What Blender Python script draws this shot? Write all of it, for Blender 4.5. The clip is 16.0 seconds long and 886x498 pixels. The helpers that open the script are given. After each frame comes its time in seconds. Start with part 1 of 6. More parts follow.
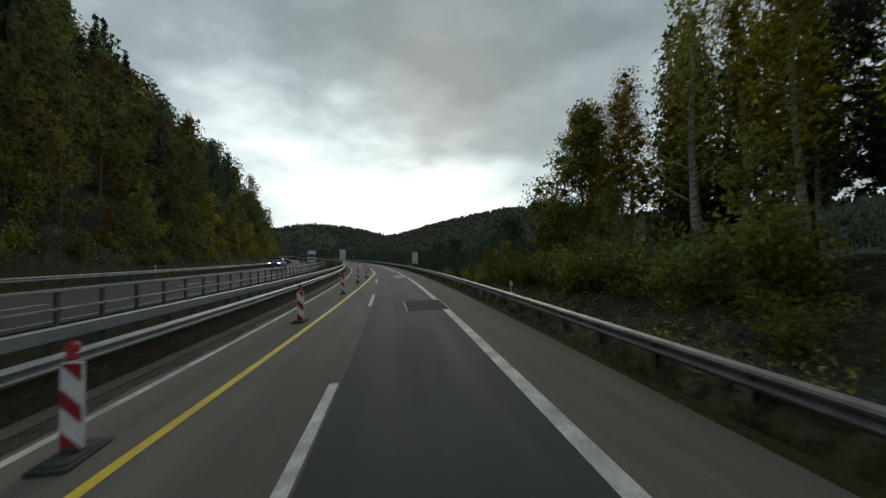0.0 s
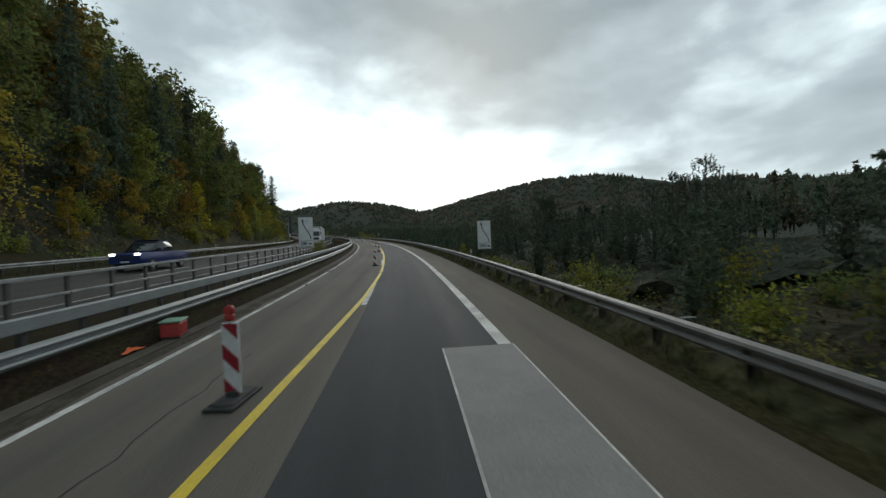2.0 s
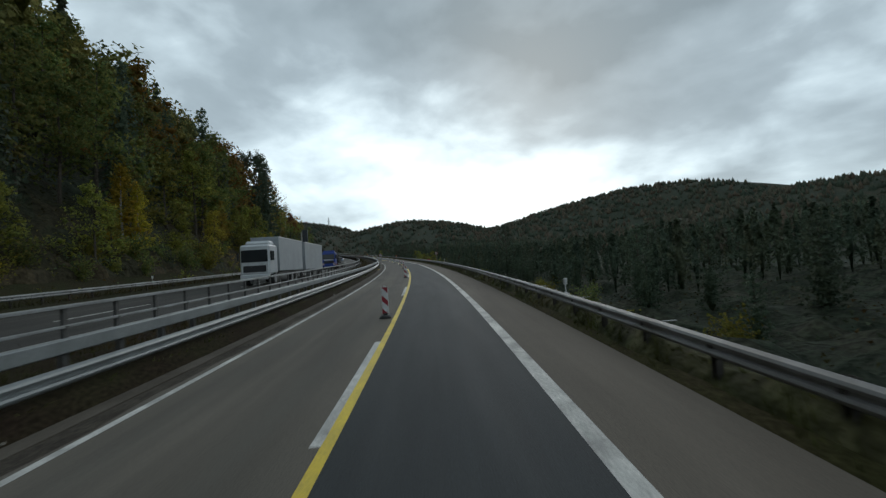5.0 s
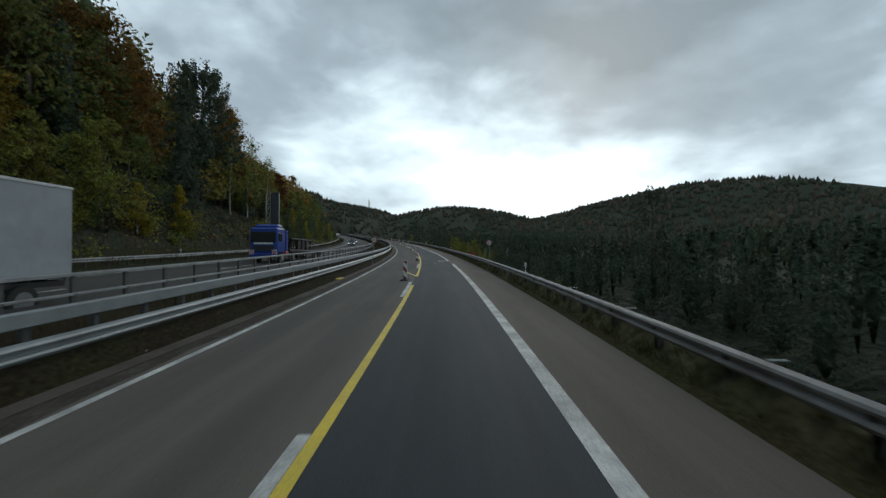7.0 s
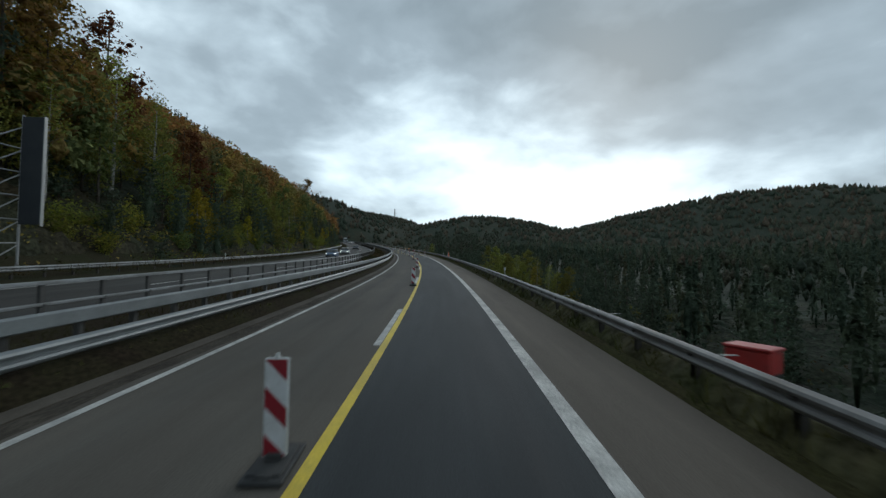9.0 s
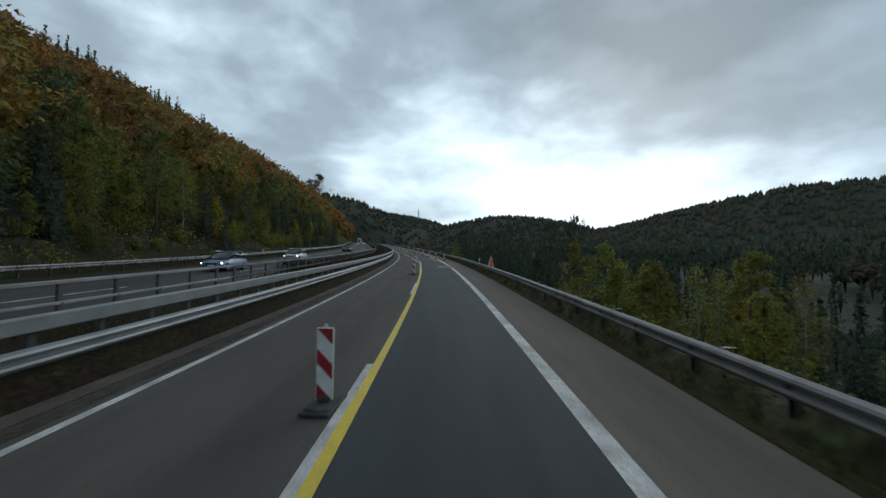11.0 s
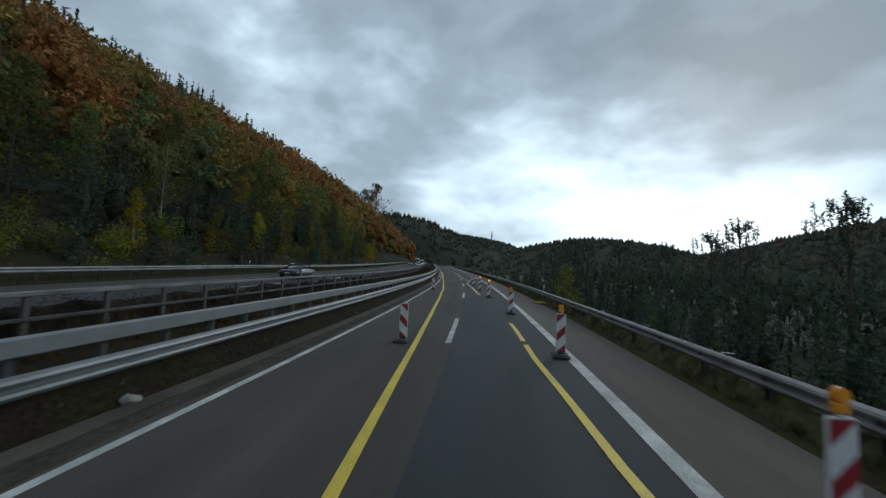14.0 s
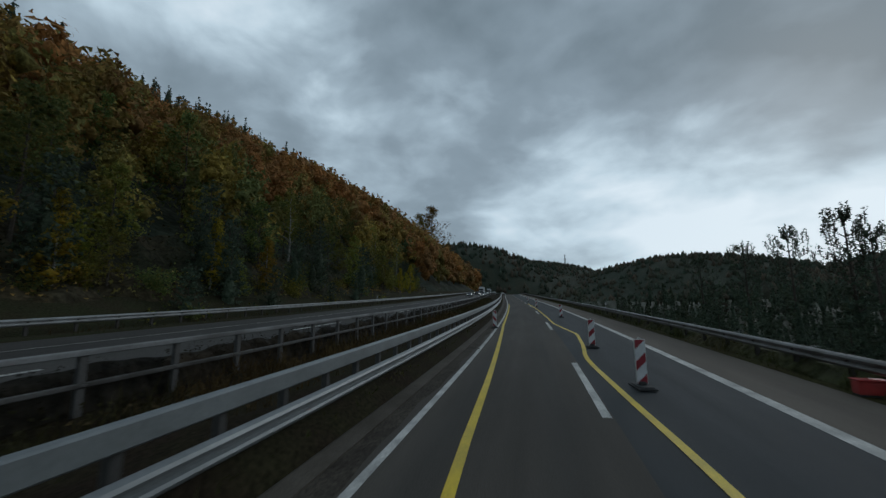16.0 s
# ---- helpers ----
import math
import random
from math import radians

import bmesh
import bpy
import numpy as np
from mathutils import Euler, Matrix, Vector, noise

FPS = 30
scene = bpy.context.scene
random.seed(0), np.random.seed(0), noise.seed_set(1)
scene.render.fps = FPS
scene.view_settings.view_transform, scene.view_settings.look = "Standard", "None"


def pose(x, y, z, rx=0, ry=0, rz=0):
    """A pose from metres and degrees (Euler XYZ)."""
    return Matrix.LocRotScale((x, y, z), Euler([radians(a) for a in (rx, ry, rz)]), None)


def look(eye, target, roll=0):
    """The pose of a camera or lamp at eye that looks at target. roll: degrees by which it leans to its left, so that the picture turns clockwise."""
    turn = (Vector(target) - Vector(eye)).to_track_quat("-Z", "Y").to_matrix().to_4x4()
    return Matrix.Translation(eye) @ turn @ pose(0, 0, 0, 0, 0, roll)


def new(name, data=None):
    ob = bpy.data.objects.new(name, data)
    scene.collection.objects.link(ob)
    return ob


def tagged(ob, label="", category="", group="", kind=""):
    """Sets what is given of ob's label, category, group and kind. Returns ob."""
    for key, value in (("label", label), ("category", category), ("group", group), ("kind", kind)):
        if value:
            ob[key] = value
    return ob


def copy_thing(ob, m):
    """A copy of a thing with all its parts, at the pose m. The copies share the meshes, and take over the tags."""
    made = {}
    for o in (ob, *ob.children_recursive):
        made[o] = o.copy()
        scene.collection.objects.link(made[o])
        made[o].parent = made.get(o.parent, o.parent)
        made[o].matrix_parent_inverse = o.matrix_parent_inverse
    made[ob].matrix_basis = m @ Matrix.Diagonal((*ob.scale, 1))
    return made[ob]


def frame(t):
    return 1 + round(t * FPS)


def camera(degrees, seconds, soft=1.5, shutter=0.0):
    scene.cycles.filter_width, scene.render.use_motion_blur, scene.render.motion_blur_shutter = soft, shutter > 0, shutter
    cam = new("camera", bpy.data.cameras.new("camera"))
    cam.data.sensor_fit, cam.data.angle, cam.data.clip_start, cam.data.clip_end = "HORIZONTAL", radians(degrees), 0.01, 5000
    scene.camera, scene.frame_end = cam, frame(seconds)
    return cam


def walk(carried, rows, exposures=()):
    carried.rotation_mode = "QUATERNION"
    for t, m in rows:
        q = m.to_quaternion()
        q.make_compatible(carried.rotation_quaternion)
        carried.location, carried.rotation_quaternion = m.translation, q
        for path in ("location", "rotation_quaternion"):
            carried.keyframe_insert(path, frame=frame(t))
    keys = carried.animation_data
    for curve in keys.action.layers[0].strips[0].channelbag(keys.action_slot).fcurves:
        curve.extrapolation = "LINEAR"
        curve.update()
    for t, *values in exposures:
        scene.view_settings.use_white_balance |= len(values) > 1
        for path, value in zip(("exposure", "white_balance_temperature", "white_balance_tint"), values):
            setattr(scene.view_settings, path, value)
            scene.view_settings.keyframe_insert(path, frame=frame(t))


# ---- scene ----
# ---- road line: bend (per km) and grade (per cent) along the way, metres ----
KNOT = list(range(-40, 420, 20)) + list(range(420, 801, 40))
BEND = [0.38, 0.55, 0.73, 0.91, 1.11, 1.40, 1.67, 1.64, 1.53, 1.53, 1.55, 1.56, 1.49, 1.49, 1.44, 1.42, 1.44, 1.28, 1.36, 1.30, 1.16, 1.21, 1.07, 0.73, 0.29, -0.08, -0.27, -0.28, -0.15, 0.05, 0.25, 0.40, 0.54]
GRADE = [1.28, 1.56, 1.81, 2.01, 2.10, 2.13, 2.22, 2.40, 2.54, 2.62, 2.66, 2.73, 2.77, 2.91, 3.16, 3.57, 4.15, 4.31, 4.37, 4.52, 4.72, 5.05, 5.35, 5.59, 5.79, 5.93, 6.00, 5.20, 4.20, 3.20, 2.20, 1.20, 0.60]
STEP = 2.0
LINE_S = np.arange(-40, 800, STEP)
_k = np.interp(LINE_S, KNOT, BEND) * 1e-3
_g = np.interp(LINE_S, KNOT, GRADE) * 1e-2
LINE_A = np.cumsum(_k) * STEP
_i0 = int(np.searchsorted(LINE_S, 0))
LINE_A = LINE_A - LINE_A[_i0]
LINE_X = np.cumsum(-np.sin(LINE_A)) * STEP
LINE_Y = np.cumsum(np.cos(LINE_A)) * STEP
LINE_Z = np.cumsum(_g) * STEP
LINE_X, LINE_Y, LINE_Z = LINE_X - LINE_X[_i0], LINE_Y - LINE_Y[_i0], LINE_Z - LINE_Z[_i0]
CROSS = -0.00373


def at(s, d, h=0.0):
    """World place s metres along the road, d metres to the left of the right-hand edge line, h above the road."""
    s, d = np.asarray(s, float), np.asarray(d, float)
    a = np.interp(s, LINE_S, LINE_A)
    over = np.maximum(s - LINE_S[-1], 0) + np.minimum(s - LINE_S[0], 0)
    x = np.interp(s, LINE_S, LINE_X) - over * np.sin(a) - d * np.cos(a)
    y = np.interp(s, LINE_S, LINE_Y) + over * np.cos(a) - d * np.sin(a)
    z = np.interp(s, LINE_S, LINE_Z) + over * 0.012 + h + CROSS * d
    return np.stack(np.broadcast_arrays(x, y, z), -1)


def heading(s):
    return math.degrees(float(np.interp(s, LINE_S, LINE_A)))


# ---- camera: seconds, along, across, yaw, pitch, roll ----
EYE = 2.272
WAY = [
    (0.0, 27.86, 2.14, -4.75, 2.18, 1.48),
    (0.5, 38.51, 2.00, -4.69, -0.88, 2.27),
    (1.0, 49.06, 1.87, -3.18, -1.97, 2.97),
    (1.5, 59.43, 1.88, -1.53, -1.15, 2.29),
    (2.0, 69.88, 1.81, 0.10, -1.03, 2.51),
    (2.5, 80.34, 1.75, 1.51, -1.08, 3.42),
    (3.0, 90.78, 1.72, 2.75, -0.08, 3.31),
    (3.5, 101.21, 1.76, 4.01, 0.37, 2.65),
    (4.0, 111.64, 1.76, 6.16, 1.23, 3.45),
    (4.5, 122.08, 1.76, 7.80, 1.73, 3.51),
    (5.0, 132.52, 1.74, 9.34, 1.97, 3.47),
    (5.5, 143.01, 1.71, 10.79, 1.97, 3.24),
    (6.0, 153.55, 1.68, 12.19, 1.79, 2.71),
    (6.5, 164.19, 1.66, 13.57, 1.47, 1.78),
    (7.0, 174.80, 1.65, 14.70, 0.45, -0.04),
    (7.5, 185.55, 1.64, 16.32, 0.71, -0.53),
    (8.0, 196.22, 1.69, 17.01, 1.31, -0.10),
    (8.5, 206.97, 1.68, 17.73, 1.68, -0.77),
    (9.0, 217.82, 1.73, 18.36, 1.90, -0.82),
    (9.5, 228.83, 1.81, 18.93, 1.77, -0.77),
    (10.0, 239.89, 1.88, 19.60, 1.57, -0.69),
    (10.5, 250.83, 1.93, 20.52, 1.57, -0.63),
    (11.0, 261.54, 1.92, 21.83, 2.06, -0.66),
    (11.5, 272.18, 1.91, 23.24, 2.43, -0.79),
    (12.0, 282.60, 1.81, 24.97, 3.71, -0.86),
    (12.5, 293.01, 1.94, 26.44, 4.82, -1.71),
    (13.0, 303.18, 2.02, 28.66, 5.01, -2.70),
    (13.5, 313.19, 2.09, 30.24, 4.96, -3.66),
    (14.0, 323.19, 2.40, 31.90, 4.99, -2.50),
    (14.5, 333.22, 2.80, 33.39, 5.40, -1.70),
    (15.0, 343.34, 3.29, 35.16, 5.98, -0.36),
    (15.5, 353.41, 3.86, 39.37, 7.79, 0.59),
    (16.0, 363.34, 4.50, 41.94, 9.07, 0.36),
]
cam = camera(94.34, 16.0, soft=1.4, shutter=0.12)
walk(cam, [(t, pose(*at(s, d, EYE), 90 + pitch, roll, yaw)) for t, s, d, yaw, pitch, roll in WAY],
     exposures=[(0.0, -0.12, 6750, 10), (0.5, 0.2, 6750, 10), (1.5, 0.33, 6700, 10), (2.5, 0.22, 6650, 10), (4.0, 0.1, 6450, 10), (7.0, 0.0, 6250, 10), (11.0, 0.0, 6050, 10), (13.5, -0.05, 5950, 10), (15.5, 0.0, 5950, 10), (16.0, -0.58, 5950, 10)])


# ---- world: overcast sky with a bright break low over the valley ----
def ramp(nt, fac, stops):
    n = nt.nodes.new("ShaderNodeValToRGB")
    while len(n.color_ramp.elements) < len(stops):
        n.color_ramp.elements.new(0.5)
    for e, (p, c) in zip(n.color_ramp.elements, stops):
        e.position = p
        e.color = (*c, 1) if len(c) == 3 else c
    nt.links.new(fac, n.inputs[0])
    return n.outputs[0]


def maths(nt, op, a, b=None, clamp=False):
    n = nt.nodes.new("ShaderNodeMath")
    n.operation, n.use_clamp = op, clamp
    for i, v in enumerate((a, b)):
        if v is None:
            continue
        if isinstance(v, (int, float)):
            n.inputs[i].default_value = v
        else:
            nt.links.new(v, n.inputs[i])
    return n.outputs[0]


def mixed(nt, fac, a, b, blend="MIX"):
    n = nt.nodes.new("ShaderNodeMix")
    n.data_type, n.blend_type = "RGBA", blend
    for i, v in ((0, fac), (6, a), (7, b)):
        if isinstance(v, (int, float)):
            n.inputs[i].default_value = v
        elif isinstance(v, tuple):
            n.inputs[i].default_value = (*v, 1)
        else:
            nt.links.new(v, n.inputs[i])
    return n.outputs[2]


world = bpy.data.worlds.new("overcast_sky")
scene.world = world
world.use_nodes = True
nt = world.node_tree
nt.nodes.clear()
out = nt.nodes.new("ShaderNodeOutputWorld")
bg = nt.nodes.new("ShaderNodeBackground")
nt.links.new(bg.outputs[0], out.inputs[0])
SUN_ELEVATION, SUN_AZIMUTH = radians(24), radians(-4)
sky = nt.nodes.new("ShaderNodeTexSky")
sky.sky_type, sky.sun_disc = "NISHITA", False
sky.sun_elevation, sky.sun_rotation = SUN_ELEVATION, -SUN_AZIMUTH
coord = nt.nodes.new("ShaderNodeTexCoord").outputs["Generated"]
sep = nt.nodes.new("ShaderNodeSeparateXYZ")
nt.links.new(coord, sep.inputs[0])
up = maths(nt, "MAXIMUM", sep.outputs[2], 0.0)
comb = nt.nodes.new("ShaderNodeCombineXYZ")
nt.links.new(sep.outputs[0], comb.inputs[0])
nt.links.new(sep.outputs[1], comb.inputs[1])
nt.links.new(maths(nt, "MULTIPLY", maths(nt, "POWER", maths(nt, "ADD", up, 0.02), 0.75), 1.9), comb.inputs[2])


def cloud(scale, detail, offset, distortion=0.0):
    m = nt.nodes.new("ShaderNodeMapping")
    m.inputs[1].default_value = offset
    nt.links.new(comb.outputs[0], m.inputs[0])
    n = nt.nodes.new("ShaderNodeTexNoise")
    n.inputs["Scale"].default_value, n.inputs["Detail"].default_value = scale, detail
    n.inputs["Roughness"].default_value, n.inputs["Distortion"].default_value = 0.5, distortion
    nt.links.new(m.outputs[0], n.inputs[0])
    return n.outputs[0]


big, small = cloud(1.9, 4, (3.1, 1.7, 0.3), 0.1), cloud(5.0, 6, (0.4, 2.2, 0), 0.2)
cover = maths(nt, "ADD", maths(nt, "MULTIPLY", big, 0.62), maths(nt, "MULTIPLY", small, 0.38))
# the cover thins low over the valley's end, where the veiled sun stands
sx = maths(nt, "MULTIPLY", maths(nt, "POWER", maths(nt, "SUBTRACT", sep.outputs[0], -0.03), 2.0), 3.8)
sz = maths(nt, "MULTIPLY", maths(nt, "POWER", maths(nt, "SUBTRACT", sep.outputs[2], 0.06), 2.0), 13.0)
glow = maths(nt, "POWER", 2.718, maths(nt, "MULTIPLY", maths(nt, "ADD", sx, sz), -1.0))
glow = maths(nt, "MULTIPLY", glow, maths(nt, "GREATER_THAN", sep.outputs[1], 0.0))
thick = maths(nt, "SUBTRACT", maths(nt, "ADD", cover, maths(nt, "MULTIPLY", up, 0.14)), maths(nt, "MULTIPLY", glow, 0.18))
def lobe(value, mid, width):
    q = maths(nt, "POWER", maths(nt, "DIVIDE", maths(nt, "SUBTRACT", value, mid), width), 2.0)
    return maths(nt, "POWER", 2.718, maths(nt, "MULTIPLY", q, -1.0))


thick = maths(nt, "SUBTRACT", thick, maths(nt, "MULTIPLY", lobe(sep.outputs[0], -0.72, 0.32), 0.055))
thick = maths(nt, "ADD", thick, maths(nt, "MULTIPLY", maths(nt, "MULTIPLY", lobe(sep.outputs[0], 0.12, 0.38), lobe(up, 0.55, 0.2)), 0.07))
grey = ramp(nt, thick, [(0.34, (1.05, 1.15, 1.16)), (0.41, (0.80, 0.94, 0.98)), (0.475, (0.54, 0.65, 0.695)), (0.54, (0.37, 0.45, 0.487)), (0.68, (0.24, 0.30, 0.325))])
tint = mixed(nt, 0.006, grey, sky.outputs[0])
nt.links.new(tint, bg.inputs[0])
bg.inputs[1].default_value = 1.0
sun_data = bpy.data.lights.new("veiled_sun", "SUN")
sun_data.energy, sun_data.angle, sun_data.color = 0.5, radians(25), (1.0, 0.96, 0.9)
sun = new("veiled_sun", sun_data)
sun.matrix_world = look((0, 0, 60), (math.sin(-SUN_AZIMUTH) * -100, -100 * math.cos(SUN_AZIMUTH), 60 - 100 * math.tan(SUN_ELEVATION)))


# ---- materials ----
def material(name, base, rough=0.8, metal=0.0, second=None, scale=6.0, amount=0.5, fine=None, bump=0.0, bump_scale=60.0, per_object=0.0, per_island=None, stretch=None, spec=None):
    """A surface with two scales of colour variation and fine relief, in object space metres."""
    m = bpy.data.materials.new(name)
    m.use_nodes = True
    t = m.node_tree
    b = t.nodes["Principled BSDF"]
    b.inputs["Roughness"].default_value, b.inputs["Metallic"].default_value = rough, metal
    if spec is not None:
        b.inputs["Specular IOR Level"].default_value = spec
    tc = t.nodes.new("ShaderNodeTexCoord").outputs["Object"]
    if stretch:
        mp = t.nodes.new("ShaderNodeMapping")
        mp.inputs[3].default_value = stretch
        t.links.new(tc, mp.inputs[0])
        tc = mp.outputs[0]

    def tex(sc, det=4):
        n = t.nodes.new("ShaderNodeTexNoise")
        n.inputs["Scale"].default_value, n.inputs["Detail"].default_value = sc, det
        t.links.new(tc, n.inputs[0])
        return n.outputs[0]

    if per_island:
        g = t.nodes.new("ShaderNodeNewGeometry").outputs["Random Per Island"]
        col = ramp(t, g, per_island)
    else:
        rgb = t.nodes.new("ShaderNodeRGB")
        rgb.outputs[0].default_value = (*base, 1)
        col = rgb.outputs[0]
    if per_object:
        info = t.nodes.new("ShaderNodeObjectInfo")
        hsv = t.nodes.new("ShaderNodeHueSaturation")
        t.links.new(col, hsv.inputs["Color"])
        t.links.new(maths(t, "ADD", maths(t, "MULTIPLY", info.outputs["Random"], per_object), 1 - per_object / 2), hsv.inputs["Value"])
        t.links.new(maths(t, "ADD", maths(t, "MULTIPLY", info.outputs["Random"], per_object * 0.09), 0.5 - per_object * 0.045), hsv.inputs["Hue"])
        col = hsv.outputs[0]
    if second:
        f = ramp(t, tex(scale), [(0.35, (0, 0, 0)), (0.68, (amount, amount, amount))])
        col = mixed(t, f, col, second)
    if fine:
        f = ramp(t, tex(bump_scale * 0.7, 3), [(0.3, (1 - fine, 1 - fine, 1 - fine)), (0.7, (1 + fine, 1 + fine, 1 + fine))])
        col = mixed(t, 1.0, col, f, "MULTIPLY")
    t.links.new(col, b.inputs["Base Color"])
    if bump:
        n = t.nodes.new("ShaderNodeBump")
        n.inputs["Strength"].default_value, n.inputs["Distance"].default_value = bump, 0.02
        t.links.new(tex(bump_scale, 3), n.inputs["Height"])
        t.links.new(n.outputs[0], b.inputs["Normal"])
    return m


def asphalt(name, base, second, tracks=(), rough=0.85, shine=0.3):
    """Asphalt whose streaks, stains and polished wheel tracks run along the road."""
    m = bpy.data.materials.new(name)
    m.use_nodes = True
    t = m.node_tree
    b = t.nodes["Principled BSDF"]
    b.inputs["Specular IOR Level"].default_value = shine
    uv = t.nodes.new("ShaderNodeUVMap")
    uv.uv_map = "way"

    def tex(across, along, det=4, rgh=0.55):
        mp = t.nodes.new("ShaderNodeMapping")
        mp.inputs[3].default_value = (across, along, 1)
        t.links.new(uv.outputs[0], mp.inputs[0])
        n = t.nodes.new("ShaderNodeTexNoise")
        n.inputs["Scale"].default_value, n.inputs["Detail"].default_value, n.inputs["Roughness"].default_value = 1.0, det, rgh
        t.links.new(mp.outputs[0], n.inputs[0])
        return n.outputs[0]

    def shade(col, fac, lo, hi, a=0.3, z=0.7):
        return mixed(t, 1.0, col, ramp(t, fac, [(a, (lo, lo, lo)), (z, (hi, hi, hi))]), "MULTIPLY")

    col = mixed(t, ramp(t, tex(0.35, 0.05), [(0.38, (0, 0, 0)), (0.64, (1, 1, 1))]), base, second)
    col = shade(col, tex(2.2, 0.035, 3), 0.90, 1.10)
    col = shade(col, tex(0.8, 0.16, 5), 0.88, 1.12)
    col = shade(col, tex(60, 30, 2), 0.72, 1.28)
    sp = t.nodes.new("ShaderNodeSeparateXYZ")
    t.links.new(uv.outputs[0], sp.inputs[0])
    wear = None
    for c in tracks:
        q = maths(t, "POWER", maths(t, "DIVIDE", maths(t, "SUBTRACT", maths(t, "ADD", sp.outputs[0], maths(t, "MULTIPLY", maths(t, "SUBTRACT", tex(0.0, 0.03), 0.5), 0.5)), c), 0.34), 2.0)
        q = maths(t, "POWER", 2.718, maths(t, "MULTIPLY", q, -1.0))
        wear = q if wear is None else maths(t, "MAXIMUM", wear, q)
    gloss = maths(t, "ADD", maths(t, "MULTIPLY", tex(2.0, 0.2), 0.16), rough - 0.08)
    if wear is not None:
        wear = maths(t, "MULTIPLY", wear, maths(t, "ADD", tex(1.2, 0.06), 0.35), True)
        col = mixed(t, wear, col, mixed(t, 1.0, col, (0.80, 0.82, 0.83), "MULTIPLY"))
        gloss = maths(t, "SUBTRACT", gloss, maths(t, "MULTIPLY", wear, 0.05))
    t.links.new(col, b.inputs["Base Color"])
    t.links.new(gloss, b.inputs["Roughness"])
    bu = t.nodes.new("ShaderNodeBump")
    bu.inputs["Strength"].default_value, bu.inputs["Distance"].default_value = 0.4, 0.01
    t.links.new(tex(90, 60, 3), bu.inputs["Height"])
    t.links.new(bu.outputs[0], b.inputs["Normal"])
    return m


def leaves(name, stops, rough=0.75, through_light=0.48):
    """Foliage: a colour for each leaf, some light passing through it."""
    m = material(name, (0.1, 0.1, 0.05), rough, per_island=stops, per_object=0.5, spec=0.2)
    t = m.node_tree
    b = t.nodes["Principled BSDF"]
    col = b.inputs["Base Color"].links[0].from_socket
    fine = t.nodes.new("ShaderNodeTexNoise")
    fine.inputs["Scale"].default_value, fine.inputs["Detail"].default_value = 5.0, 3
    t.links.new(t.nodes.new("ShaderNodeTexCoord").outputs["Object"], fine.inputs[0])
    col = mixed(t, 1.0, col, ramp(t, fine.outputs[0], [(0.36, (0.72, 0.72, 0.72)), (0.64, (1.34, 1.34, 1.34))]), "MULTIPLY")
    t.links.new(col, b.inputs["Base Color"])
    bu = t.nodes.new("ShaderNodeBump")
    bu.inputs["Strength"].default_value, bu.inputs["Distance"].default_value = 0.6, 0.4
    t.links.new(fine.outputs[0], bu.inputs["Height"])
    t.links.new(bu.outputs[0], b.inputs["Normal"])
    tr = t.nodes.new("ShaderNodeBsdfTranslucent")
    t.links.new(col, tr.inputs[0])
    mx = t.nodes.new("ShaderNodeMixShader")
    mx.inputs[0].default_value = through_light
    t.links.new(b.outputs[0], mx.inputs[1])
    t.links.new(tr.outputs[0], mx.inputs[2])
    t.links.new(mx.outputs[0], t.nodes["Material Output"].inputs[0])
    return m


DARK_ASPHALT = asphalt("dark_asphalt", (0.036, 0.0395, 0.041), (0.047, 0.051, 0.053), (0.78, 2.5), 0.82, 0.25)
PALE_ASPHALT = asphalt("pale_asphalt", (0.119, 0.104, 0.087), (0.153, 0.133, 0.110), (4.2, 5.9), 0.88, 0.2)
SHOULDER_ASPHALT = asphalt("shoulder_asphalt", (0.118, 0.099, 0.081), (0.150, 0.126, 0.103), (), 0.9, 0.18)
FAR_ASPHALT = asphalt("worn_asphalt", (0.056, 0.051, 0.046), (0.076, 0.070, 0.063), (14.4, 16.2, 18.0, 19.8), 0.82, 0.22)
PATCH_PALE = material("patch_concrete", (0.19, 0.185, 0.175), 0.8, second=(0.24, 0.235, 0.22), scale=1.2, amount=0.7, fine=0.2, bump=0.3, bump_scale=60)
PATCH_GREY = material("patch_worn", (0.105, 0.104, 0.10), 0.85, second=(0.14, 0.138, 0.13), scale=1.2, amount=0.8, fine=0.3, bump=0.4, bump_scale=70)
PATCH_DARK = material("patch_asphalt", (0.036, 0.037, 0.037), 0.9, spec=0.15, second=(0.048, 0.049, 0.049), scale=1.2, amount=0.7, fine=0.3, bump=0.4, bump_scale=80)
WHITE_LINE = material("white_marking", (0.60, 0.58, 0.54), 0.75, second=(0.26, 0.25, 0.235), scale=1.6, amount=0.85, fine=0.3, bump=0.3, bump_scale=38)
YELLOW_LINE = material("yellow_marking_tape", (0.74, 0.53, 0.03), 0.6, second=(0.50, 0.36, 0.05), scale=1.3, amount=0.7, fine=0.16, bump=0.2, bump_scale=40)
GUTTER = material("gutter_concrete", (0.105, 0.090, 0.073), 0.9, spec=0.2, second=(0.06, 0.050, 0.038), scale=0.9, amount=0.9, fine=0.2, bump=0.5, bump_scale=40)
SOIL = material("brown_soil", (0.026, 0.018, 0.012), 0.95, spec=0.05, second=(0.030, 0.028, 0.013), scale=0.8, amount=0.9, fine=0.5, bump=0.9, bump_scale=18)
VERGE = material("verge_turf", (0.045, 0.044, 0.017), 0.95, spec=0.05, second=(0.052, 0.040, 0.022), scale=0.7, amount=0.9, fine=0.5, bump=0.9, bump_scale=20)
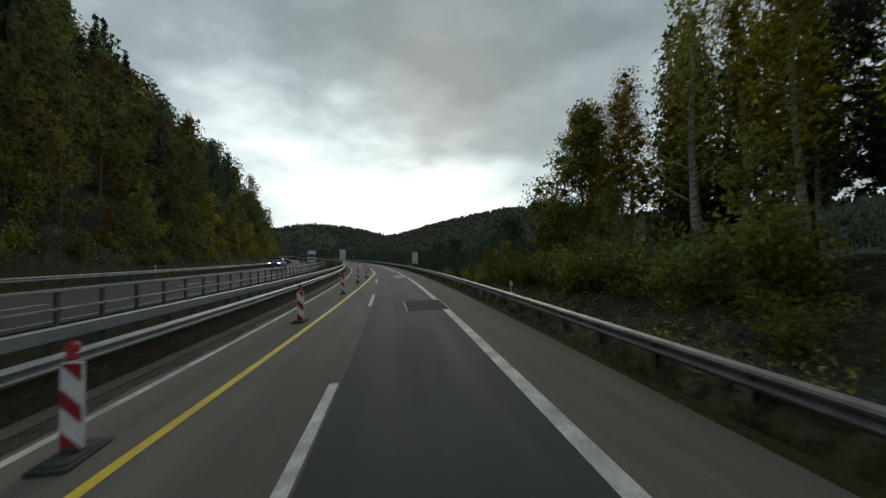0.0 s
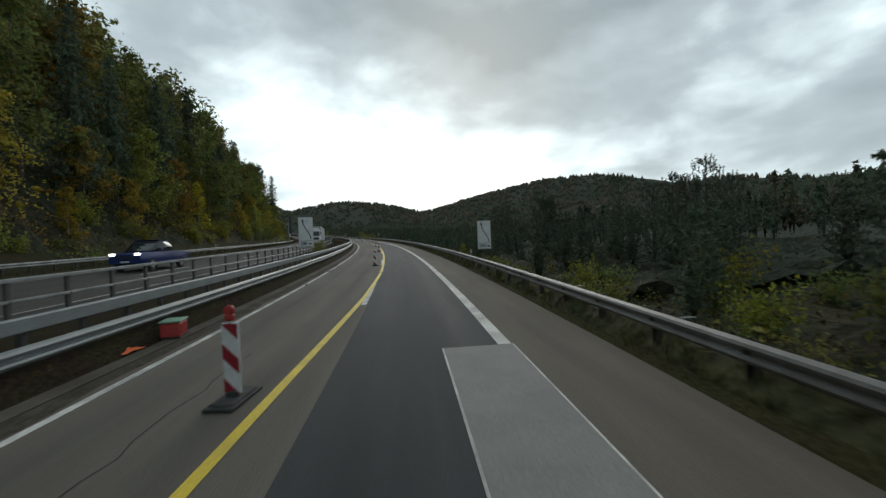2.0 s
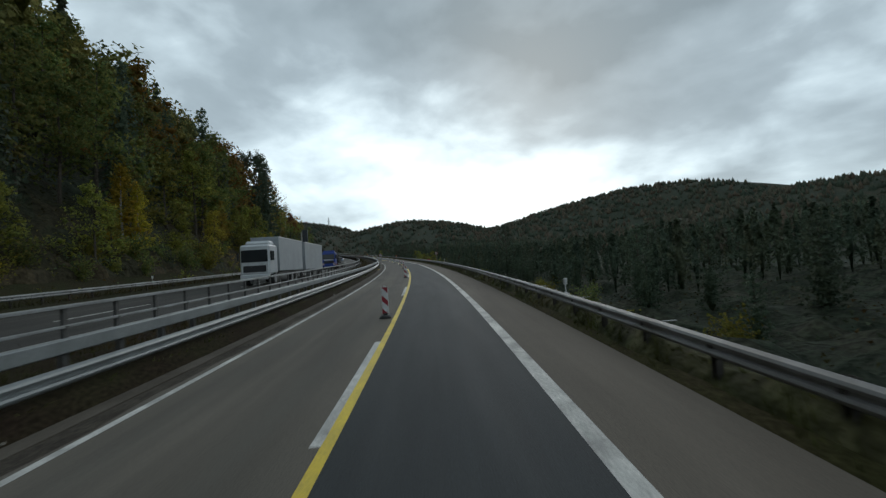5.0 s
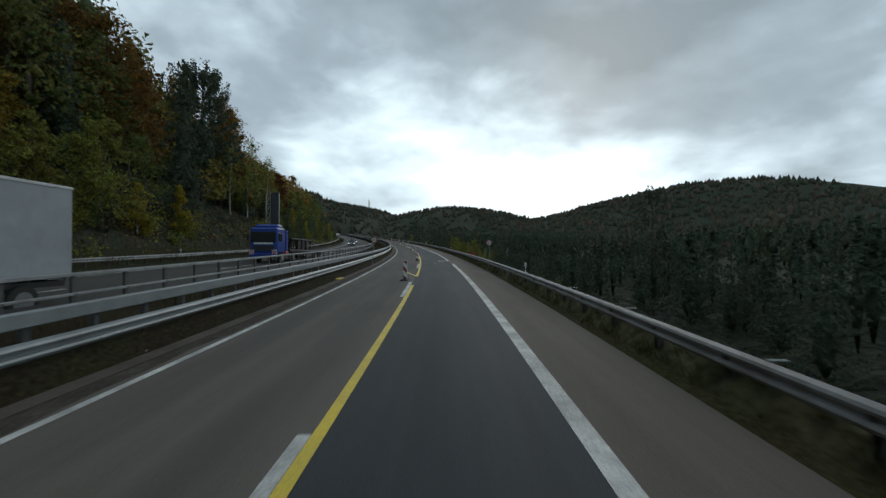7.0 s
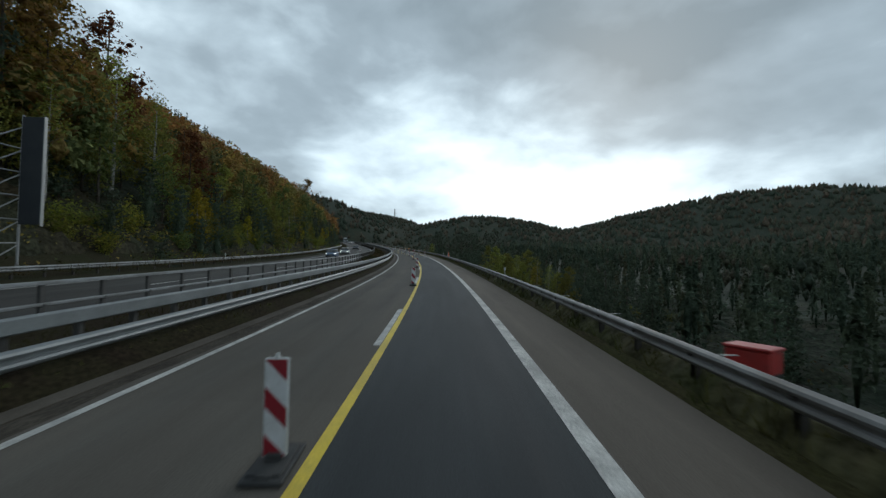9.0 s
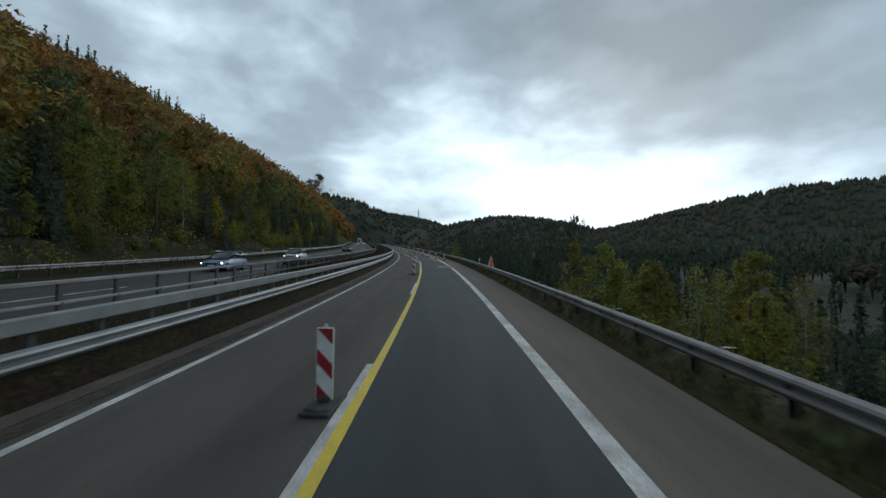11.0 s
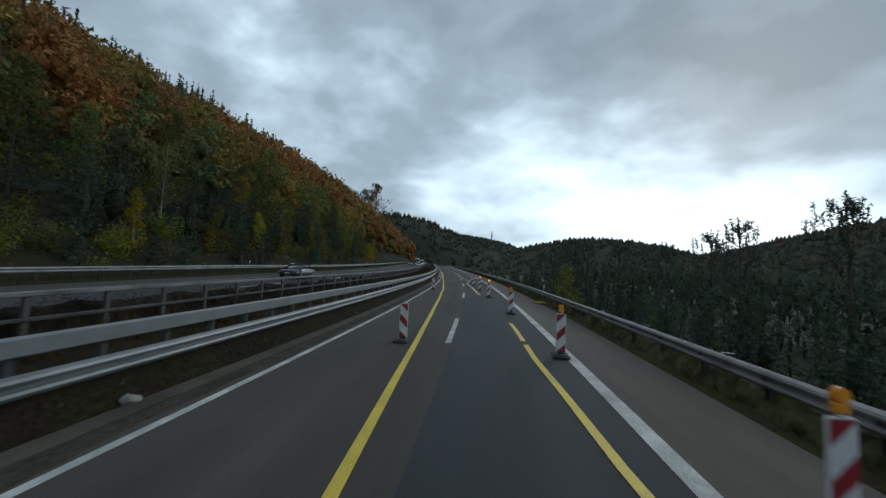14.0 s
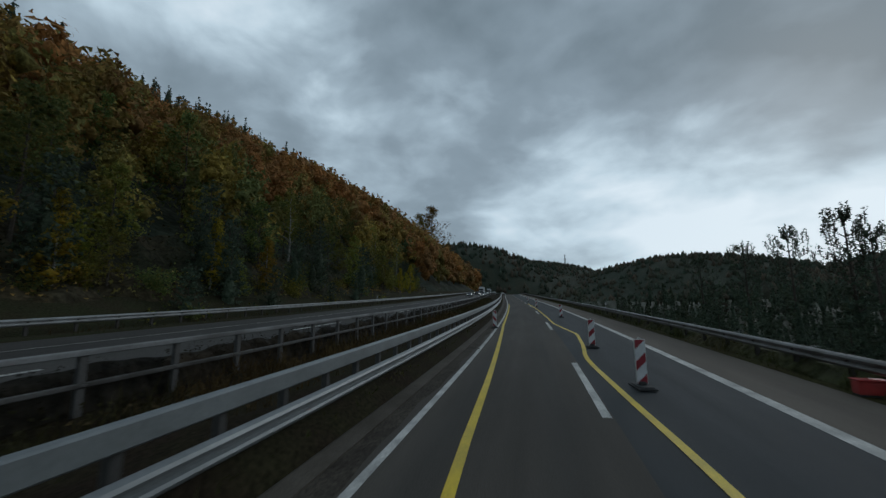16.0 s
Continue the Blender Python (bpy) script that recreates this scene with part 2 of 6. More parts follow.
ZINC = material("galvanised_steel", (0.26, 0.277, 0.28), 0.5, 0.4, second=(0.185, 0.196, 0.198), scale=1.5, amount=0.7, fine=0.08, bump=0.05, bump_scale=30)
# weathered steel, its colour darkened further for the shade behind the rails
OLD_SHADED_ZINC = material("weathered_shaded_steel", (0.11, 0.107, 0.103), 0.6, 0.4, second=(0.08, 0.076, 0.068), scale=1.2, amount=0.9, fine=0.15, bump=0.1, bump_scale=30)
VERGE_ZINC = material("dull_zinc", (0.33, 0.34, 0.34), 0.6, 0.3, second=(0.20, 0.20, 0.19), scale=1.2, amount=0.9, fine=0.15, bump=0.1, bump_scale=30)
VALLEY_ZINC = material("grimy_zinc", (0.235, 0.23, 0.225), 0.5, 0.35, second=(0.12, 0.108, 0.096), scale=1.2, amount=0.85, fine=0.12, bump=0.06, bump_scale=30)
RUSTY_POST = material("rusty_post", (0.06, 0.052, 0.045), 0.8, 0.1, second=(0.04, 0.034, 0.028), scale=2.0, amount=0.8, fine=0.2, bump=0.1, bump_scale=30)
# the verge turf again, darker: shade below the slope put into its colour
VERGE_SHADED = material("shaded_turf", (0.034, 0.036, 0.018), 0.95, spec=0.05, second=(0.040, 0.032, 0.02), scale=0.7, amount=0.9, fine=0.5, bump=0.9, bump_scale=20)
MARGIN_DARK = material("dark_crack", (0.02, 0.019, 0.018), 0.95)
BARK = material("bark", (0.060, 0.046, 0.034), 0.95, second=(0.10, 0.085, 0.065), scale=3.0, amount=0.8, fine=0.4, bump=0.9, bump_scale=14)
BIRCH_BARK = material("birch_bark", (0.42, 0.40, 0.36), 0.85, second=(0.07, 0.06, 0.05), scale=3.5, amount=0.9, fine=0.2, bump=0.4, bump_scale=20, stretch=(1, 1, 3))
PINE_LEAF = leaves("pine_needles", [(0.0, (0.058, 0.080, 0.055)), (0.5, (0.074, 0.100, 0.064)), (1.0, (0.094, 0.118, 0.072))], through_light=0.3)
GREEN_LEAF = leaves("green_leaves", [(0.0, (0.095, 0.130, 0.044)), (0.5, (0.14, 0.175, 0.052)), (0.85, (0.19, 0.195, 0.052)), (1.0, (0.24, 0.20, 0.05))])
YELLOW_LEAF = leaves("yellow_leaves", [(0.0, (0.22, 0.19, 0.024)), (0.5, (0.36, 0.28, 0.03)), (0.8, (0.50, 0.35, 0.035)), (1.0, (0.17, 0.17, 0.03))])
BANK_LEAF = leaves("bank_leaves", [(0.0, (0.14, 0.16, 0.032)), (0.5, (0.22, 0.225, 0.038)), (0.8, (0.31, 0.27, 0.04)), (1.0, (0.12, 0.14, 0.034))])
GOLD_LEAF = leaves("orange_gold_leaves", [(0.0, (0.26, 0.20, 0.04)), (0.5, (0.34, 0.25, 0.045)), (0.8, (0.37, 0.23, 0.04)), (1.0, (0.22, 0.20, 0.04))])
LIME_LEAF = leaves("yellow_green_leaves", [(0.0, (0.16, 0.178, 0.045)), (0.5, (0.23, 0.235, 0.05)), (0.8, (0.31, 0.28, 0.055)), (1.0, (0.13, 0.15, 0.045))])
OCHRE_LEAF = leaves("ochre_leaves", [(0.0, (0.11, 0.085, 0.022)), (0.5, (0.19, 0.125, 0.024)), (0.8, (0.25, 0.125, 0.026)), (1.0, (0.13, 0.12, 0.026))])
RUST_LEAF = leaves("rust_leaves", [(0.0, (0.13, 0.070, 0.03)), (0.5, (0.20, 0.095, 0.034)), (0.8, (0.25, 0.12, 0.04)), (1.0, (0.15, 0.11, 0.04))])


# ---- building blocks ----
def mesh_of(name, verts, faces, mat, smooth=False):
    me = bpy.data.meshes.new(name)
    me.from_pydata([tuple(map(float, v)) for v in verts], [], faces)
    me.materials.append(mat)
    if smooth:
        me.polygons.foreach_set("use_smooth", [True] * len(me.polygons))
    me.update()
    return me


def part(name, bm, mat, parent=None, label=""):
    """Links a bmesh, or a ready mesh, as one object under its thing."""
    if isinstance(bm, bmesh.types.BMesh):
        me = bpy.data.meshes.new(name)
        bm.to_mesh(me)
        bm.free()
        me.materials.append(mat)
    else:
        me = bm
    ob = new(name, me)
    if parent is not None:
        ob.parent = parent
    if label:
        ob["label"] = label
    return ob


def box(bm, size, centre=(0, 0, 0), bevel=0.0, turn=None):
    m = Matrix.Translation(centre) @ (turn or Matrix()) @ Matrix.Diagonal((*size, 1))
    r = bmesh.ops.create_cube(bm, size=1, matrix=m)
    if bevel:
        edges = {e for v in r["verts"] for e in v.link_edges}
        bmesh.ops.bevel(bm, geom=list(edges), offset=bevel, segments=1, affect="EDGES")
    return bm


def rod(bm, a, b, r1, r2=None, n=10):
    a, b = Vector(a), Vector(b)
    turn = (b - a).to_track_quat("Z", "Y").to_matrix().to_4x4()
    bmesh.ops.create_cone(bm, cap_ends=True, segments=n, radius1=r1, radius2=r1 if r2 is None else r2, depth=(b - a).length, matrix=Matrix.Translation((a + b) / 2) @ turn)
    return bm


def strip(name, profile, s0, s1, mat, step=2.0, close=False, smooth=True, origin=True):
    """A profile of (across, height) swept along the road; across and height may be functions of s."""
    n = max(2, int(math.ceil((s1 - s0) / step)) + 1)
    ss = np.linspace(s0, s1, n)
    cols = []
    for d, h in profile:
        dd = np.array([d(v) for v in ss]) if callable(d) else np.full(n, d)
        hh = np.array([h(v) for v in ss]) if callable(h) else np.full(n, h)
        cols.append(at(ss, dd, 0.0) + np.stack([0 * hh, 0 * hh, hh], -1))
    v = np.stack(cols, 1)
    m = len(profile)
    faces = []
    for i in range(n - 1):
        for j in range(m if close else m - 1):
            k = (j + 1) % m
            faces.append((i * m + j, i * m + k, (i + 1) * m + k, (i + 1) * m + j)[::-1])
    if close:
        faces.append(tuple(range(m)))
        faces.append(tuple(range((n - 1) * m, n * m))[::-1])
    me = mesh_of(name, v.reshape(-1, 3), faces, mat, smooth and not close)
    # across and along the road, in metres, for wear that follows the traffic
    flat = [np.array([d(q) for q in ss]) if callable(d) else np.full(n, d) for d, h in profile]
    uv = np.stack([np.stack(flat, 1), np.repeat(ss[:, None], m, 1)], -1).reshape(-1, 2)
    idx = np.empty(len(me.loops), np.int32)
    me.loops.foreach_get("vertex_index", idx)
    me.uv_layers.new(name="way").data.foreach_set("uv", uv[idx].astype(np.float32).ravel())
    return me


def structure(name, me, label, category):
    return tagged(new(name, me), label, category, kind="structure")


def empty(name, m=None):
    ob = new(name)
    ob.empty_display_size = 0.2
    if m is not None:
        ob.matrix_world = m
    return ob


def on_road(s, d, h=0.0, turn=0.0):
    """A frame at a place of the road: x to the right, y along the way, z up."""
    x, y, z = at(s, d, h)
    return pose(x, y, z, 0, 0, heading(s) + turn)


# ---- carriageways ----
FIRST, LAST = -38.0, 900.0


def lane(name, a, b, h, mat, label, category="road", s0=FIRST, s1=LAST):
    return structure(name, strip(name, [(a, h - 0.25), (a, h), (b, h), (b, h - 0.25)], s0, s1, mat, smooth=False), label, category)


lane("road_shoulder", -1.95, -0.04, 0.0, SHOULDER_ASPHALT, "pale grey asphalt hard shoulder beside the guard rail")
lane("road_lane_dark", -0.04, 3.20, 0.0, DARK_ASPHALT, "dark grey newer asphalt driving lane of the motorway")
lane("road_lane_pale", 3.20, 7.30, 0.0, PALE_ASPHALT, "pale brownish grey asphalt overtaking lane of the motorway", s1=170.0)
# the overtaking lane grows darker, length by length: dimmer light put into its colour
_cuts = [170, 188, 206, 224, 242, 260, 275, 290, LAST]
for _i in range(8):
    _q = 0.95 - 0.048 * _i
    _m = asphalt("dimmed_asphalt", (0.110 * _q, 0.097 * _q, 0.082 * _q), (0.142 * _q, 0.124 * _q, 0.104 * _q), (4.2, 5.9), 0.88, 0.2)
    lane("road_lane_pale", 3.20, 7.30, 0.0, _m, "brownish grey worn asphalt overtaking lane, its colour darkened for dimmer light", s0=_cuts[_i], s1=_cuts[_i + 1])


def marking(name, mid, width, s0, s1, mat, label, h=0.005, step=2.0):
    f = mid if callable(mid) else (lambda s: mid)
    me = strip(name, [(lambda s: f(s) - width / 2, h), (lambda s: f(s) + width / 2, h)], s0, s1, mat, step)
    return structure(name, me, label, "road marking")


PATCHES = [(45.3, 49.3, 1.66, PATCH_DARK), (72.5, 77.9, 1.24, PATCH_PALE), (215.1, 221.5, 0.0, None), (219.8, 221.5, 1.17, PATCH_PALE), (306.1, 310.3, 1.26, PATCH_GREY)]
edge = FIRST
for a, b, w, mat in PATCHES[:2] + [PATCHES[2]] + PATCHES[4:]:
    marking("edge_line", 0.0, 0.27, edge, a, WHITE_LINE, "broad worn white edge line on asphalt")
    edge = b
marking("edge_line", 0.0, 0.27, edge, LAST, WHITE_LINE, "broad worn white edge line on asphalt")
for a, b, w, mat in PATCHES:
    if mat:
        me = strip("road_patch", [(-0.16, 0.004), (w, 0.004)], a, b, mat, 1.0)
        structure("road_patch", me, "rectangular repair patch in the driving lane", "road patch")
        for nm, mid, wd in (("patch_joint", w, 0.035), ("patch_joint", -0.16, 0.03)):
            marking(nm, mid, wd, a, b, WHITE_LINE, "thin pale sealing joint along a road patch", 0.007, 1.0)
marking("lane_edge_line", 6.73, 0.15, FIRST, LAST, WHITE_LINE, "narrow white edge line beside the central reservation")
for k in range(-3, 46):
    s = 29.64 + 18 * k
    marking("lane_dash", 3.32, 0.17, s, s + 6, WHITE_LINE, "white broken lane line dash on asphalt")
YELLOW_S = [-38, 20, 33, 45, 55, 66, 76, 85, 95, 110, 150, 200, 203, 250, 290, 300, 312, 318, 323, 327.6, 331.5, 338.5, 346.7, 354, 359, 364, 370, 375, 385, 393, 404, 440]
YELLOW_D = [5.6, 5.5, 5.35, 5.0, 4.7, 4.3, 3.9, 3.45, 3.2, 3.2, 3.17, 3.13, 3.12, 3.15, 3.24, 3.26, 3.36, 3.25, 3.5, 3.83, 4.06, 4.42, 4.79, 5.04, 5.24, 5.36, 5.65, 5.8, 6.15, 6.4, 6.5, 6.5]
for a, b in ((FIRST, 94.85), (95.25, 196.0), (201.2, 318.0), (318.2, 440.0)):
    marking("yellow_line", lambda s: float(np.interp(s, YELLOW_S, YELLOW_D)), 0.16, a, b, YELLOW_LINE, "yellow temporary lane line of the roadworks", 0.009, 1.0)
marking("yellow_tape_end", 3.28, 0.15, 95.3, 95.75, YELLOW_LINE, "loose yellow tape end beside the lane line", 0.011, 0.5)
marking("yellow_tick", lambda s: 3.15 + (s - 201.4) * 0.25, 0.16, 201.4, 205.2, YELLOW_LINE, "short oblique yellow tape end", 0.0095, 1.0)
Y2_S = [320.8, 322.3, 325, 328.5, 331, 334, 339.5, 341, 357, 358.5, 362, 364, 370, 373, 377, 379, 382, 387, 390, 394.5, 405, 419, 440]
Y2_D = [0.15, 0.2, 0.45, 0.72, 0.82, 0.98, 1.02, 1.08, 1.95, 2.05, 2.22, 2.27, 2.48, 2.64, 2.8, 2.8, 2.5, 2.18, 2.5, 2.88, 2.9, 2.95, 3.1]
for a, b in ((320.8, 336.0), (336.6, 340.8), (357.5, 440.0)):
    marking("yellow_line", lambda s: float(np.interp(s, Y2_S, Y2_D)), 0.15, a, b, YELLOW_LINE, "yellow temporary lane line of the roadworks", 0.009, 1.0)

marking("road_joint", 1.63, 0.03, 215.3, 219.6, WHITE_LINE, "thin pale joint in the dark lane", 0.006, 1.0)
marking("road_crack", lambda s: 5.12 + 0.05 * math.sin(s * 3.1) + 0.03 * math.sin(s * 9), 0.02, 61.5, 78.5, MARGIN_DARK, "thin dark crack in the pale lane", 0.004, 0.4)
structure("gutter", strip("gutter", [(7.30, -0.2), (7.30, 0.03), (7.44, 0.05), (7.62, 0.05), (7.70, 0.02), (7.70, -0.2)], FIRST, LAST, GUTTER, smooth=False), "stained concrete gutter kerb along the reservation", "kerb")


MARGIN = material("gritty_margin", (0.050, 0.042, 0.034), 0.95, spec=0.1, second=(0.085, 0.073, 0.058), scale=1.6, amount=0.9, fine=0.5, bump=0.6, bump_scale=30)


def wave(a, b, c):
    return lambda s: a + b * math.sin(s * 0.7 + c) + b * math.sin(s * 1.9 + c * 2)


structure("road_margin", strip("road_margin", [(lambda s: 6.93 + 0.05 * math.sin(s * 0.9) + 0.04 * math.sin(s * 2.3), 0.004), (7.32, 0.006)], FIRST, LAST, MARGIN, 0.8), "dark gritty margin between edge line and gutter", "road margin")
structure("reservation_ground", strip("reservation_ground", [(7.66, -0.02), (7.74, wave(0.05, 0.015, 0.5)), (7.92, wave(0.22, 0.02, 0)), (8.12, wave(0.36, 0.02, 3)), (8.7, wave(0.34, 0.04, 1)), (10.2, wave(0.15, 0.06, 2)), (11.6, wave(0.14, 0.05, 3)), (12.4, wave(0.18, 0.05, 4)), (13.05, 0.2), (13.05, -0.5)], FIRST, LAST, SOIL, 1.0), "brown soil and sparse weeds of the central reservation", "ground")

# the other carriageway lies a little higher
OPP_S = [-40, 60, 98, 130, 190, 215, 288, 310, 345, 361, 400, 900]
OPP_NEAR = [0.42, 0.41, 0.38, 0.30, 0.20, 0.17, 0.12, 0.14, 0.26, 0.27, 0.20, 0.10]
OPP_FAR = [0.95, 0.90, 0.84, 0.76, 0.52, 0.43, 0.36, 0.46, 0.80, 0.92, 0.90, 0.60]


def opp(d):
    return lambda s: float(np.interp(s, OPP_S, OPP_NEAR) + (np.interp(s, OPP_S, OPP_FAR) - np.interp(s, OPP_S, OPP_NEAR)) * (d - 13.0) / 9.6)


structure("road_opposite", strip("road_opposite", [(13.0, lambda s: opp(13.0)(s) - 0.3), (13.0, opp(13.0)), (22.6, opp(22.6)), (22.6, lambda s: opp(22.6)(s) - 0.3)], FIRST, LAST, FAR_ASPHALT, smooth=False), "grey asphalt carriageway for oncoming traffic", "road")
for d, w in ((13.5, 0.15), (20.7, 0.25)):
    structure("edge_line_opposite", strip("edge_line_opposite", [(d, lambda s, d=d: opp(d)(s) + 0.006), (d + w, lambda s, d=d: opp(d)(s) + 0.006)], FIRST, LAST, WHITE_LINE), "white edge line of the opposite carriageway", "road marking")
for k in range(-2, 46):
    s = 24 + 18 * k
    structure("lane_dash_opposite", strip("lane_dash_opposite", [(17.1, lambda s: opp(17.1)(s) + 0.006), (17.27, lambda s: opp(17.27)(s) + 0.006)], s, s + 6, WHITE_LINE), "white broken lane line dash of the opposite carriageway", "road marking")

# verges
structure("verge_right", strip("verge_right", [(-1.9, -0.12), (-1.96, 0.012), (-2.2, wave(0.03, 0.02, 0)), (-2.7, wave(0.02, 0.03, 1)), (-3.4, wave(-0.06, 0.05, 2)), (-4.6, wave(-0.5, 0.06, 3)), (-6.0, wave(-1.3, 0.06, 3))], FIRST, LAST, VERGE, 1.0), "narrow grassy verge under the guard rail", "ground")
structure("verge_left", strip("verge_left", [(22.5, lambda s: opp(22.6)(s) - 0.15), (22.65, lambda s: opp(22.6)(s) + 0.01), (24.0, lambda s: opp(22.6)(s) + 0.02), (25.4, lambda s: opp(22.6)(s) + 0.0), (26.8, lambda s: opp(22.6)(s) + 0.6), (28.5, lambda s: opp(22.6)(s) + 1.6)], FIRST, LAST, VERGE_SHADED, 2.0), "grassy verge beside the opposite carriageway, shade put into its colour", "ground")


def wood_leaf(name, stops, cell, through_light=0.2):
    """Woodland seen from afar: each tree's own autumn colour, with lighter and darker sprays."""
    m = bpy.data.materials.new(name)
    m.use_nodes = True
    t = m.node_tree
    b = t.nodes["Principled BSDF"]
    b.inputs["Roughness"].default_value, b.inputs["Specular IOR Level"].default_value = 0.85, 0.1
    mp = t.nodes.new("ShaderNodeMapping")
    mp.inputs[3].default_value = (1, 1, 0.3)
    t.links.new(t.nodes.new("ShaderNodeTexCoord").outputs["Object"], mp.inputs[0])
    vo = t.nodes.new("ShaderNodeTexVoronoi")
    vo.inputs["Scale"].default_value = 1.0 / cell
    t.links.new(mp.outputs[0], vo.inputs["Vector"])
    sep_c = t.nodes.new("ShaderNodeSeparateColor")
    t.links.new(vo.outputs["Color"], sep_c.inputs[0])
    no = t.nodes.new("ShaderNodeTexNoise")
    no.inputs["Scale"].default_value = 0.25 / cell
    t.links.new(mp.outputs[0], no.inputs[0])
    pick = maths(t, "ADD", maths(t, "MULTIPLY", sep_c.outputs[0], 0.6), maths(t, "MULTIPLY", maths(t, "SUBTRACT", no.outputs[0], 0.3), 1.0), True)
    col = ramp(t, pick, stops)
    g = t.nodes.new("ShaderNodeNewGeometry").outputs["Random Per Island"]
    f = ramp(t, g, [(0.0, (0.84, 0.84, 0.84)), (1.0, (1.18, 1.18, 1.15))])
    col = mixed(t, 1.0, col, f, "MULTIPLY")
    # leaf by leaf, and spray by spray
    relief = None
    for sc, lo, hi in ((3.2, 0.66, 1.36), (0.9, 0.78, 1.2)):
        fine = t.nodes.new("ShaderNodeTexNoise")
        fine.inputs["Scale"].default_value, fine.inputs["Detail"].default_value = sc * min(1.0, 7.0 / cell), 3
        t.links.new(t.nodes.new("ShaderNodeTexCoord").outputs["Object"], fine.inputs[0])
        col = mixed(t, 1.0, col, ramp(t, fine.outputs[0], [(0.36, (lo, lo, lo)), (0.64, (hi, hi, hi))]), "MULTIPLY")
        bu = t.nodes.new("ShaderNodeBump")
        bu.inputs["Strength"].default_value, bu.inputs["Distance"].default_value = 0.5, 1.2 / sc
        t.links.new(fine.outputs[0], bu.inputs["Height"])
        if relief:
            t.links.new(relief, bu.inputs["Normal"])
        relief = bu.outputs[0]
    t.links.new(relief, b.inputs["Normal"])
    t.links.new(col, b.inputs["Base Color"])
    tr = t.nodes.new("ShaderNodeBsdfTranslucent")
    t.links.new(col, tr.inputs[0])
    mx = t.nodes.new("ShaderNodeMixShader")
    mx.inputs[0].default_value = through_light
    t.links.new(b.outputs[0], mx.inputs[1])
    t.links.new(tr.outputs[0], mx.inputs[2])
    t.links.new(mx.outputs[0], t.nodes["Material Output"].inputs[0])
    return m


# ---- terrain: one sheet to the horizon ----
_fs = np.arange(-38, 2600, 4.0)
_fp = at(_fs, 0.0)
_fa = np.interp(_fs, LINE_S, LINE_A)


def road_coords(x, y):
    """Along, across and road height for many places."""
    x, y = np.asarray(x, float).ravel(), np.asarray(y, float).ravel()
    s, d, z = np.empty(len(x)), np.empty(len(x)), np.empty(len(x))
    for i in range(0, len(x), 4000):
        sl = slice(i, i + 4000)
        q = (x[sl, None] - _fp[None, :, 0]) ** 2 + (y[sl, None] - _fp[None, :, 1]) ** 2
        j = q.argmin(1)
        dx, dy = x[sl] - _fp[j, 0], y[sl] - _fp[j, 1]
        along = -np.sin(_fa[j]) * dx + np.cos(_fa[j]) * dy
        s[sl], d[sl], z[sl] = _fs[j] + along, -np.cos(_fa[j]) * dx - np.sin(_fa[j]) * dy, _fp[j, 2]
    return s, d, z


RIDGE_S = [-300, 0, 95, 150, 235, 330, 450, 550, 620, 700, 900, 1300]
RIDGE_H = [62, 66, 68, 56, 46, 54, 87, 104, 98, 60, 40, 40]
SLOPE_H = [1.0, 1.06, 1.06, 0.9, 0.7, 0.57, 0.65, 0.74, 0.80, 0.55, 0.35, 0.3]
VALLEY_S = [-300, 30, 58, 80, 110, 250, 285, 420, 700, 1200]
VALLEY_H = [5.0, 4.0, 2.5, -3.5, -8.0, -9.0, -7.0, -7.0, -5.0, -4.0]
# far hills: middle x, y, top, spread x, spread y
HILLS = [(-316, 1405, 138, 286, 236), (636, 947, 109, 329, 167), (428, 1315, 177, 417, 239), (500, 420, 58, 190, 240), (-57, 3002, 220, 742, 365), (-879, 1674, 201, 334, 445), (-693, 1098, 171, 177, 297), (-570, 890, 130, 140, 150), (1488, 1619, 177, 737, 704)]


def wobble(x, y, size, seed):
    a = np.sin(x / size + seed) * np.cos(y / size * 1.13 - seed * 1.7)
    b = np.sin((x * 0.8 + y * 0.6) / size * 2.3 + seed * 2.1) * np.cos((y * 0.8 - x * 0.6) / size * 1.9)
    return a + 0.5 * b


def terrain(x, y):
    x, y = np.asarray(x, float).ravel(), np.asarray(y, float).ravel()
    s, d, zr = road_coords(x, y)
    u = np.maximum(d - 27.5, 0)
    r = np.interp(s, RIDGE_S, RIDGE_H)
    k = np.interp(s, RIDGE_S, SLOPE_H)
    left = 1.0 * (u > 0) + r * np.tanh(k * u / r) + wobble(x, y, 37, 1.0) * np.minimum(u / 20, 2.2)
    v = np.maximum(-5.5 - d, 0)
    right = -1.2 * (v > 0) + np.interp(s, VALLEY_S, VALLEY_H) * (1 - np.exp(-v / 9)) + wobble(x, y, 31, 2.0) * np.minimum(v / 40, 1.5)
    inside = (d < 28.0) & (d > -6.0) & (s < 960)
    z = zr + np.where(d > 0, left, right)
    z = np.where(inside, zr - 0.9, z)
    h = np.zeros_like(z)
    for cx, cy, top, sx, sy in HILLS:
        h = np.maximum(h, top * np.exp(-((x - cx) / sx) ** 2 / 2 - ((y - cy) / sy) ** 2 / 2) + wobble(x, y, 90, cx) * 3)
    far = np.minimum(np.abs(np.where(d > 0, d - 28, d + 6)), 160) / 160
    far = np.where(inside, 0, np.maximum(far, np.clip((s - 960) / 250, 0, 1)))
    top = np.maximum(z, h * np.clip(far * 1.6, 0, 1))
    return top, s, d


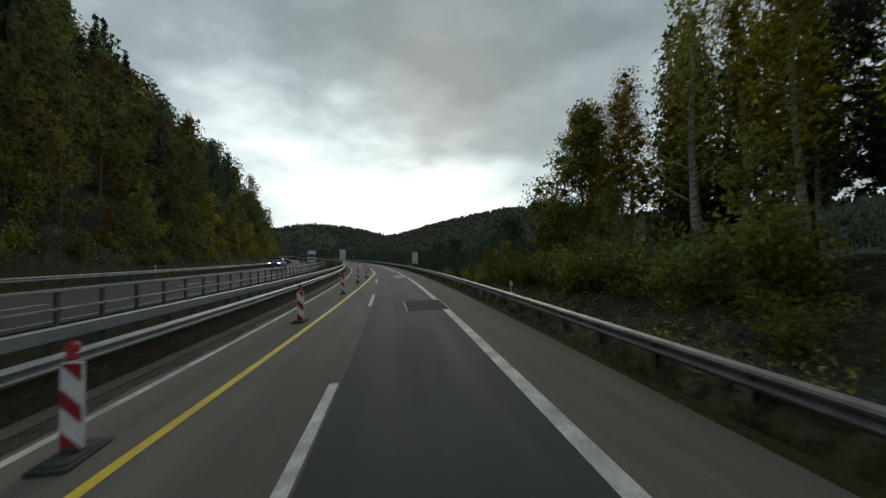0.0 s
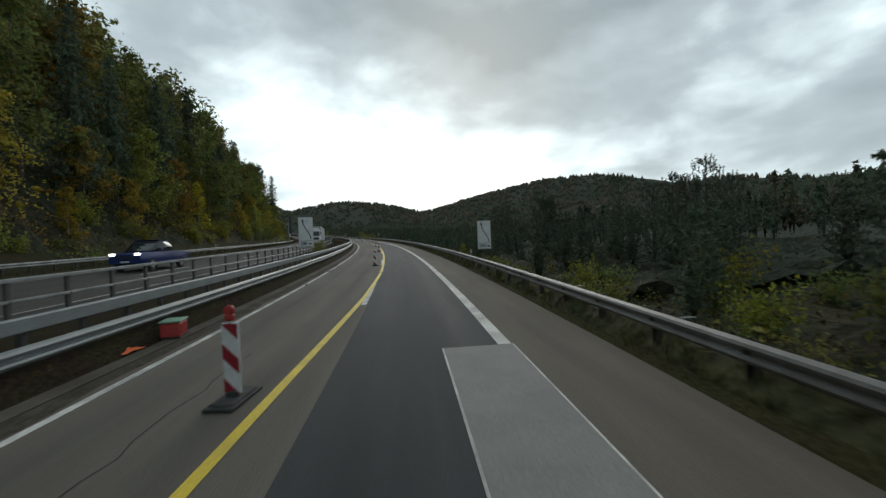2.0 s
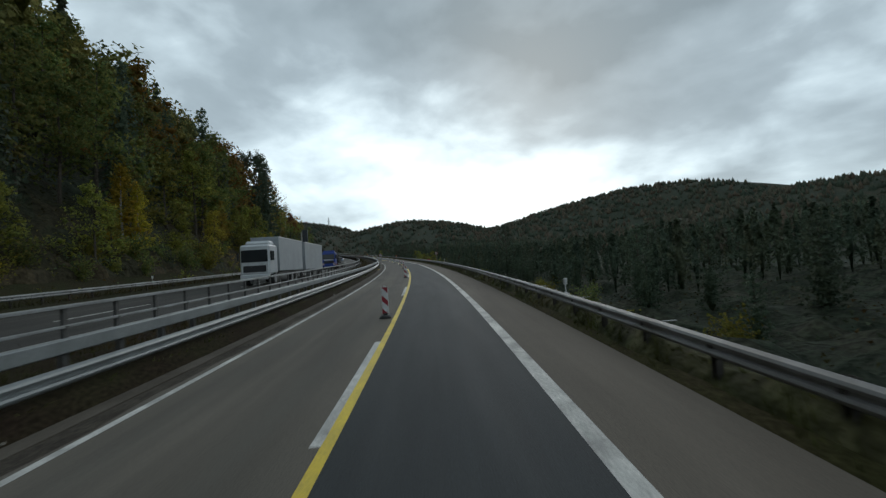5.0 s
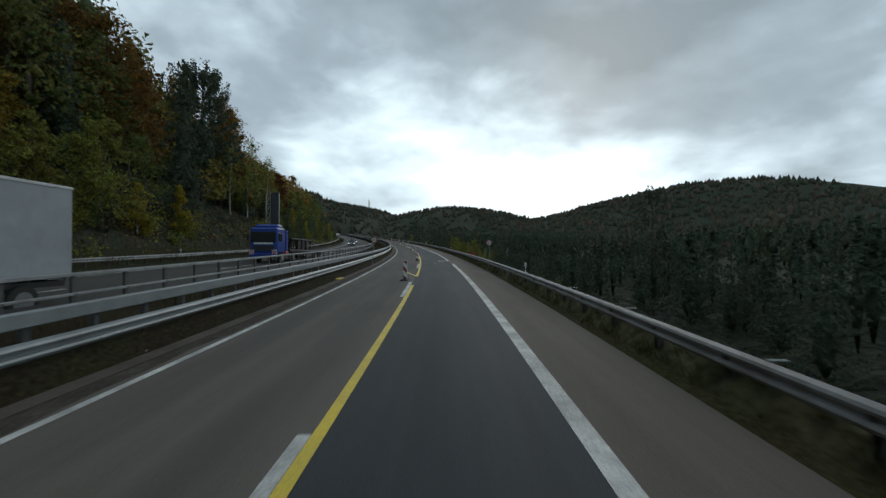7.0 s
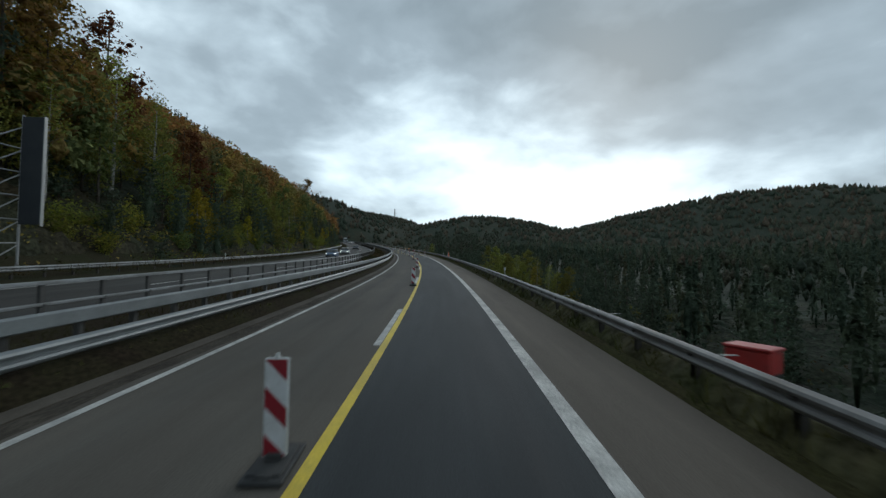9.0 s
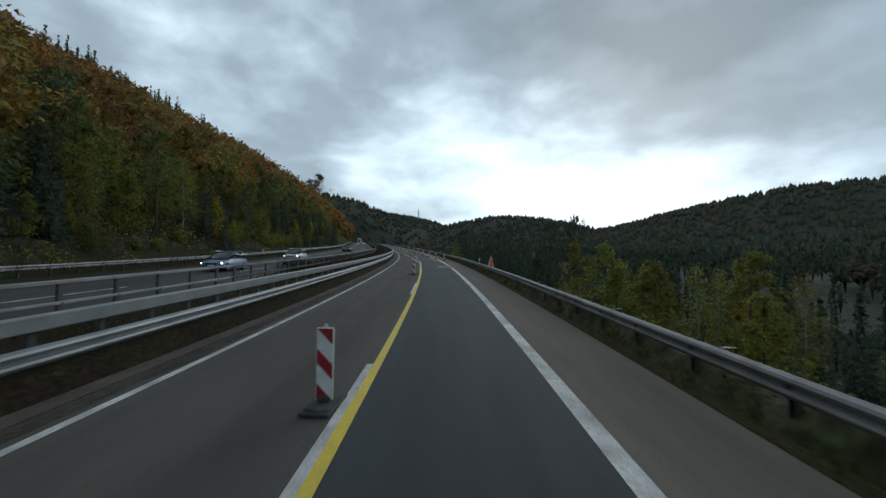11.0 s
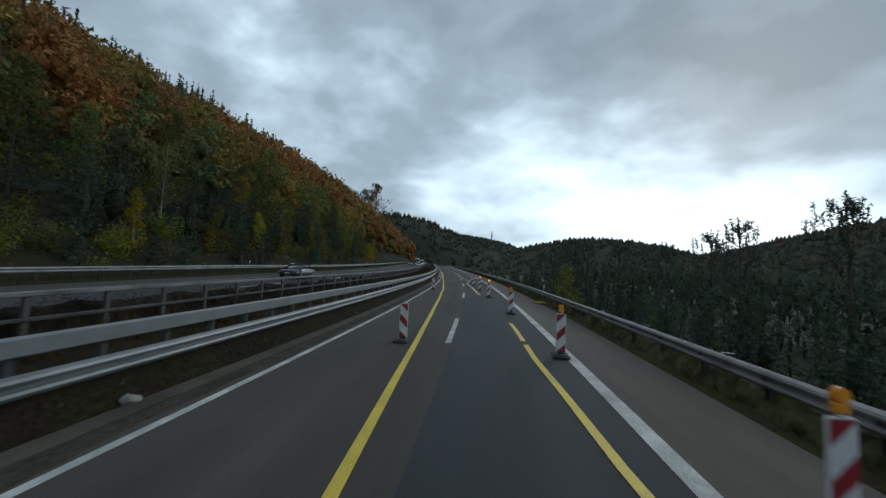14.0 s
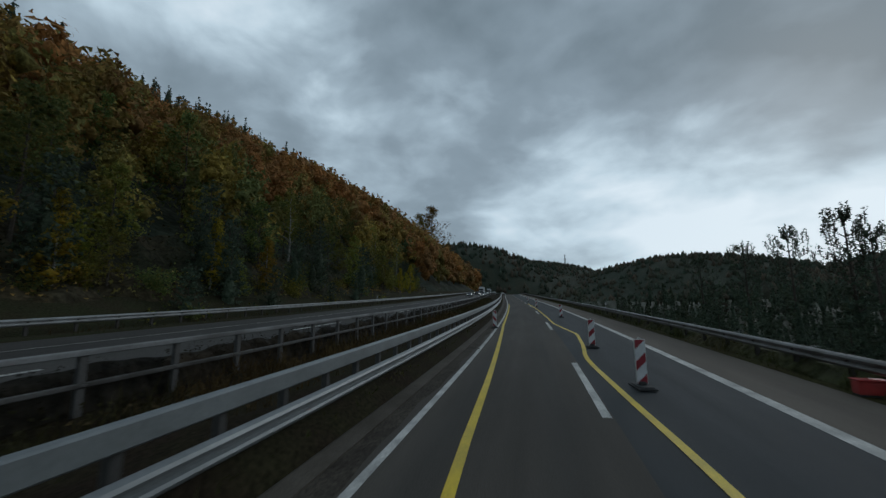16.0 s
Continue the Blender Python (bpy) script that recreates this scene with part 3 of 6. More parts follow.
def axis(lo, a, b, hi, fine):
    mid = list(np.arange(a, b + fine, fine))
    left, right, g = [], [], fine
    while (left[-1] if left else a) > lo:
        g *= 1.16
        left.append((left[-1] if left else a) - g)
    g = fine
    while (right[-1] if right else mid[-1]) < hi:
        g *= 1.16
        right.append((right[-1] if right else mid[-1]) + g)
    return np.array(left[::-1] + mid + right)


gx, gy = axis(-4500, -330, 120, 4500, 5.0), axis(-1500, -60, 760, 4800, 5.0)
GX, GY = np.meshgrid(gx, gy)
gz, gs, gd = terrain(GX, GY)
nx, ny = len(gx), len(gy)
quads = [(j * nx + i, j * nx + i + 1, (j + 1) * nx + i + 1, (j + 1) * nx + i) for j in range(ny - 1) for i in range(nx - 1)]
FLOOR = wood_leaf("forest_floor", [(0.0, (0.032, 0.042, 0.030)), (0.5, (0.037, 0.045, 0.031)), (0.8, (0.043, 0.045, 0.030)), (1.0, (0.048, 0.044, 0.030))], 16, 0.0)
structure("ground", mesh_of("ground", np.stack([GX.ravel(), GY.ravel(), gz], -1), quads, FLOOR, True), "leaf-covered forest floor on the valley slopes", "ground")


# ---- guard rails ----
DIRTY_ZINC = material("dirty_steel", (0.105, 0.100, 0.094), 0.65, 0.35, second=(0.045, 0.042, 0.037), scale=1.1, amount=0.95, fine=0.15, bump=0.1, bump_scale=30)
W_BEAM = [(0.0, 0.0), (0.055, 0.035), (0.075, 0.075), (0.06, 0.115), (0.012, 0.135), (0.012, 0.175), (0.06, 0.195), (0.075, 0.235), (0.055, 0.275), (0.0, 0.31)]


def w_profile(d, side, base, lift=None):
    """The beam's folded section, 6 mm thick, bulging to side (+1: left)."""
    lift = lift or (lambda s: 0.0)
    pts = [(d + side * a, base + b) for a, b in W_BEAM] + [(d + side * (a - 0.012), base + b) for a, b in reversed(W_BEAM)]
    return [(p, lambda s, q=q: q + lift(s)) for p, q in pts]


def guard_rail(name, label, d, side, s0, s1, near0, near1, mat, gap, post_h, base=0.44, lift=None, top_beam=None, back=0.07, post_mat=None):
    """A rail: beam lengths, and posts of which the nearest are pieces of their own."""
    lift = lift or (lambda s: 0.0)
    rail = tagged(empty(name), label, "guard rail")
    s = s0
    while s < s1:
        e = min(s + (8 if s < 420 else 40), s1)
        part("beam", strip("beam", w_profile(d, side, base, lift), s + 0.004, e, mat, 4.0 if s > 300 else 2.0, close=True), mat, rail)
        if top_beam:
            dd, z0, z1, wd = top_beam
            prof = [(dd - wd / 2, z0 + 0.02), (dd - wd / 2 + 0.02, z0), (dd + wd / 2 - 0.02, z0), (dd + wd / 2, z0 + 0.02), (dd + wd / 2, z1 - 0.02), (dd + wd / 2 - 0.02, z1), (dd - wd / 2 + 0.02, z1), (dd - wd / 2, z1 - 0.02)]
            part("top_beam", strip("top_beam", [(p, lambda s, q=q: q + lift(s)) for p, q in prof], s + 0.004, e, mat, 2.0, close=True), mat, rail)
        s = e
    bm = bmesh.new()
    off = d - side * back
    # an open C section, lips towards the traffic's lee
    box(bm, (0.006, 0.12, post_h + 0.45), (0.05, 0, post_h / 2 - 0.225))
    box(bm, (0.10, 0.006, post_h + 0.45), (0.0, 0.057, post_h / 2 - 0.225))
    box(bm, (0.10, 0.006, post_h + 0.45), (0.0, -0.057, post_h / 2 - 0.225))
    box(bm, (0.16, 0.09, 0.05), (side * -0.03, 0, base + 0.155))
    me = bpy.data.meshes.new("post")
    bm.to_mesh(me)
    bm.free()
    me.materials.append(post_mat or mat)
    verts, faces = [], []
    base_v = np.array([v.co for v in me.vertices])
    base_f = [tuple(p.vertices) for p in me.polygons]
    s = s0 + 0.7
    n = 0
    while s < s1:
        m = on_road(s, off, lift(s))
        if near0 <= s <= near1 and n < 298:
            ob = new("post", me)
            ob.parent = rail
            ob.matrix_world = m
            n += 1
        else:
            a = np.array(m)
            k = len(verts)
            verts.extend(base_v @ a[:3, :3].T + a[:3, 3])
            faces.extend(tuple(i + k for i in f) for f in base_f)
        s += gap
    if verts:
        o = part("far_post_run", mesh_of("far_post_run", verts, faces, post_mat or mat), post_mat or mat, rail)
        o["kind"] = "stuff"
    return rail


guard_rail("guard_rail", "galvanised W-beam guard rail on the valley side of the road", -2.36, 1, FIRST, 880, 10, 560, VALLEY_ZINC, 2.0, 0.74, post_mat=RUSTY_POST)
guard_rail("median_guard_rail", "tall galvanised guard rail with box beam above a W-beam", 8.05, -1, FIRST, 880, 18, 410, ZINC, 1.333, 1.05, top_beam=(8.22, 0.94, 1.19, 0.16), back=0.3, post_mat=OLD_SHADED_ZINC)


OLD_RAIL = material("weathered_top_rail", (0.25, 0.25, 0.245), 0.65, 0.25, second=(0.11, 0.105, 0.10), scale=0.9, amount=0.9, fine=0.15, bump=0.1, bump_scale=30)


def tube_barrier(label, d, s0, s1, gap, steel, lift, crest=None):
    """An open barrier: two box rails on broad posts."""
    rail = tagged(empty("tube_barrier"), label, "guard rail")
    s = s0
    while s < s1:
        e = min(s + (8 if s < 430 else 40), s1)
        for nm, z0, z1, wd in (("top_rail", 1.05, 1.16, 0.12), ("lower_rail", 0.47, 0.56, 0.10)):
            c = 0.015
            prof = [(d - wd / 2, z0 + c), (d - wd / 2 + c, z0), (d + wd / 2 - c, z0), (d + wd / 2, z0 + c), (d + wd / 2, z1 - c), (d + wd / 2 - c, z1), (d - wd / 2 + c, z1), (d - wd / 2, z1 - c)]
            part(nm, strip(nm, [(p, lambda s, q=q: q + lift(s)) for p, q in prof], s + 0.004, e, crest if crest and z0 > 1 else steel, 2.0, close=True), crest or steel, rail)
        s = e
    bm = bmesh.new()
    box(bm, (0.10, 0.15, 1.5), (0, 0, 0.30), 0.008)
    box(bm, (0.15, 0.11, 0.05), (0.03, 0, 0.515), 0.006)
    me = bpy.data.meshes.new("post")
    bm.to_mesh(me)
    bm.free()
    me.materials.append(OLD_SHADED_ZINC)
    s = s0 + 0.49
    while s < min(s1, 600):
        ob = new("post", me)
        ob.parent = rail
        ob.matrix_world = on_road(s, d + 0.05, lift(s))
        s += gap
    return rail


# two lengths of the open barrier, the farther one dirty
tube_barrier("grey steel barrier of two box rails on posts", 12.72, FIRST, 283.0, 2.1, VERGE_ZINC, opp(12.72))
tube_barrier("dirty weathered steel barrier among withered weeds", 12.72, 283.0, 880, 2.1, DIRTY_ZINC, opp(12.72), OLD_RAIL)
guard_rail("verge_guard_rail", "weathered W-beam guard rail below the wooded slope", 25.0, -1, FIRST, 880, 40, 560, VERGE_ZINC, 2.0, 0.72, lift=lambda s: opp(22.6)(s) - 0.03, post_mat=RUSTY_POST)


# ---- trees ----
def cards(rng, centres, size, normal=None, loose=0.6, aspect=1.0):
    """Leaf clumps: bent leaves whose faces look outwards from the crown, more or less."""
    n = len(centres)
    c = rng.normal(size=(n, 3))
    if normal is not None:
        c = c * loose + normal
    c /= np.linalg.norm(c, axis=1)[:, None] + 1e-9
    a = rng.normal(size=(n, 3))
    a -= (a * c).sum(1)[:, None] * c
    a /= np.linalg.norm(a, axis=1)[:, None] + 1e-9
    b = np.cross(a, c)
    sz = np.asarray(size).reshape(-1, 1) * rng.uniform(0.6, 1.3, (n, 1))
    p0 = centres - a * sz * aspect
    p1, p3 = centres + b * sz * 0.6 + c * sz * 0.2, centres - b * sz * 0.6 + c * sz * 0.2
    v = np.stack([p0, p1 + a * sz * 0.6, p3 + a * sz * 0.6], 1).reshape(-1, 3)
    return v, np.arange(n * 3).reshape(-1, 3)


def fast_mesh(name, v, f, mat):
    me = bpy.data.meshes.new(name)
    f = np.asarray(f)
    me.vertices.add(len(v))
    me.vertices.foreach_set("co", np.asarray(v, np.float32).ravel())
    k = f.shape[1]
    me.loops.add(f.size)
    me.loops.foreach_set("vertex_index", f.astype(np.int32).ravel())
    me.polygons.add(len(f))
    me.polygons.foreach_set("loop_start", np.arange(0, f.size, k, dtype=np.int32))
    me.update(calc_edges=True)
    me.polygons.foreach_set("use_smooth", [True] * len(f))
    me.materials.append(mat)
    return me


def ball(sub):
    """Corners and faces of a unit ball, as numbers."""
    bm = bmesh.new()
    bmesh.ops.create_icosphere(bm, subdivisions=sub, radius=1)
    bm.verts.index_update()
    v, f = np.array([q.co for q in bm.verts]), np.array([[q.index for q in face.verts] for face in bm.faces])
    bm.free()
    return v, f


BALL = {1: ball(1)}
BALL[0] = (np.array([(1, 0, 0), (0, 1, 0), (-1, 0, 0), (0, -1, 0), (0, 0, 1), (0, 0, -1)], float), np.array([(0, 1, 4), (1, 2, 4), (2, 3, 4), (3, 0, 4), (1, 0, 5), (2, 1, 5), (3, 2, 5), (0, 3, 5)]))


def trunk_mesh(rng, height, radius, limbs, mat, lean=0.03, limb_up=0.5, reach=0.3, start=0.3):
    """A tapered, slightly crooked trunk with limbs; also gives the limbs' tips."""
    bm = bmesh.new()
    p = Vector((0, 0, -0.5))
    n = 7
    spine = [p.copy()]
    for i in range(n):
        p = p + Vector((rng.normal() * lean * height / n, rng.normal() * lean * height / n, (height + 0.5) / n))
        spine.append(p.copy())
    for i in range(n):
        rod(bm, spine[i], spine[i + 1], radius * (1 - i / n * 0.9), radius * (1 - (i + 1) / n * 0.9), 6)
    tips = []
    for i in range(limbs):
        t = start + (0.97 - start) * (i + rng.uniform(0, 1)) / limbs
        k = min(int(t * n), n - 1)
        a = spine[k].lerp(spine[k + 1], t * n - k)
        ang = rng.uniform(0, 2 * math.pi)
        ln = reach * height * (1.15 - t) * rng.uniform(0.7, 1.2)
        b = a + Vector((math.cos(ang) * ln, math.sin(ang) * ln, ln * limb_up))
        rod(bm, a, b, radius * 0.3 * (1.1 - t), radius * 0.08, 4)
        tips.append((a, b, t))
    return bm, spine, tips


def broadleaf(name, label, seed, height, leaf_mat, bark, count=2600, leaf=0.26, spread=0.26, start=0.28, limbs=16, thin=1.0, core=0.36):
    """A crown of leafy clumps round the limbs; core: how far each clump is closed inside."""
    rng = np.random.default_rng(seed)
    tree = tagged(empty(name), label, "tree")
    bm, spine, tips = trunk_mesh(rng, height, height * 0.013 + 0.03, limbs, bark, limb_up=0.75, reach=spread, start=start)
    part("trunk", bm, bark, tree)
    blobs = []
    for a, b, t in tips:
        for q in (0.55, 0.8, 1.0):
            blobs.append((a.lerp(b, q), height * (0.045 + 0.05 * (1 - t))))
    blobs.append((spine[-1], height * 0.05))
    per = count // len(blobs)
    cs, ns, hv, hf = [], [], [], []
    u, uf = BALL[0]
    for i, (c, r) in enumerate(blobs):
        k = rng.normal(size=(int(per * rng.uniform(0.5, 1.5)), 3))
        k /= np.linalg.norm(k, axis=1)[:, None]
        ns.append(k + np.array([0, 0, 0.25]))
        k = k * (rng.uniform(0.3, 1.25, (len(k), 1)) ** 0.6) * r * np.array([1.25, 1.25, 0.95])
        cs.append(k + np.array(c))
        if core and i % 3 != 1:
            hf.append(uf + len(u) * len(hv))
            hv.append(u * rng.uniform(0.6, 1.4, (len(u), 1)) * core * r * np.array([1.25, 1.25, 0.9]) + np.array(c))
    c = np.concatenate(cs)
    v, f = cards(rng, c, leaf * thin, np.concatenate(ns), 0.7)
    if hv:
        w = np.concatenate(hv)
        v, f = np.concatenate([v, w]), np.concatenate([f, np.concatenate(hf) + len(v)])
    part("crown", fast_mesh("crown", v, f, leaf_mat), leaf_mat, tree)
    return tree


def conifer(name, label, seed, height, leaf_mat, bark, whorls=16, reach=0.2, open_top=False, start=0.12, leaf=0.24, per=9, bushy=False):
    rng = np.random.default_rng(seed)
    tufts = open_top and (not bushy or reach > 0.25)
    tree = tagged(empty(name), label, "tree")
    bm = bmesh.new()
    rod(bm, (0, 0, -0.5), (0, 0, height * 0.97), height * 0.014 + 0.03, 0.02, 8)
    cs, tips = [], []
    for i in range(whorls):
        t = start + (1 - start) * i / whorls
        z = height * t
        arms = (7 if bushy else 4) if tufts and t > 0.62 else rng.integers(5, 8)
        for k in range(arms):
            ang = 2 * math.pi * (k + rng.uniform(-0.3, 0.3)) / arms
            ln = height * reach * (1.03 - t) ** (0.42 if bushy else 0.8) * rng.uniform(0.65, 1.15) + 0.15
            rise = (0.55 if open_top else -0.12 + 0.5 * t) * ln
            a, b = np.array([0, 0, z]), np.array([math.cos(ang) * ln, math.sin(ang) * ln, z + rise])
            if tufts and t > 0.62:
                ln = (height * 0.15 + 0.3) * rng.uniform(0.45, 1.2) * (1.5 - t if bushy else 2.2 * (1.08 - t)) * max(1.0, reach / 0.19)
                b = np.array([math.cos(ang) * ln, math.sin(ang) * ln, z + ln * 0.6])
                rod(bm, a, b, 0.022, 0.014, 3)
                for q0 in (0.5, 0.78, 1.0):
                    foot = a + (b - a) * q0
                    tip = foot + np.array([math.cos(ang) * 0.12, math.sin(ang) * 0.12, 1.0]) * rng.uniform(0.35, 0.75) * (0.6 + 0.5 * q0) * height / 10
                    rod(bm, foot, tip, 0.032, 0.014, 3)
                    m = 46 if bushy else 24
                    q = rng.uniform(-0.3 if bushy else -0.1, 1.05, (m, 1))
                    tips.append(foot + (tip - foot) * q + rng.normal(size=(m, 3)) * (0.13 if bushy else 0.062))
                continue
            if k % 2:
                rod(bm, a, b, 0.03 * (1.1 - t) + 0.008, 0.006, 3)
            m = max(3, int(per * ln / (height * reach) * 3))
            q = rng.uniform(0.2, 1.05, (m, 1))
            cs.append(a + (b - a) * q + rng.normal(size=(m, 3)) * leaf * (0.55 if open_top else 0.75))
    m = 14
    cs.append(np.stack([rng.normal(size=m) * 0.06, rng.normal(size=m) * 0.06, rng.uniform(height * 0.9, height * 1.02, m)], -1))
    part("trunk", bm, bark, tree)
    c = np.concatenate(cs)
    out = c * np.array([1, 1, 0]) / (np.linalg.norm(c[:, :2], axis=1)[:, None] + 0.1) + np.array([0, 0, 0.6])
    v, f = cards(rng, c, leaf, out, 0.9, aspect=1.3)
    u, uf = BALL[1]
    t = (u[:, 2] + 1) / 2
    rad = height * reach * (np.clip(0.62 - t * 0.62, 0.02, 1) if not bushy else 0.5) * (0.3 if open_top and not bushy else 0.5) * rng.uniform(0.7, 1.3, len(u))
    hull = np.stack([u[:, 0] * rad * 1.3, u[:, 1] * rad * 1.3, height * (start + (0.66 - start if open_top else 0.92 - start) * t)], -1)
    v, f = np.concatenate([v, hull]), np.concatenate([f, uf + len(v)])
    if tips:
        m = 60
        lead = np.stack([rng.normal(size=m) * 0.045, rng.normal(size=m) * 0.045, rng.uniform(height * 0.8, height * 1.03, m)], -1)
        w, g = cards(rng, np.concatenate(tips + [lead]), 0.11 if bushy else 0.085)
        v, f = np.concatenate([v, w]), np.concatenate([f, g + len(v)])
    part("crown", fast_mesh("crown", v, f, leaf_mat), leaf_mat, tree)
    return tree


def shrub(name, label, seed, height, leaf_mat, count=700):
    rng = np.random.default_rng(seed)
    bush = tagged(empty(name), label, "bush")
    bm = bmesh.new()
    cs = []
    for i in range(9):
        ang, out_ = rng.uniform(0, 6.28), rng.uniform(0.1, 0.55) * height
        b = np.array([math.cos(ang) * out_, math.sin(ang) * out_, height * rng.uniform(0.45, 1.0)])
        rod(bm, (0, 0, -0.2), b, 0.025, 0.006, 4)
        k = count // 9
        q = rng.uniform(0.25, 1.05, (k, 1))
        cs.append(b * q + rng.normal(size=(k, 3)) * height * 0.11)
    part("branch_frame", bm, BARK, bush)
    v, f = cards(rng, np.concatenate(cs), 0.15 if height < 3 else 0.17)
    part("foliage", fast_mesh("foliage", v, f, leaf_mat), leaf_mat, bush)
    return bush


KINDS = {
    "green": [broadleaf("broadleaf_tree", "tall broadleaf tree in dull green autumn leaf on the slope", 11 + i, h, GREEN_LEAF, BARK, 1800, 0.19, 0.27, 0.16, 18) for i, h in enumerate((14, 12))],
    "bank": [broadleaf("bank_tree", "dense green oak turning yellow above the road bank", 81 + i, h, BANK_LEAF, BARK, 15000, 0.13, 0.31, 0.06, 40, core=0.35) for i, h in enumerate((12, 10))],
    "lime": [broadleaf("maple_tree", "full broadleaf tree turning yellow-green beside the road", 15 + i, h, LIME_LEAF, BARK, 1700, 0.17, 0.30, 0.08, 20) for i, h in enumerate((10, 8))],
    "gold": [broadleaf("golden_maple_tree", "full broadleaf tree in orange and gold autumn leaf", 18 + i, h, GOLD_LEAF, BARK, 1700, 0.17, 0.29, 0.08, 20) for i, h in enumerate((10, 8))],
    "yellow": [broadleaf("birch_tree", "slender birch with yellow autumn leaves and pale trunk", 21 + i, h, YELLOW_LEAF, BIRCH_BARK, 2600, 0.12, 0.19, 0.1, 20, core=0.45) for i, h in enumerate((9, 7))],
    "tall_birch": [broadleaf("tall_birch_tree", "tall birch with thin golden crown and bare pale trunk", 27, 17, YELLOW_LEAF, BIRCH_BARK, 5200, 0.11, 0.13, 0.34, 26, core=0.3)],
    "thin": [broadleaf("sparse_birch_tree", "tall sparse birch with a bare pale trunk and few leaves", 25, 13, LIME_LEAF, BIRCH_BARK, 1300, 0.14, 0.16, 0.3, 22, core=0)],
    "ochre": [broadleaf("beech_tree", "beech in ochre and brown autumn leaf on the slope", 31 + i, h, OCHRE_LEAF, BARK, 1800, 0.19, 0.27, 0.16, 18) for i, h in enumerate((14, 11))],
    "rust": [broadleaf("rust_beech_tree", "beech in rust-red autumn leaf on the slope", 41 + i, h, RUST_LEAF, BARK, 1800, 0.19, 0.27, 0.16, 18) for i, h in enumerate((14, 11))],
    "bare": [broadleaf("thin_tree", "nearly bare broadleaf tree with few brown leaves on the skyline", 45, 15, OCHRE_LEAF, BARK, 2600, 0.2, 0.36, 0.2, 34, core=0.25)],
    "broad_pine": [conifer("broad_pine_tree", "broad dark green pine standing above the bushes", 57, 10, PINE_LEAF, BARK, 12, 0.3, True, start=0.2, leaf=0.14, per=30, bushy=True)],
    "pine": [conifer("pine_tree", "young dark green pine with upswept branch tips", 51 + i, h, PINE_LEAF, BARK, 12, 0.19, True, leaf=0.14, per=10) for i, h in enumerate((11,))],
    "young_pine": [conifer("young_pine_tree", "young dark green pine in a dense stand", 54 + i, h, PINE_LEAF, BARK, 10, 0.2, True, leaf=0.17, per=9, bushy=True) for i, h in enumerate((10, 8))],
    "spruce": [conifer("spruce_tree", "dark green conical spruce", 61 + i, h, PINE_LEAF, BARK, 20, 0.15, False, leaf=0.22, per=9) for i, h in enumerate((16, 13))],
    "shrub": [shrub("roadside_shrub", "low yellow-green shrub beside the road", 71, 2.2, LIME_LEAF, 600), shrub("roadside_shrub", "low dull green shrub beside the road", 72, 1.8, GREEN_LEAF, 600)],
    "bush": [shrub("tall_bush", "tall yellow-green bush on the road bank", 75, 3.8, BANK_LEAF, 950), shrub("tall_bush", "tall dull green bush on the road bank", 76, 3.4, GREEN_LEAF, 800)],
}
_used = set()


def plant(kind, i, s, d, size=1.0, spin=0.0):
    x, y, _ = at(s, d)
    z = float(terrain([x], [y])[0][0])
    ob = KINDS[kind][i % len(KINDS[kind])]
    m = pose(float(x), float(y), z - 0.1, 0, 0, spin) @ Matrix.Scale(size, 4)
    if (kind, i % len(KINDS[kind])) not in _used:
        _used.add((kind, i % len(KINDS[kind])))
        ob.matrix_world = m
        return ob
    c = copy_thing(ob, Matrix())
    c.matrix_basis = m
    return c


TALL = {"pine": 11.3, "bank": 12.6, "tall_birch": 17.6, "thin": 13.4, "broad_pine": 10.2, "spruce": 16.3, "yellow": 9.4, "lime": 10.5, "bare": 15.8, "green": 14.5, "rust": 14.5}


def plant_to(kind, s, d, tip, spin):
    """A tree whose top stands tip metres above the road."""
    x, y, z = at(s, d)
    ground = float(terrain([x], [y])[0][0])
    return plant(kind, 0, s, d, (float(z) + tip + 0.1 - ground) / TALL[kind], spin)


rnd = random.Random(5)


def wood(s0, s1, d0, d1, gap, mix, lo=0.8, hi=1.25):
    s = s0
    n = 0
    while s < s1:
        kind = rnd.choices([k for k, w in mix], [w for k, w in mix])[0]
        a, b, size, spin = s + rnd.uniform(-1, 1), rnd.uniform(d0, d1), rnd.uniform(lo, hi), rnd.uniform(0, 360)
        # the ground round the sign frame is kept clear
        if not (224 < a < 249 and 25.5 < b < 36):
            plant(kind, n, a, b, size, spin)
        n += 1
        s += gap * rnd.uniform(0.7, 1.3)


# wooded slope on the left
wood(8, 232, 28.5, 32, 4.4, [("lime", 4), ("gold", 1.2), ("yellow", 1.4), ("green", 2), ("bush", 3)], 0.6, 1.0)
wood(6, 232, 32, 37, 4.6, [("green", 4), ("spruce", 2), ("lime", 3), ("gold", 1), ("thin", 1)], 0.95, 1.4)
wood(8, 232, 38, 46, 5.5, [("green", 4), ("spruce", 3), ("lime", 1), ("ochre", 2)], 1.15, 1.5)
wood(238, 470, 28.5, 31, 4.6, [("yellow", 3), ("lime", 2), ("young_pine", 3), ("bush", 3)], 0.45, 0.85)
wood(236, 470, 32, 36, 4.4, [("young_pine", 4), ("green", 2), ("lime", 3), ("gold", 0.7), ("thin", 1)], 0.6, 0.9)
wood(236, 470, 37, 45, 5.2, [("green", 3), ("lime", 3), ("ochre", 2), ("gold", 1), ("rust", 2)], 0.6, 0.95)
wood(4, 236, 26.8, 28.6, 3.4, [("bush", 5), ("shrub", 3)], 0.5, 0.85)
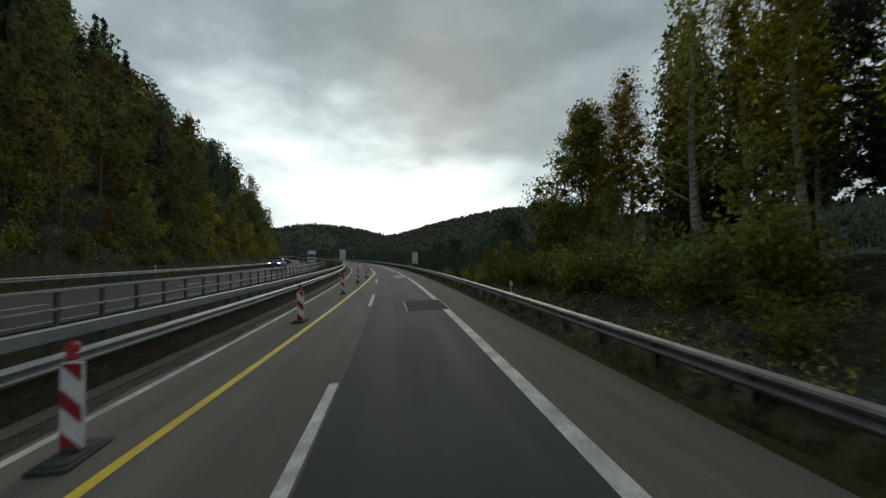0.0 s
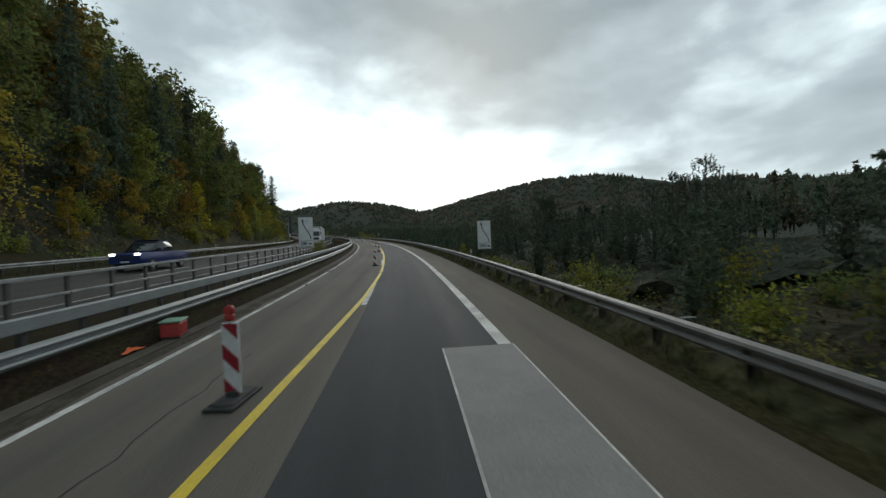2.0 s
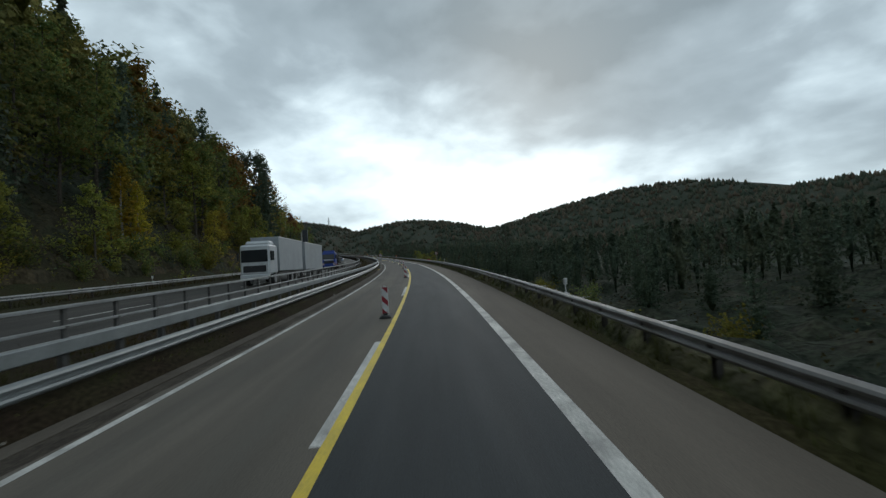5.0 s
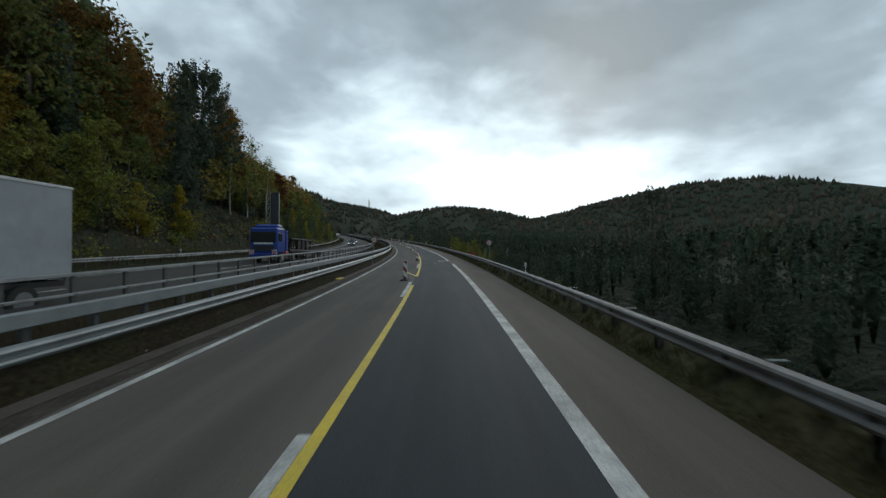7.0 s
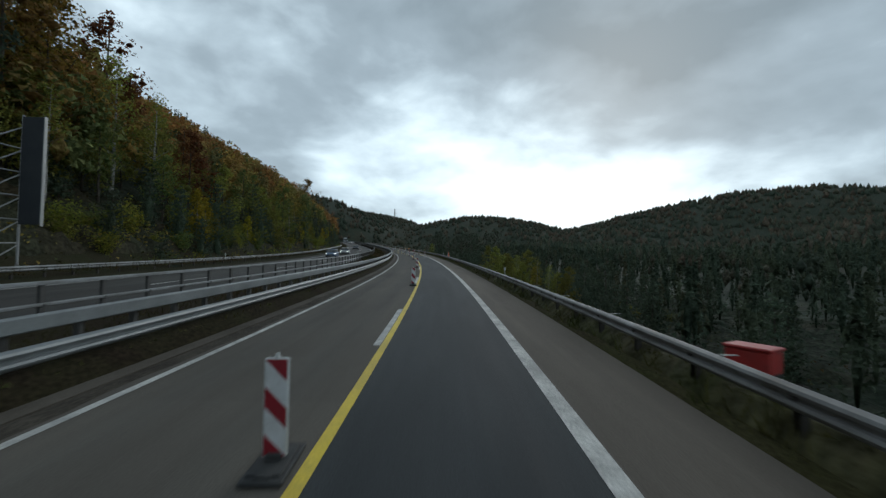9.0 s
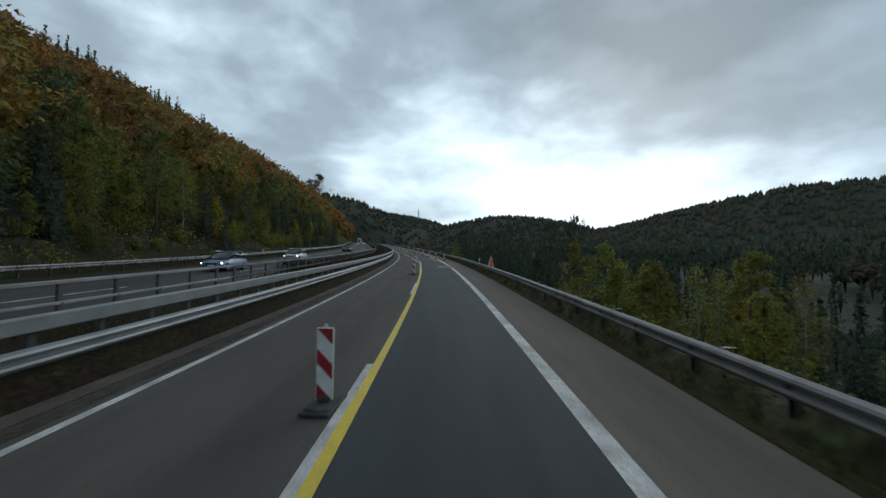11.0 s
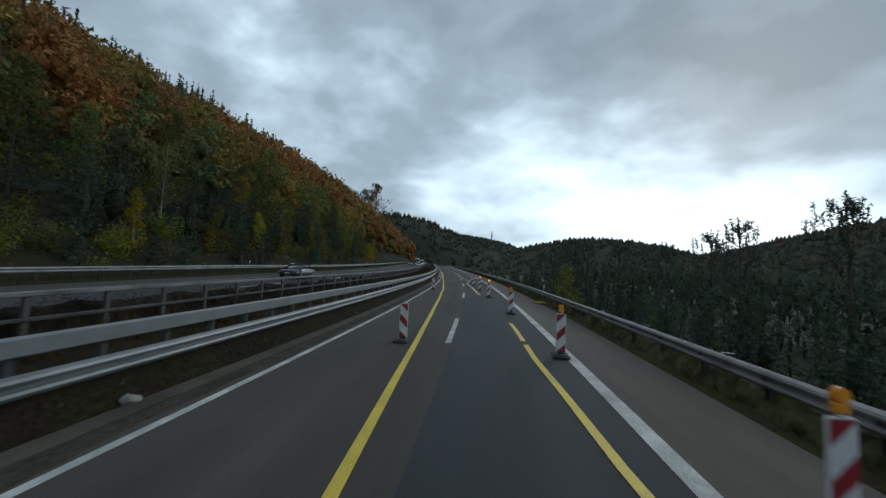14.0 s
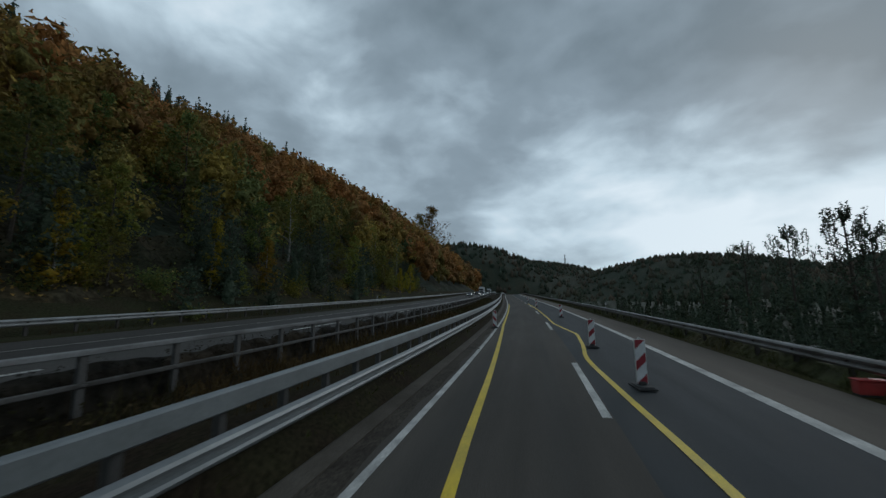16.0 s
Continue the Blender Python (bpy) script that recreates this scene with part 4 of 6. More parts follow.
wood(236, 440, 26.4, 28.4, 3.2, [("bush", 5), ("shrub", 3), ("young_pine", 2)], 0.5, 0.85)
wood(238, 282, 42, 56, 4.0, [("rust", 4), ("ochre", 2), ("thin", 1)], 1.25, 1.6)
wood(248, 276, 34, 41, 4.0, [("ochre", 2), ("lime", 2), ("thin", 2), ("rust", 2)], 1.0, 1.3)
for kind, s, d, tip in (("yellow", 374, 29.5, 8.3), ("yellow", 380.5, 29.5, 8.6), ("lime", 377, 30.5, 7.5), ("lime", 384, 30, 7.6), ("yellow", 353.2, 29, 7.6), ("thin", 341.4, 29.5, 7.8), ("thin", 335.6, 29.5, 7.2), ("yellow", 398.8, 29, 8.0), ("lime", 289.3, 29, 5.7), ("yellow", 292.5, 29, 5.4),
                        ("thin", 309, 30, 12), ("lime", 296.3, 31, 11), ("yellow", 213.8, 29, 7.8), ("lime", 210.4, 31, 13), ("lime", 205.6, 31, 12), ("yellow", 138.2, 30, 11.5), ("yellow", 134, 30.5, 9), ("yellow", 176, 30, 11), ("lime", 127, 32, 17)):
    plant_to(kind, s, d, tip, s * 53)
# thin brown crowns and a pine on the skyline, and the yellow-green birches below them
for kind, s, d, tip in (("bare", 211, 38, 25), ("bare", 217.5, 38.5, 27), ("bare", 222.4, 38, 28), ("rust", 226.4, 38, 26), ("rust", 231, 39, 25), ("broad_pine", 244.8, 38, 29.5), ("rust", 253, 38, 28), ("bare", 258, 39, 27.5),
                        ("lime", 301.2, 34, 13.8), ("lime", 304, 34.5, 14.2), ("lime", 310.8, 34, 13), ("lime", 315.6, 34, 13.2), ("yellow", 293.6, 33, 6.3), ("yellow", 297.2, 33, 7), ("green", 320, 34, 12.5), ("green", 327, 35, 11)):
    plant_to(kind, s, d, tip, s * 53)
plant("thin", 0, 247, 34.5, 0.95)
plant("thin", 0, 252, 33.5, 0.8, 90)
plant("spruce", 0, 225, 31, 1.25)
plant("bare", 0, 622, 54, 2.4)
plant("bare", 0, 634, 46, 1.3, 70)
plant("bare", 0, 614, 60, 1.7, 150)
# bank and valley on the right
wood(36, 68, -9.5, -7.0, 3.0, [("bush", 5), ("shrub", 3)], 0.45, 0.8)
wood(28, 70, -12.5, -9.5, 2.6, [("bush", 6), ("lime", 1)], 0.6, 0.95)
wood(30, 66, -22, -16, 3.4, [("spruce", 2), ("ochre", 2), ("thin", 2)], 0.75, 0.95)
# the oak, the golden birches and the dark pines above the bank
for kind, s, d, tip in (("bank", 65, -16.5, 16.6), ("broad_pine", 74, -12.5, 6.4), ("broad_pine", 67, -14, 7.4), ("broad_pine", 70.5, -15, 5.6), ("broad_pine", 116, -16, 5.5), ("lime", 68, -8, 3.4), ("lime", 65.5, -8.6, 3.7), ("lime", 62.5, -8.4, 3.4), ("tall_birch", 61, -18.8, 18.4), ("tall_birch", 63.5, -17.6, 16.4), ("tall_birch", 58.5, -16.5, 15.5), ("spruce", 55.5, -19, 19.5), ("spruce", 52.5, -18, 18.5),
                        ("tall_birch", 50.5, -16.5, 17), ("thin", 46.5, -12.8, 16), ("thin", 47, -19.5, 18), ("tall_birch", 47.5, -16.5, 17.5), ("tall_birch", 43, -15, 16.5), ("broad_pine", 43, -20, 15.5), ("broad_pine", 48, -21.5, 16), ("broad_pine", 53, -21, 14.5), ("broad_pine", 39, -18.5, 14.5), ("tall_birch", 37, -14, 15)):
    plant_to(kind, s, d, tip, s * 53)
for s, d, tip in ((94.6, -18, 7.2), (93.2, -18.6, 5.9), (96, -17.6, 6.2), (98, -18.2, 6.6), (104.6, -18, 7.5), (100, -18, 6.2), (126.8, -16, 6.0), (130, -16, 6.0), (132, -16.4, 6.9), (135.2, -15.8, 6.7), (136.8, -16.2, 6.7), (208, -16, 7.4)):
    plant_to("pine", s, d, tip - 0.6, s * 37)
wood(62, 90, -10.5, -7.5, 3.2, [("bush", 4), ("shrub", 3)], 0.5, 0.8)
wood(112, 135, -9, -7, 7, [("shrub", 1)], 0.7, 1.0)
wood(66, 108, -24, -11, 2.6, [("young_pine", 7), ("bush", 2)], 0.45, 0.75)
wood(100, 150, -21, -11, 2.6, [("young_pine", 7), ("bush", 1)], 0.4, 0.62)
wood(150, 262, -20, -11, 3.4, [("young_pine", 7), ("bush", 1)], 0.55, 0.78)
wood(102, 128, -8.5, -6.0, 4.5, [("shrub", 2), ("lime", 0.6)], 0.28, 0.5)
wood(110, 262, -9, -6, 11, [("shrub", 1)], 0.5, 0.8)
plant("shrub", 0, 176, -3.8, 0.5, 20)
plant("shrub", 0, 174.4, -3.7, 0.6, 110)
wood(274, 303, -18, -11, 2.0, [("lime", 4), ("yellow", 1.2)], 0.55, 0.8)
wood(262, 310, -11, -8, 5, [("bush", 2), ("shrub", 2)], 0.6, 0.9)
wood(300, 470, -20, -10, 2.9, [("young_pine", 9), ("bush", 0.6), ("lime", 0.4)], 0.45, 0.72)
for s, d, tip in ((313.2, -16.3, 6.6), (321.6, -16, 6.4), (328.8, -15, 6.0), (334.6, -15, 6.6), (345.2, -16, 6.8), (353.4, -16, 6.5), (357.4, -16.4, 6.0), (363.8, -16, 5.4), (373, -15, 5.6), (387.4, -16, 7.2), (392.7, -16, 6.2), (395, -16.3, 7.9), (400.4, -16, 7.3), (407, -16, 6.8), (414, -15, 6.2)):
    plant_to("pine", s, d, tip, s * 37)
# fillers: thicker growth at the foot of the slope, young pines and pale-trunked birches below the road
wood(262, 470, 29, 33, 3.4, [("bush", 5), ("young_pine", 3), ("lime", 1), ("green", 1)], 0.6, 1.0)
wood(238, 450, 26.4, 28.4, 6, [("bush", 5), ("young_pine", 2)], 0.5, 0.85)
wood(258, 306, -26, -16, 1.9, [("young_pine", 6), ("bush", 2)], 0.5, 0.8)
wood(276, 302, -16, -11, 3.2, [("thin", 1)], 0.4, 0.55)
wood(40, 72, -11.5, -8, 2.6, [("bush", 1)], 0.7, 1.0)
wood(249, 284, 26.6, 31.5, 1.9, [("bush", 1)], 0.45, 0.8)
wood(6, 300, 27.0, 30.5, 4.6, [("bush", 1)], 0.6, 1.0)
wood(84, 135, -11, -6.5, 2.2, [("bush", 2), ("shrub", 2), ("young_pine", 2)], 0.35, 0.65)


# ---- far woods: uncountable ----
DARK_G, DULL_G, OLIVE, GOLD, OCHRE, RUST, BROWN = (0.092, 0.130, 0.066), (0.150, 0.180, 0.066), (0.24, 0.208, 0.062), (0.34, 0.255, 0.06), (0.35, 0.215, 0.062), (0.38, 0.178, 0.058), (0.28, 0.155, 0.064)
MIX_GREEN = wood_leaf("mixed_green_wood", [(0.0, DARK_G), (0.3, DULL_G), (0.52, OLIVE), (0.62, DARK_G), (0.74, OLIVE), (0.86, GOLD), (1.0, OCHRE)], 6)
MIX_RUST = wood_leaf("autumn_beech_wood", [(0.0, OLIVE), (0.16, OCHRE), (0.28, BROWN), (0.4, RUST), (0.5, BROWN), (0.58, OLIVE), (0.66, RUST), (0.76, OLIVE), (0.84, BROWN), (0.94, OCHRE), (1.0, RUST)], 11)
MIX_FOOT = wood_leaf("turning_wood", [(0.0, DARK_G), (0.2, DULL_G), (0.36, OLIVE), (0.48, GOLD), (0.6, OCHRE), (0.7, DARK_G), (0.82, OLIVE), (0.92, RUST), (1.0, GOLD)], 6)
MIX_PINE = wood_leaf("dark_pine_wood", [(0.0, (0.060, 0.084, 0.060)), (0.45, (0.071, 0.095, 0.064)), (0.75, (0.086, 0.103, 0.064)), (0.9, (0.100, 0.100, 0.060)), (1.0, (0.108, 0.092, 0.055))], 6)
MIX_FAR = wood_leaf("distant_autumn_wood", [(0.0, (0.050, 0.068, 0.050)), (0.4, (0.060, 0.074, 0.052)), (0.6, (0.090, 0.078, 0.055)), (0.72, (0.104, 0.078, 0.056)), (0.84, (0.066, 0.076, 0.053)), (1.0, (0.086, 0.080, 0.052))], 14)


def crowns(rng, base, h, per, leaf, conic, deep):
    """Many trees: lumps of foliage that close each crown, and sprays of leaves standing out round them."""
    n = len(base)
    hh = h[:, None]
    w = (rng.uniform(0.24, 0.36, (n, 1)) * hh) * (1.75 if per < 10 else (1.35 if per < 30 else 1.0))
    lumps = 1 if conic or per < 30 else (5 if per > 80 else 4)
    q, qf = BALL[0]
    m = len(q)
    bodies, sprays, faces_out = [], [], []
    per_lump = max(1, per // lumps)
    for k in range(lumps):
        u = rng.normal(size=(n, per_lump, 3))
        u /= np.linalg.norm(u, axis=2)[..., None]
        u[:, :, 2] = np.where(u[:, :, 2] < -0.5, -u[:, :, 2], u[:, :, 2])
        bump, far = rng.uniform(0.3, 0.72, (n, m)) if per > 100 else rng.uniform(0.5, 1.0, (n, m)) if per > 30 else rng.uniform(0.72, 1.16, (n, m)), rng.uniform(0.4, 1.3, (n, per_lump)) ** 0.7
        if conic:
            tz, tu = (q[:, 2] + 1) / 2, (u[:, :, 2] + 1) / 2
            body = np.stack([q[:, 0] * w * bump * np.clip(1 - tz, 0.03, 1) * 0.6, q[:, 1] * w * bump * np.clip(1 - tz, 0.03, 1) * 0.6, hh * (0.06 + 0.88 * tz)], -1)
            ring = np.clip(1.02 - tu, 0.04, 1) * 0.8 * rng.uniform(0.6, 1.0, tu.shape)
            spray = np.stack([u[:, :, 0] * w * ring, u[:, :, 1] * w * ring, hh * (0.04 + 0.98 * tu)], -1)
        else:
            if lumps == 1:
                mid, r, z0, rz = np.zeros((n, 1, 3)), w * 0.82, 0.08, 0.84
            else:
                ang = 2.4 * k + rng.uniform(0, 1.2, (n, 1))
                out_ = w * rng.uniform(0.35, 0.7, (n, 1)) * (1 if k else 0.2)
                mid = np.stack([np.cos(ang) * out_, np.sin(ang) * out_, 0 * out_], -1)
                r = w * rng.uniform(0.36, 0.56, (n, 1))
                z0 = deep + (0.98 - deep) * (rng.uniform(-0.5, 0.45, (n, 1)) if k else 0.58)
                rz = (0.98 - deep) * 0.44
            body = np.stack([q[:, 0] * r * bump, q[:, 1] * r * bump, hh * (z0 + rz * q[:, 2] * bump)], -1) + mid
            spray = np.stack([u[:, :, 0] * r * far, u[:, :, 1] * r * far, hh * (z0 + rz * u[:, :, 2] * far)], -1) + mid
        bodies.append(body + base[:, None, :])
        sprays.append(spray + base[:, None, :])
        faces_out.append(u + np.array([0, 0, 0.35]))
    c, nr = np.concatenate(sprays, 1), np.concatenate(faces_out, 1)
    size = leaf * (h / h.mean())[:, None] * np.ones(c.shape[:2])
    v, f = cards(rng, c.reshape(-1, 3), size.ravel(), nr.reshape(-1, 3), 0.85)
    v2 = np.stack(bodies, 1).reshape(-1, 3)
    f2 = (qf[None] + m * np.arange(n * lumps)[:, None, None]).reshape(-1, 3)
    return np.concatenate([v, v2]), np.concatenate([f, f2 + len(v)])


def far_wood(name, label, seed, count, area, test, leaf_mat, height, per, leaf, conic=False, deep=0.56, vary=(0.65, 1.25)):
    rng = np.random.default_rng(seed)
    s = rng.uniform(area[0], area[1], count)
    d = rng.uniform(area[2], area[3], count)
    p = at(s, d)
    z, ss, dd = terrain(p[:, 0], p[:, 1])
    ok = test(ss, dd, rng) & ((dd < 27) | (dd < 34 + 2.0 * np.interp(ss, RIDGE_S, RIDGE_H) / np.interp(ss, RIDGE_S, SLOPE_H)) | (ss > 900))
    base = np.stack([p[ok, 0], p[ok, 1], z[ok]], -1)
    h = height * rng.uniform(*vary, len(base))
    v, f = crowns(rng, base, h, per, leaf, conic, deep)
    return tagged(new(name, fast_mesh(name, v, f, leaf_mat)), label, "forest", kind="stuff")


LEFT_A = lambda s, d, r: s < 250
far_wood("hillside_wood", "mixed green and yellow woodland on the steep slope", 100, 330, (-20, 245, 42, 75), LEFT_A, MIX_GREEN, 18, 540, 0.44)
far_wood("hillside_wood", "mixed green woodland higher on the steep slope", 106, 400, (-30, 245, 75, 125), LEFT_A, MIX_GREEN, 18, 190, 0.62)
far_wood("hillside_wood", "dark spruces among the broadleaf woodland", 101, 230, (-30, 250, 42, 110), LEFT_A, MIX_PINE, 19, 160, 0.5, conic=True)
far_wood("hillside_wood", "autumn beech woodland in rust and ochre on the hillside", 102, 430, (228, 480, 42, 95), lambda s, d, r: s > 225, MIX_RUST, 12, 440, 0.37)
far_wood("hillside_wood", "autumn beech woodland higher on the hillside", 107, 950, (240, 660, 80, 190), lambda s, d, r: s > 225, MIX_RUST, 14, 75, 0.75)
far_wood("hillside_wood", "autumn beech woodland farther along the hillside", 108, 520, (468, 660, 28, 95), lambda s, d, r: s > 225, MIX_RUST, 14.5, 75, 0.75)
far_wood("hillside_wood", "green and golden trees at the foot of the hillside", 103, 320, (235, 640, 34, 70), lambda s, d, r: s > 235, MIX_FOOT, 10.5, 400, 0.34)
far_wood("ridge_spruces", "dark spruces standing along the ridge", 104, 520, (330, 640, 115, 230), lambda s, d, r: (d > 115) & (s > 330), MIX_PINE, 19, 45, 0.5, conic=True)
far_wood("hillside_wood", "autumn woodland farther along the road", 105, 800, (620, 1000, 32, 190), lambda s, d, r: s > 600, MIX_RUST, 12, 36, 0.5)
far_wood("valley_wood", "dark pine woodland in the valley beside the road", 120, 900, (64, 480, -50, -15), lambda s, d, r: (s > 108) & (d < -16) & ((s > 165) | (d < -30)) & ((s < 268) | (s > 300) | (d < -24)), MIX_PINE, 7.6, 110, 0.26, conic=True, vary=(0.4, 1.0))
far_wood("valley_wood", "dark pine woodland lower in the valley", 123, 1250, (90, 560, -170, -50), lambda s, d, r: s > 95, MIX_PINE, 9.0, 60, 0.42, conic=True, vary=(0.5, 1.15))
far_wood("valley_wood", "green and brown trees among the valley's pines", 124, 420, (50, 560, -170, -55), lambda s, d, r: s > 60, MIX_FAR, 7, 80, 0.3, deep=0.5)
far_wood("valley_wood", "dark pine woodland across the valley", 121, 2600, (60, 1000, -400, -165), lambda s, d, r: s > 40, MIX_PINE, 11, 18, 0.5, conic=True)
far_wood("valley_wood", "brown and green autumn trees across the valley", 122, 2000, (60, 1000, -400, -165), lambda s, d, r: s > 60, MIX_FAR, 11, 18, 0.5, deep=0.45)
far_wood("distant_wood", "dark wooded hills across the valley", 130, 6500, (200, 2200, -1100, -390), lambda s, d, r: d > -1000, MIX_FAR, 11, 3, 1.0, deep=0.5)
far_wood("distant_wood", "brown autumn woods on distant hills", 131, 3200, (200, 2200, -1100, -390), lambda s, d, r: d > -1000, MIX_FAR, 10, 3, 1.0, deep=0.45)
far_wood("distant_wood", "dark wooded hills at the valley's end", 132, 6000, (930, 2700, -400, 900), lambda s, d, r: (s > 960) | (np.abs(d - 10) > 40), MIX_FAR, 11, 3, 1.0, deep=0.5)
far_wood("distant_wood", "brown autumn woods at the valley's end", 133, 3200, (930, 2700, -400, 900), lambda s, d, r: (s > 960) | (np.abs(d - 10) > 40), MIX_FAR, 10, 3, 1.0, deep=0.45)


def undergrowth(name, label, seed, count, s0, s1, d0, d1, leaf_mat, high, leaf, ground=None, patchy=0.35):
    """Brambles, weeds and grass along the road and the foot of the slopes."""
    rng = np.random.default_rng(seed)
    s, d = rng.uniform(s0, s1, count), rng.uniform(d0, d1, count)
    p = at(s, d)
    z = terrain(p[:, 0], p[:, 1])[0] if ground is None else p[:, 2] + ground
    clump = patchy + (1 - patchy) * np.clip(0.5 + np.sin(s * 0.9 + d) * np.sin(s * 0.23 + 2) + 0.5 * np.sin(s * 2.7 + d * 3), 0, 1)
    c = np.stack([p[:, 0], p[:, 1], z + rng.uniform(0, 1, count) ** 1.4 * high * clump], -1)
    v, f = cards(rng, c, leaf, np.tile([0, 0, 0.5], (count, 1)), 0.8)
    return tagged(new(name, fast_mesh(name, v, f, leaf_mat)), label, "undergrowth", kind="stuff")


def brambles(name, label, s0, s1, d0, d1, step, high, mat, ground=None, seed=0.0, even=0.0):
    """A continuous lumpy cover of brambles and young growth over the ground."""
    ss, dd = np.arange(s0, s1, step), np.arange(d0, d1 + 0.01, step)
    S, D = np.meshgrid(ss, dd, indexing="ij")
    p = at(S.ravel(), D.ravel())
    z = terrain(p[:, 0], p[:, 1])[0] if ground is None else p[:, 2] + ground
    lump = np.array([0.55 + 0.75 * noise.noise(Vector((a * 0.45, b * 0.45, seed))) + 0.5 * noise.noise(Vector((a * 1.3, b * 1.3, seed + 5))) for a, b in zip(S.ravel(), D.ravel())])
    lump = lump * (1 - even) + 0.85 * even
    side = np.clip(np.minimum(D.ravel() - d0, d1 - D.ravel()) / min(1.2, (d1 - d0) * 0.3), 0, 1)
    p[:, 2] = z - 0.3 + (0.3 + high * np.clip(lump, 0.05, 1.5)) * side
    n = len(dd)
    i, j = np.meshgrid(np.arange(len(ss) - 1), np.arange(n - 1), indexing="ij")
    k = (i * n + j).ravel()
    f = np.stack([k, k + n, k + n + 1, k + 1], -1)
    return tagged(new(name, fast_mesh(name, p, f, mat)), label, "undergrowth", kind="stuff")


def grass(name, label, seed, count, s0, s1, d0, d1, mat, high, ground):
    """Upright blades."""
    rng = np.random.default_rng(seed)
    s, d = rng.uniform(s0, s1, count), rng.uniform(d0, d1, count)
    p = at(s, d, ground)
    clump = np.clip(0.45 + 0.4 * np.sin(s * 1.3) * np.sin(s * 0.37 + 1) + 0.3 * np.sin(s * 4.1 + d * 6), 0.12, 1)
    h = high * clump * rng.uniform(0.4, 1.2, count)
    a = rng.uniform(0, 6.28, count)
    w = 0.012 + 0.012 * rng.random(count)
    dx = np.stack([np.cos(a) * w, np.sin(a) * w, 0 * a], -1)
    tip = p + np.stack([rng.normal(size=count) * 0.3 * h, rng.normal(size=count) * 0.3 * h, h], -1)
    v = np.stack([p - dx, p + dx, tip], 1).reshape(-1, 3)
    return tagged(new(name, fast_mesh(name, v, np.arange(count * 3).reshape(-1, 3), mat)), label, "grass", kind="stuff")


MIX_DARK = wood_leaf("brown_undergrowth", [(0.0, (0.035, 0.040, 0.018)), (0.4, (0.055, 0.052, 0.022)), (0.7, (0.070, 0.045, 0.020)), (1.0, (0.10, 0.066, 0.024))], 3)
DRY_GRASS = wood_leaf("verge_grass", [(0.0, (0.050, 0.062, 0.018)), (0.5, (0.078, 0.080, 0.026)), (1.0, (0.12, 0.095, 0.042))], 1.5)
undergrowth("undergrowth", "brown and green undergrowth at the foot of the slope", 140, 30000, 0, 480, 25.7, 38, MIX_DARK, 2.6, 0.15)
# smooth thicket sheets: the shade within the growth is put into both colours
PINE_FLOOR = wood_leaf("self_shaded_pine_thicket", [(0.0, (0.027, 0.037, 0.025)), (0.5, (0.034, 0.042, 0.028)), (1.0, (0.044, 0.044, 0.028))], 3)
THICKET = wood_leaf("self_shaded_thicket", [(0.0, (0.034, 0.042, 0.026)), (0.4, (0.046, 0.047, 0.028)), (0.7, (0.056, 0.046, 0.028)), (1.0, (0.07, 0.055, 0.030))], 3)
brambles("bramble_cover", "brown bramble thicket at the foot of the wooded slope, self-shade in its colour", 0, 470, 25.9, 37.5, 0.75, 1.4, THICKET, seed=1.0)
brambles("bramble_cover", "brown brambles and leaf litter on the road bank, self-shade in the colour", 20, 92, -24, -6.2, 0.75, 0.55, THICKET, seed=2.0)
brambles("bramble_cover", "green thicket between the valley's young pines, self-shade in its colour", 88, 470, -46, -7.5, 1.0, 1.3, PINE_FLOOR, seed=3.0)
undergrowth("undergrowth", "green and golden leafy fringe behind the far rail", 155, 26000, 4, 470, 26.2, 30.5, MIX_FOOT, 2.3, 0.15, patchy=0.55)
undergrowth("undergrowth", "dull green undergrowth on the valley bank", 141, 24000, 10, 480, -24, -6.0, MIX_DARK, 1.8, 0.12)
undergrowth("undergrowth", "yellow-green brambles on the road bank", 142, 22000, 15, 112, -10, -5.0, MIX_GREEN, 1.1, 0.08)
undergrowth("undergrowth", "dark green undergrowth among the young pines", 147, 18000, 75, 480, -48, -14, MIX_PINE, 2.4, 0.16)
# withered brown, taken nearly to black: shade among the twigs is in the colour
HEDGE = wood_leaf("self_shaded_withered_hedge", [(0.0, (0.018, 0.017, 0.013)), (0.5, (0.028, 0.024, 0.018)), (1.0, (0.045, 0.034, 0.022))], 3)
brambles("reservation_hedge", "dense brown withered hedge behind the steel barrier, self-shade in its colour", 292, 470, 12.86, 13.45, 0.15, 0.95, HEDGE, ground=0.25, seed=7.0, even=0.75)
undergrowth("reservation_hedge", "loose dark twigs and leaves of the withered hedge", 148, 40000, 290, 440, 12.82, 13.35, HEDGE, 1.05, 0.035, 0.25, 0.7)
undergrowth("reservation_hedge", "low dark withered weeds before the barrier", 149, 14000, 296, 465, 10.2, 12.5, MIX_DARK, 0.5, 0.06, 0.1, 0.4)
undergrowth("reservation_bush", "green bush growing through the steel barrier", 145, 2600, 129.5, 137, 11.6, 13.0, MIX_GREEN, 1.5, 0.07, 0.2, 0.8)
undergrowth("reservation_bush", "brown leafy bush growing through the steel barrier", 146, 1600, 306, 311, 12.0, 13.2, MIX_FAR, 1.35, 0.05, 0.2, 0.6)
grass("verge_grass", "uneven green and brown grass along the guard rail", 150, 30000, 10, 470, -3.4, -2.02, DRY_GRASS, 0.32, 0.0)
grass("verge_grass", "tall brown and green grass tufts round the rail posts", 152, 24000, 10, 470, -2.75, -2.25, DRY_GRASS, 0.62, 0.0)
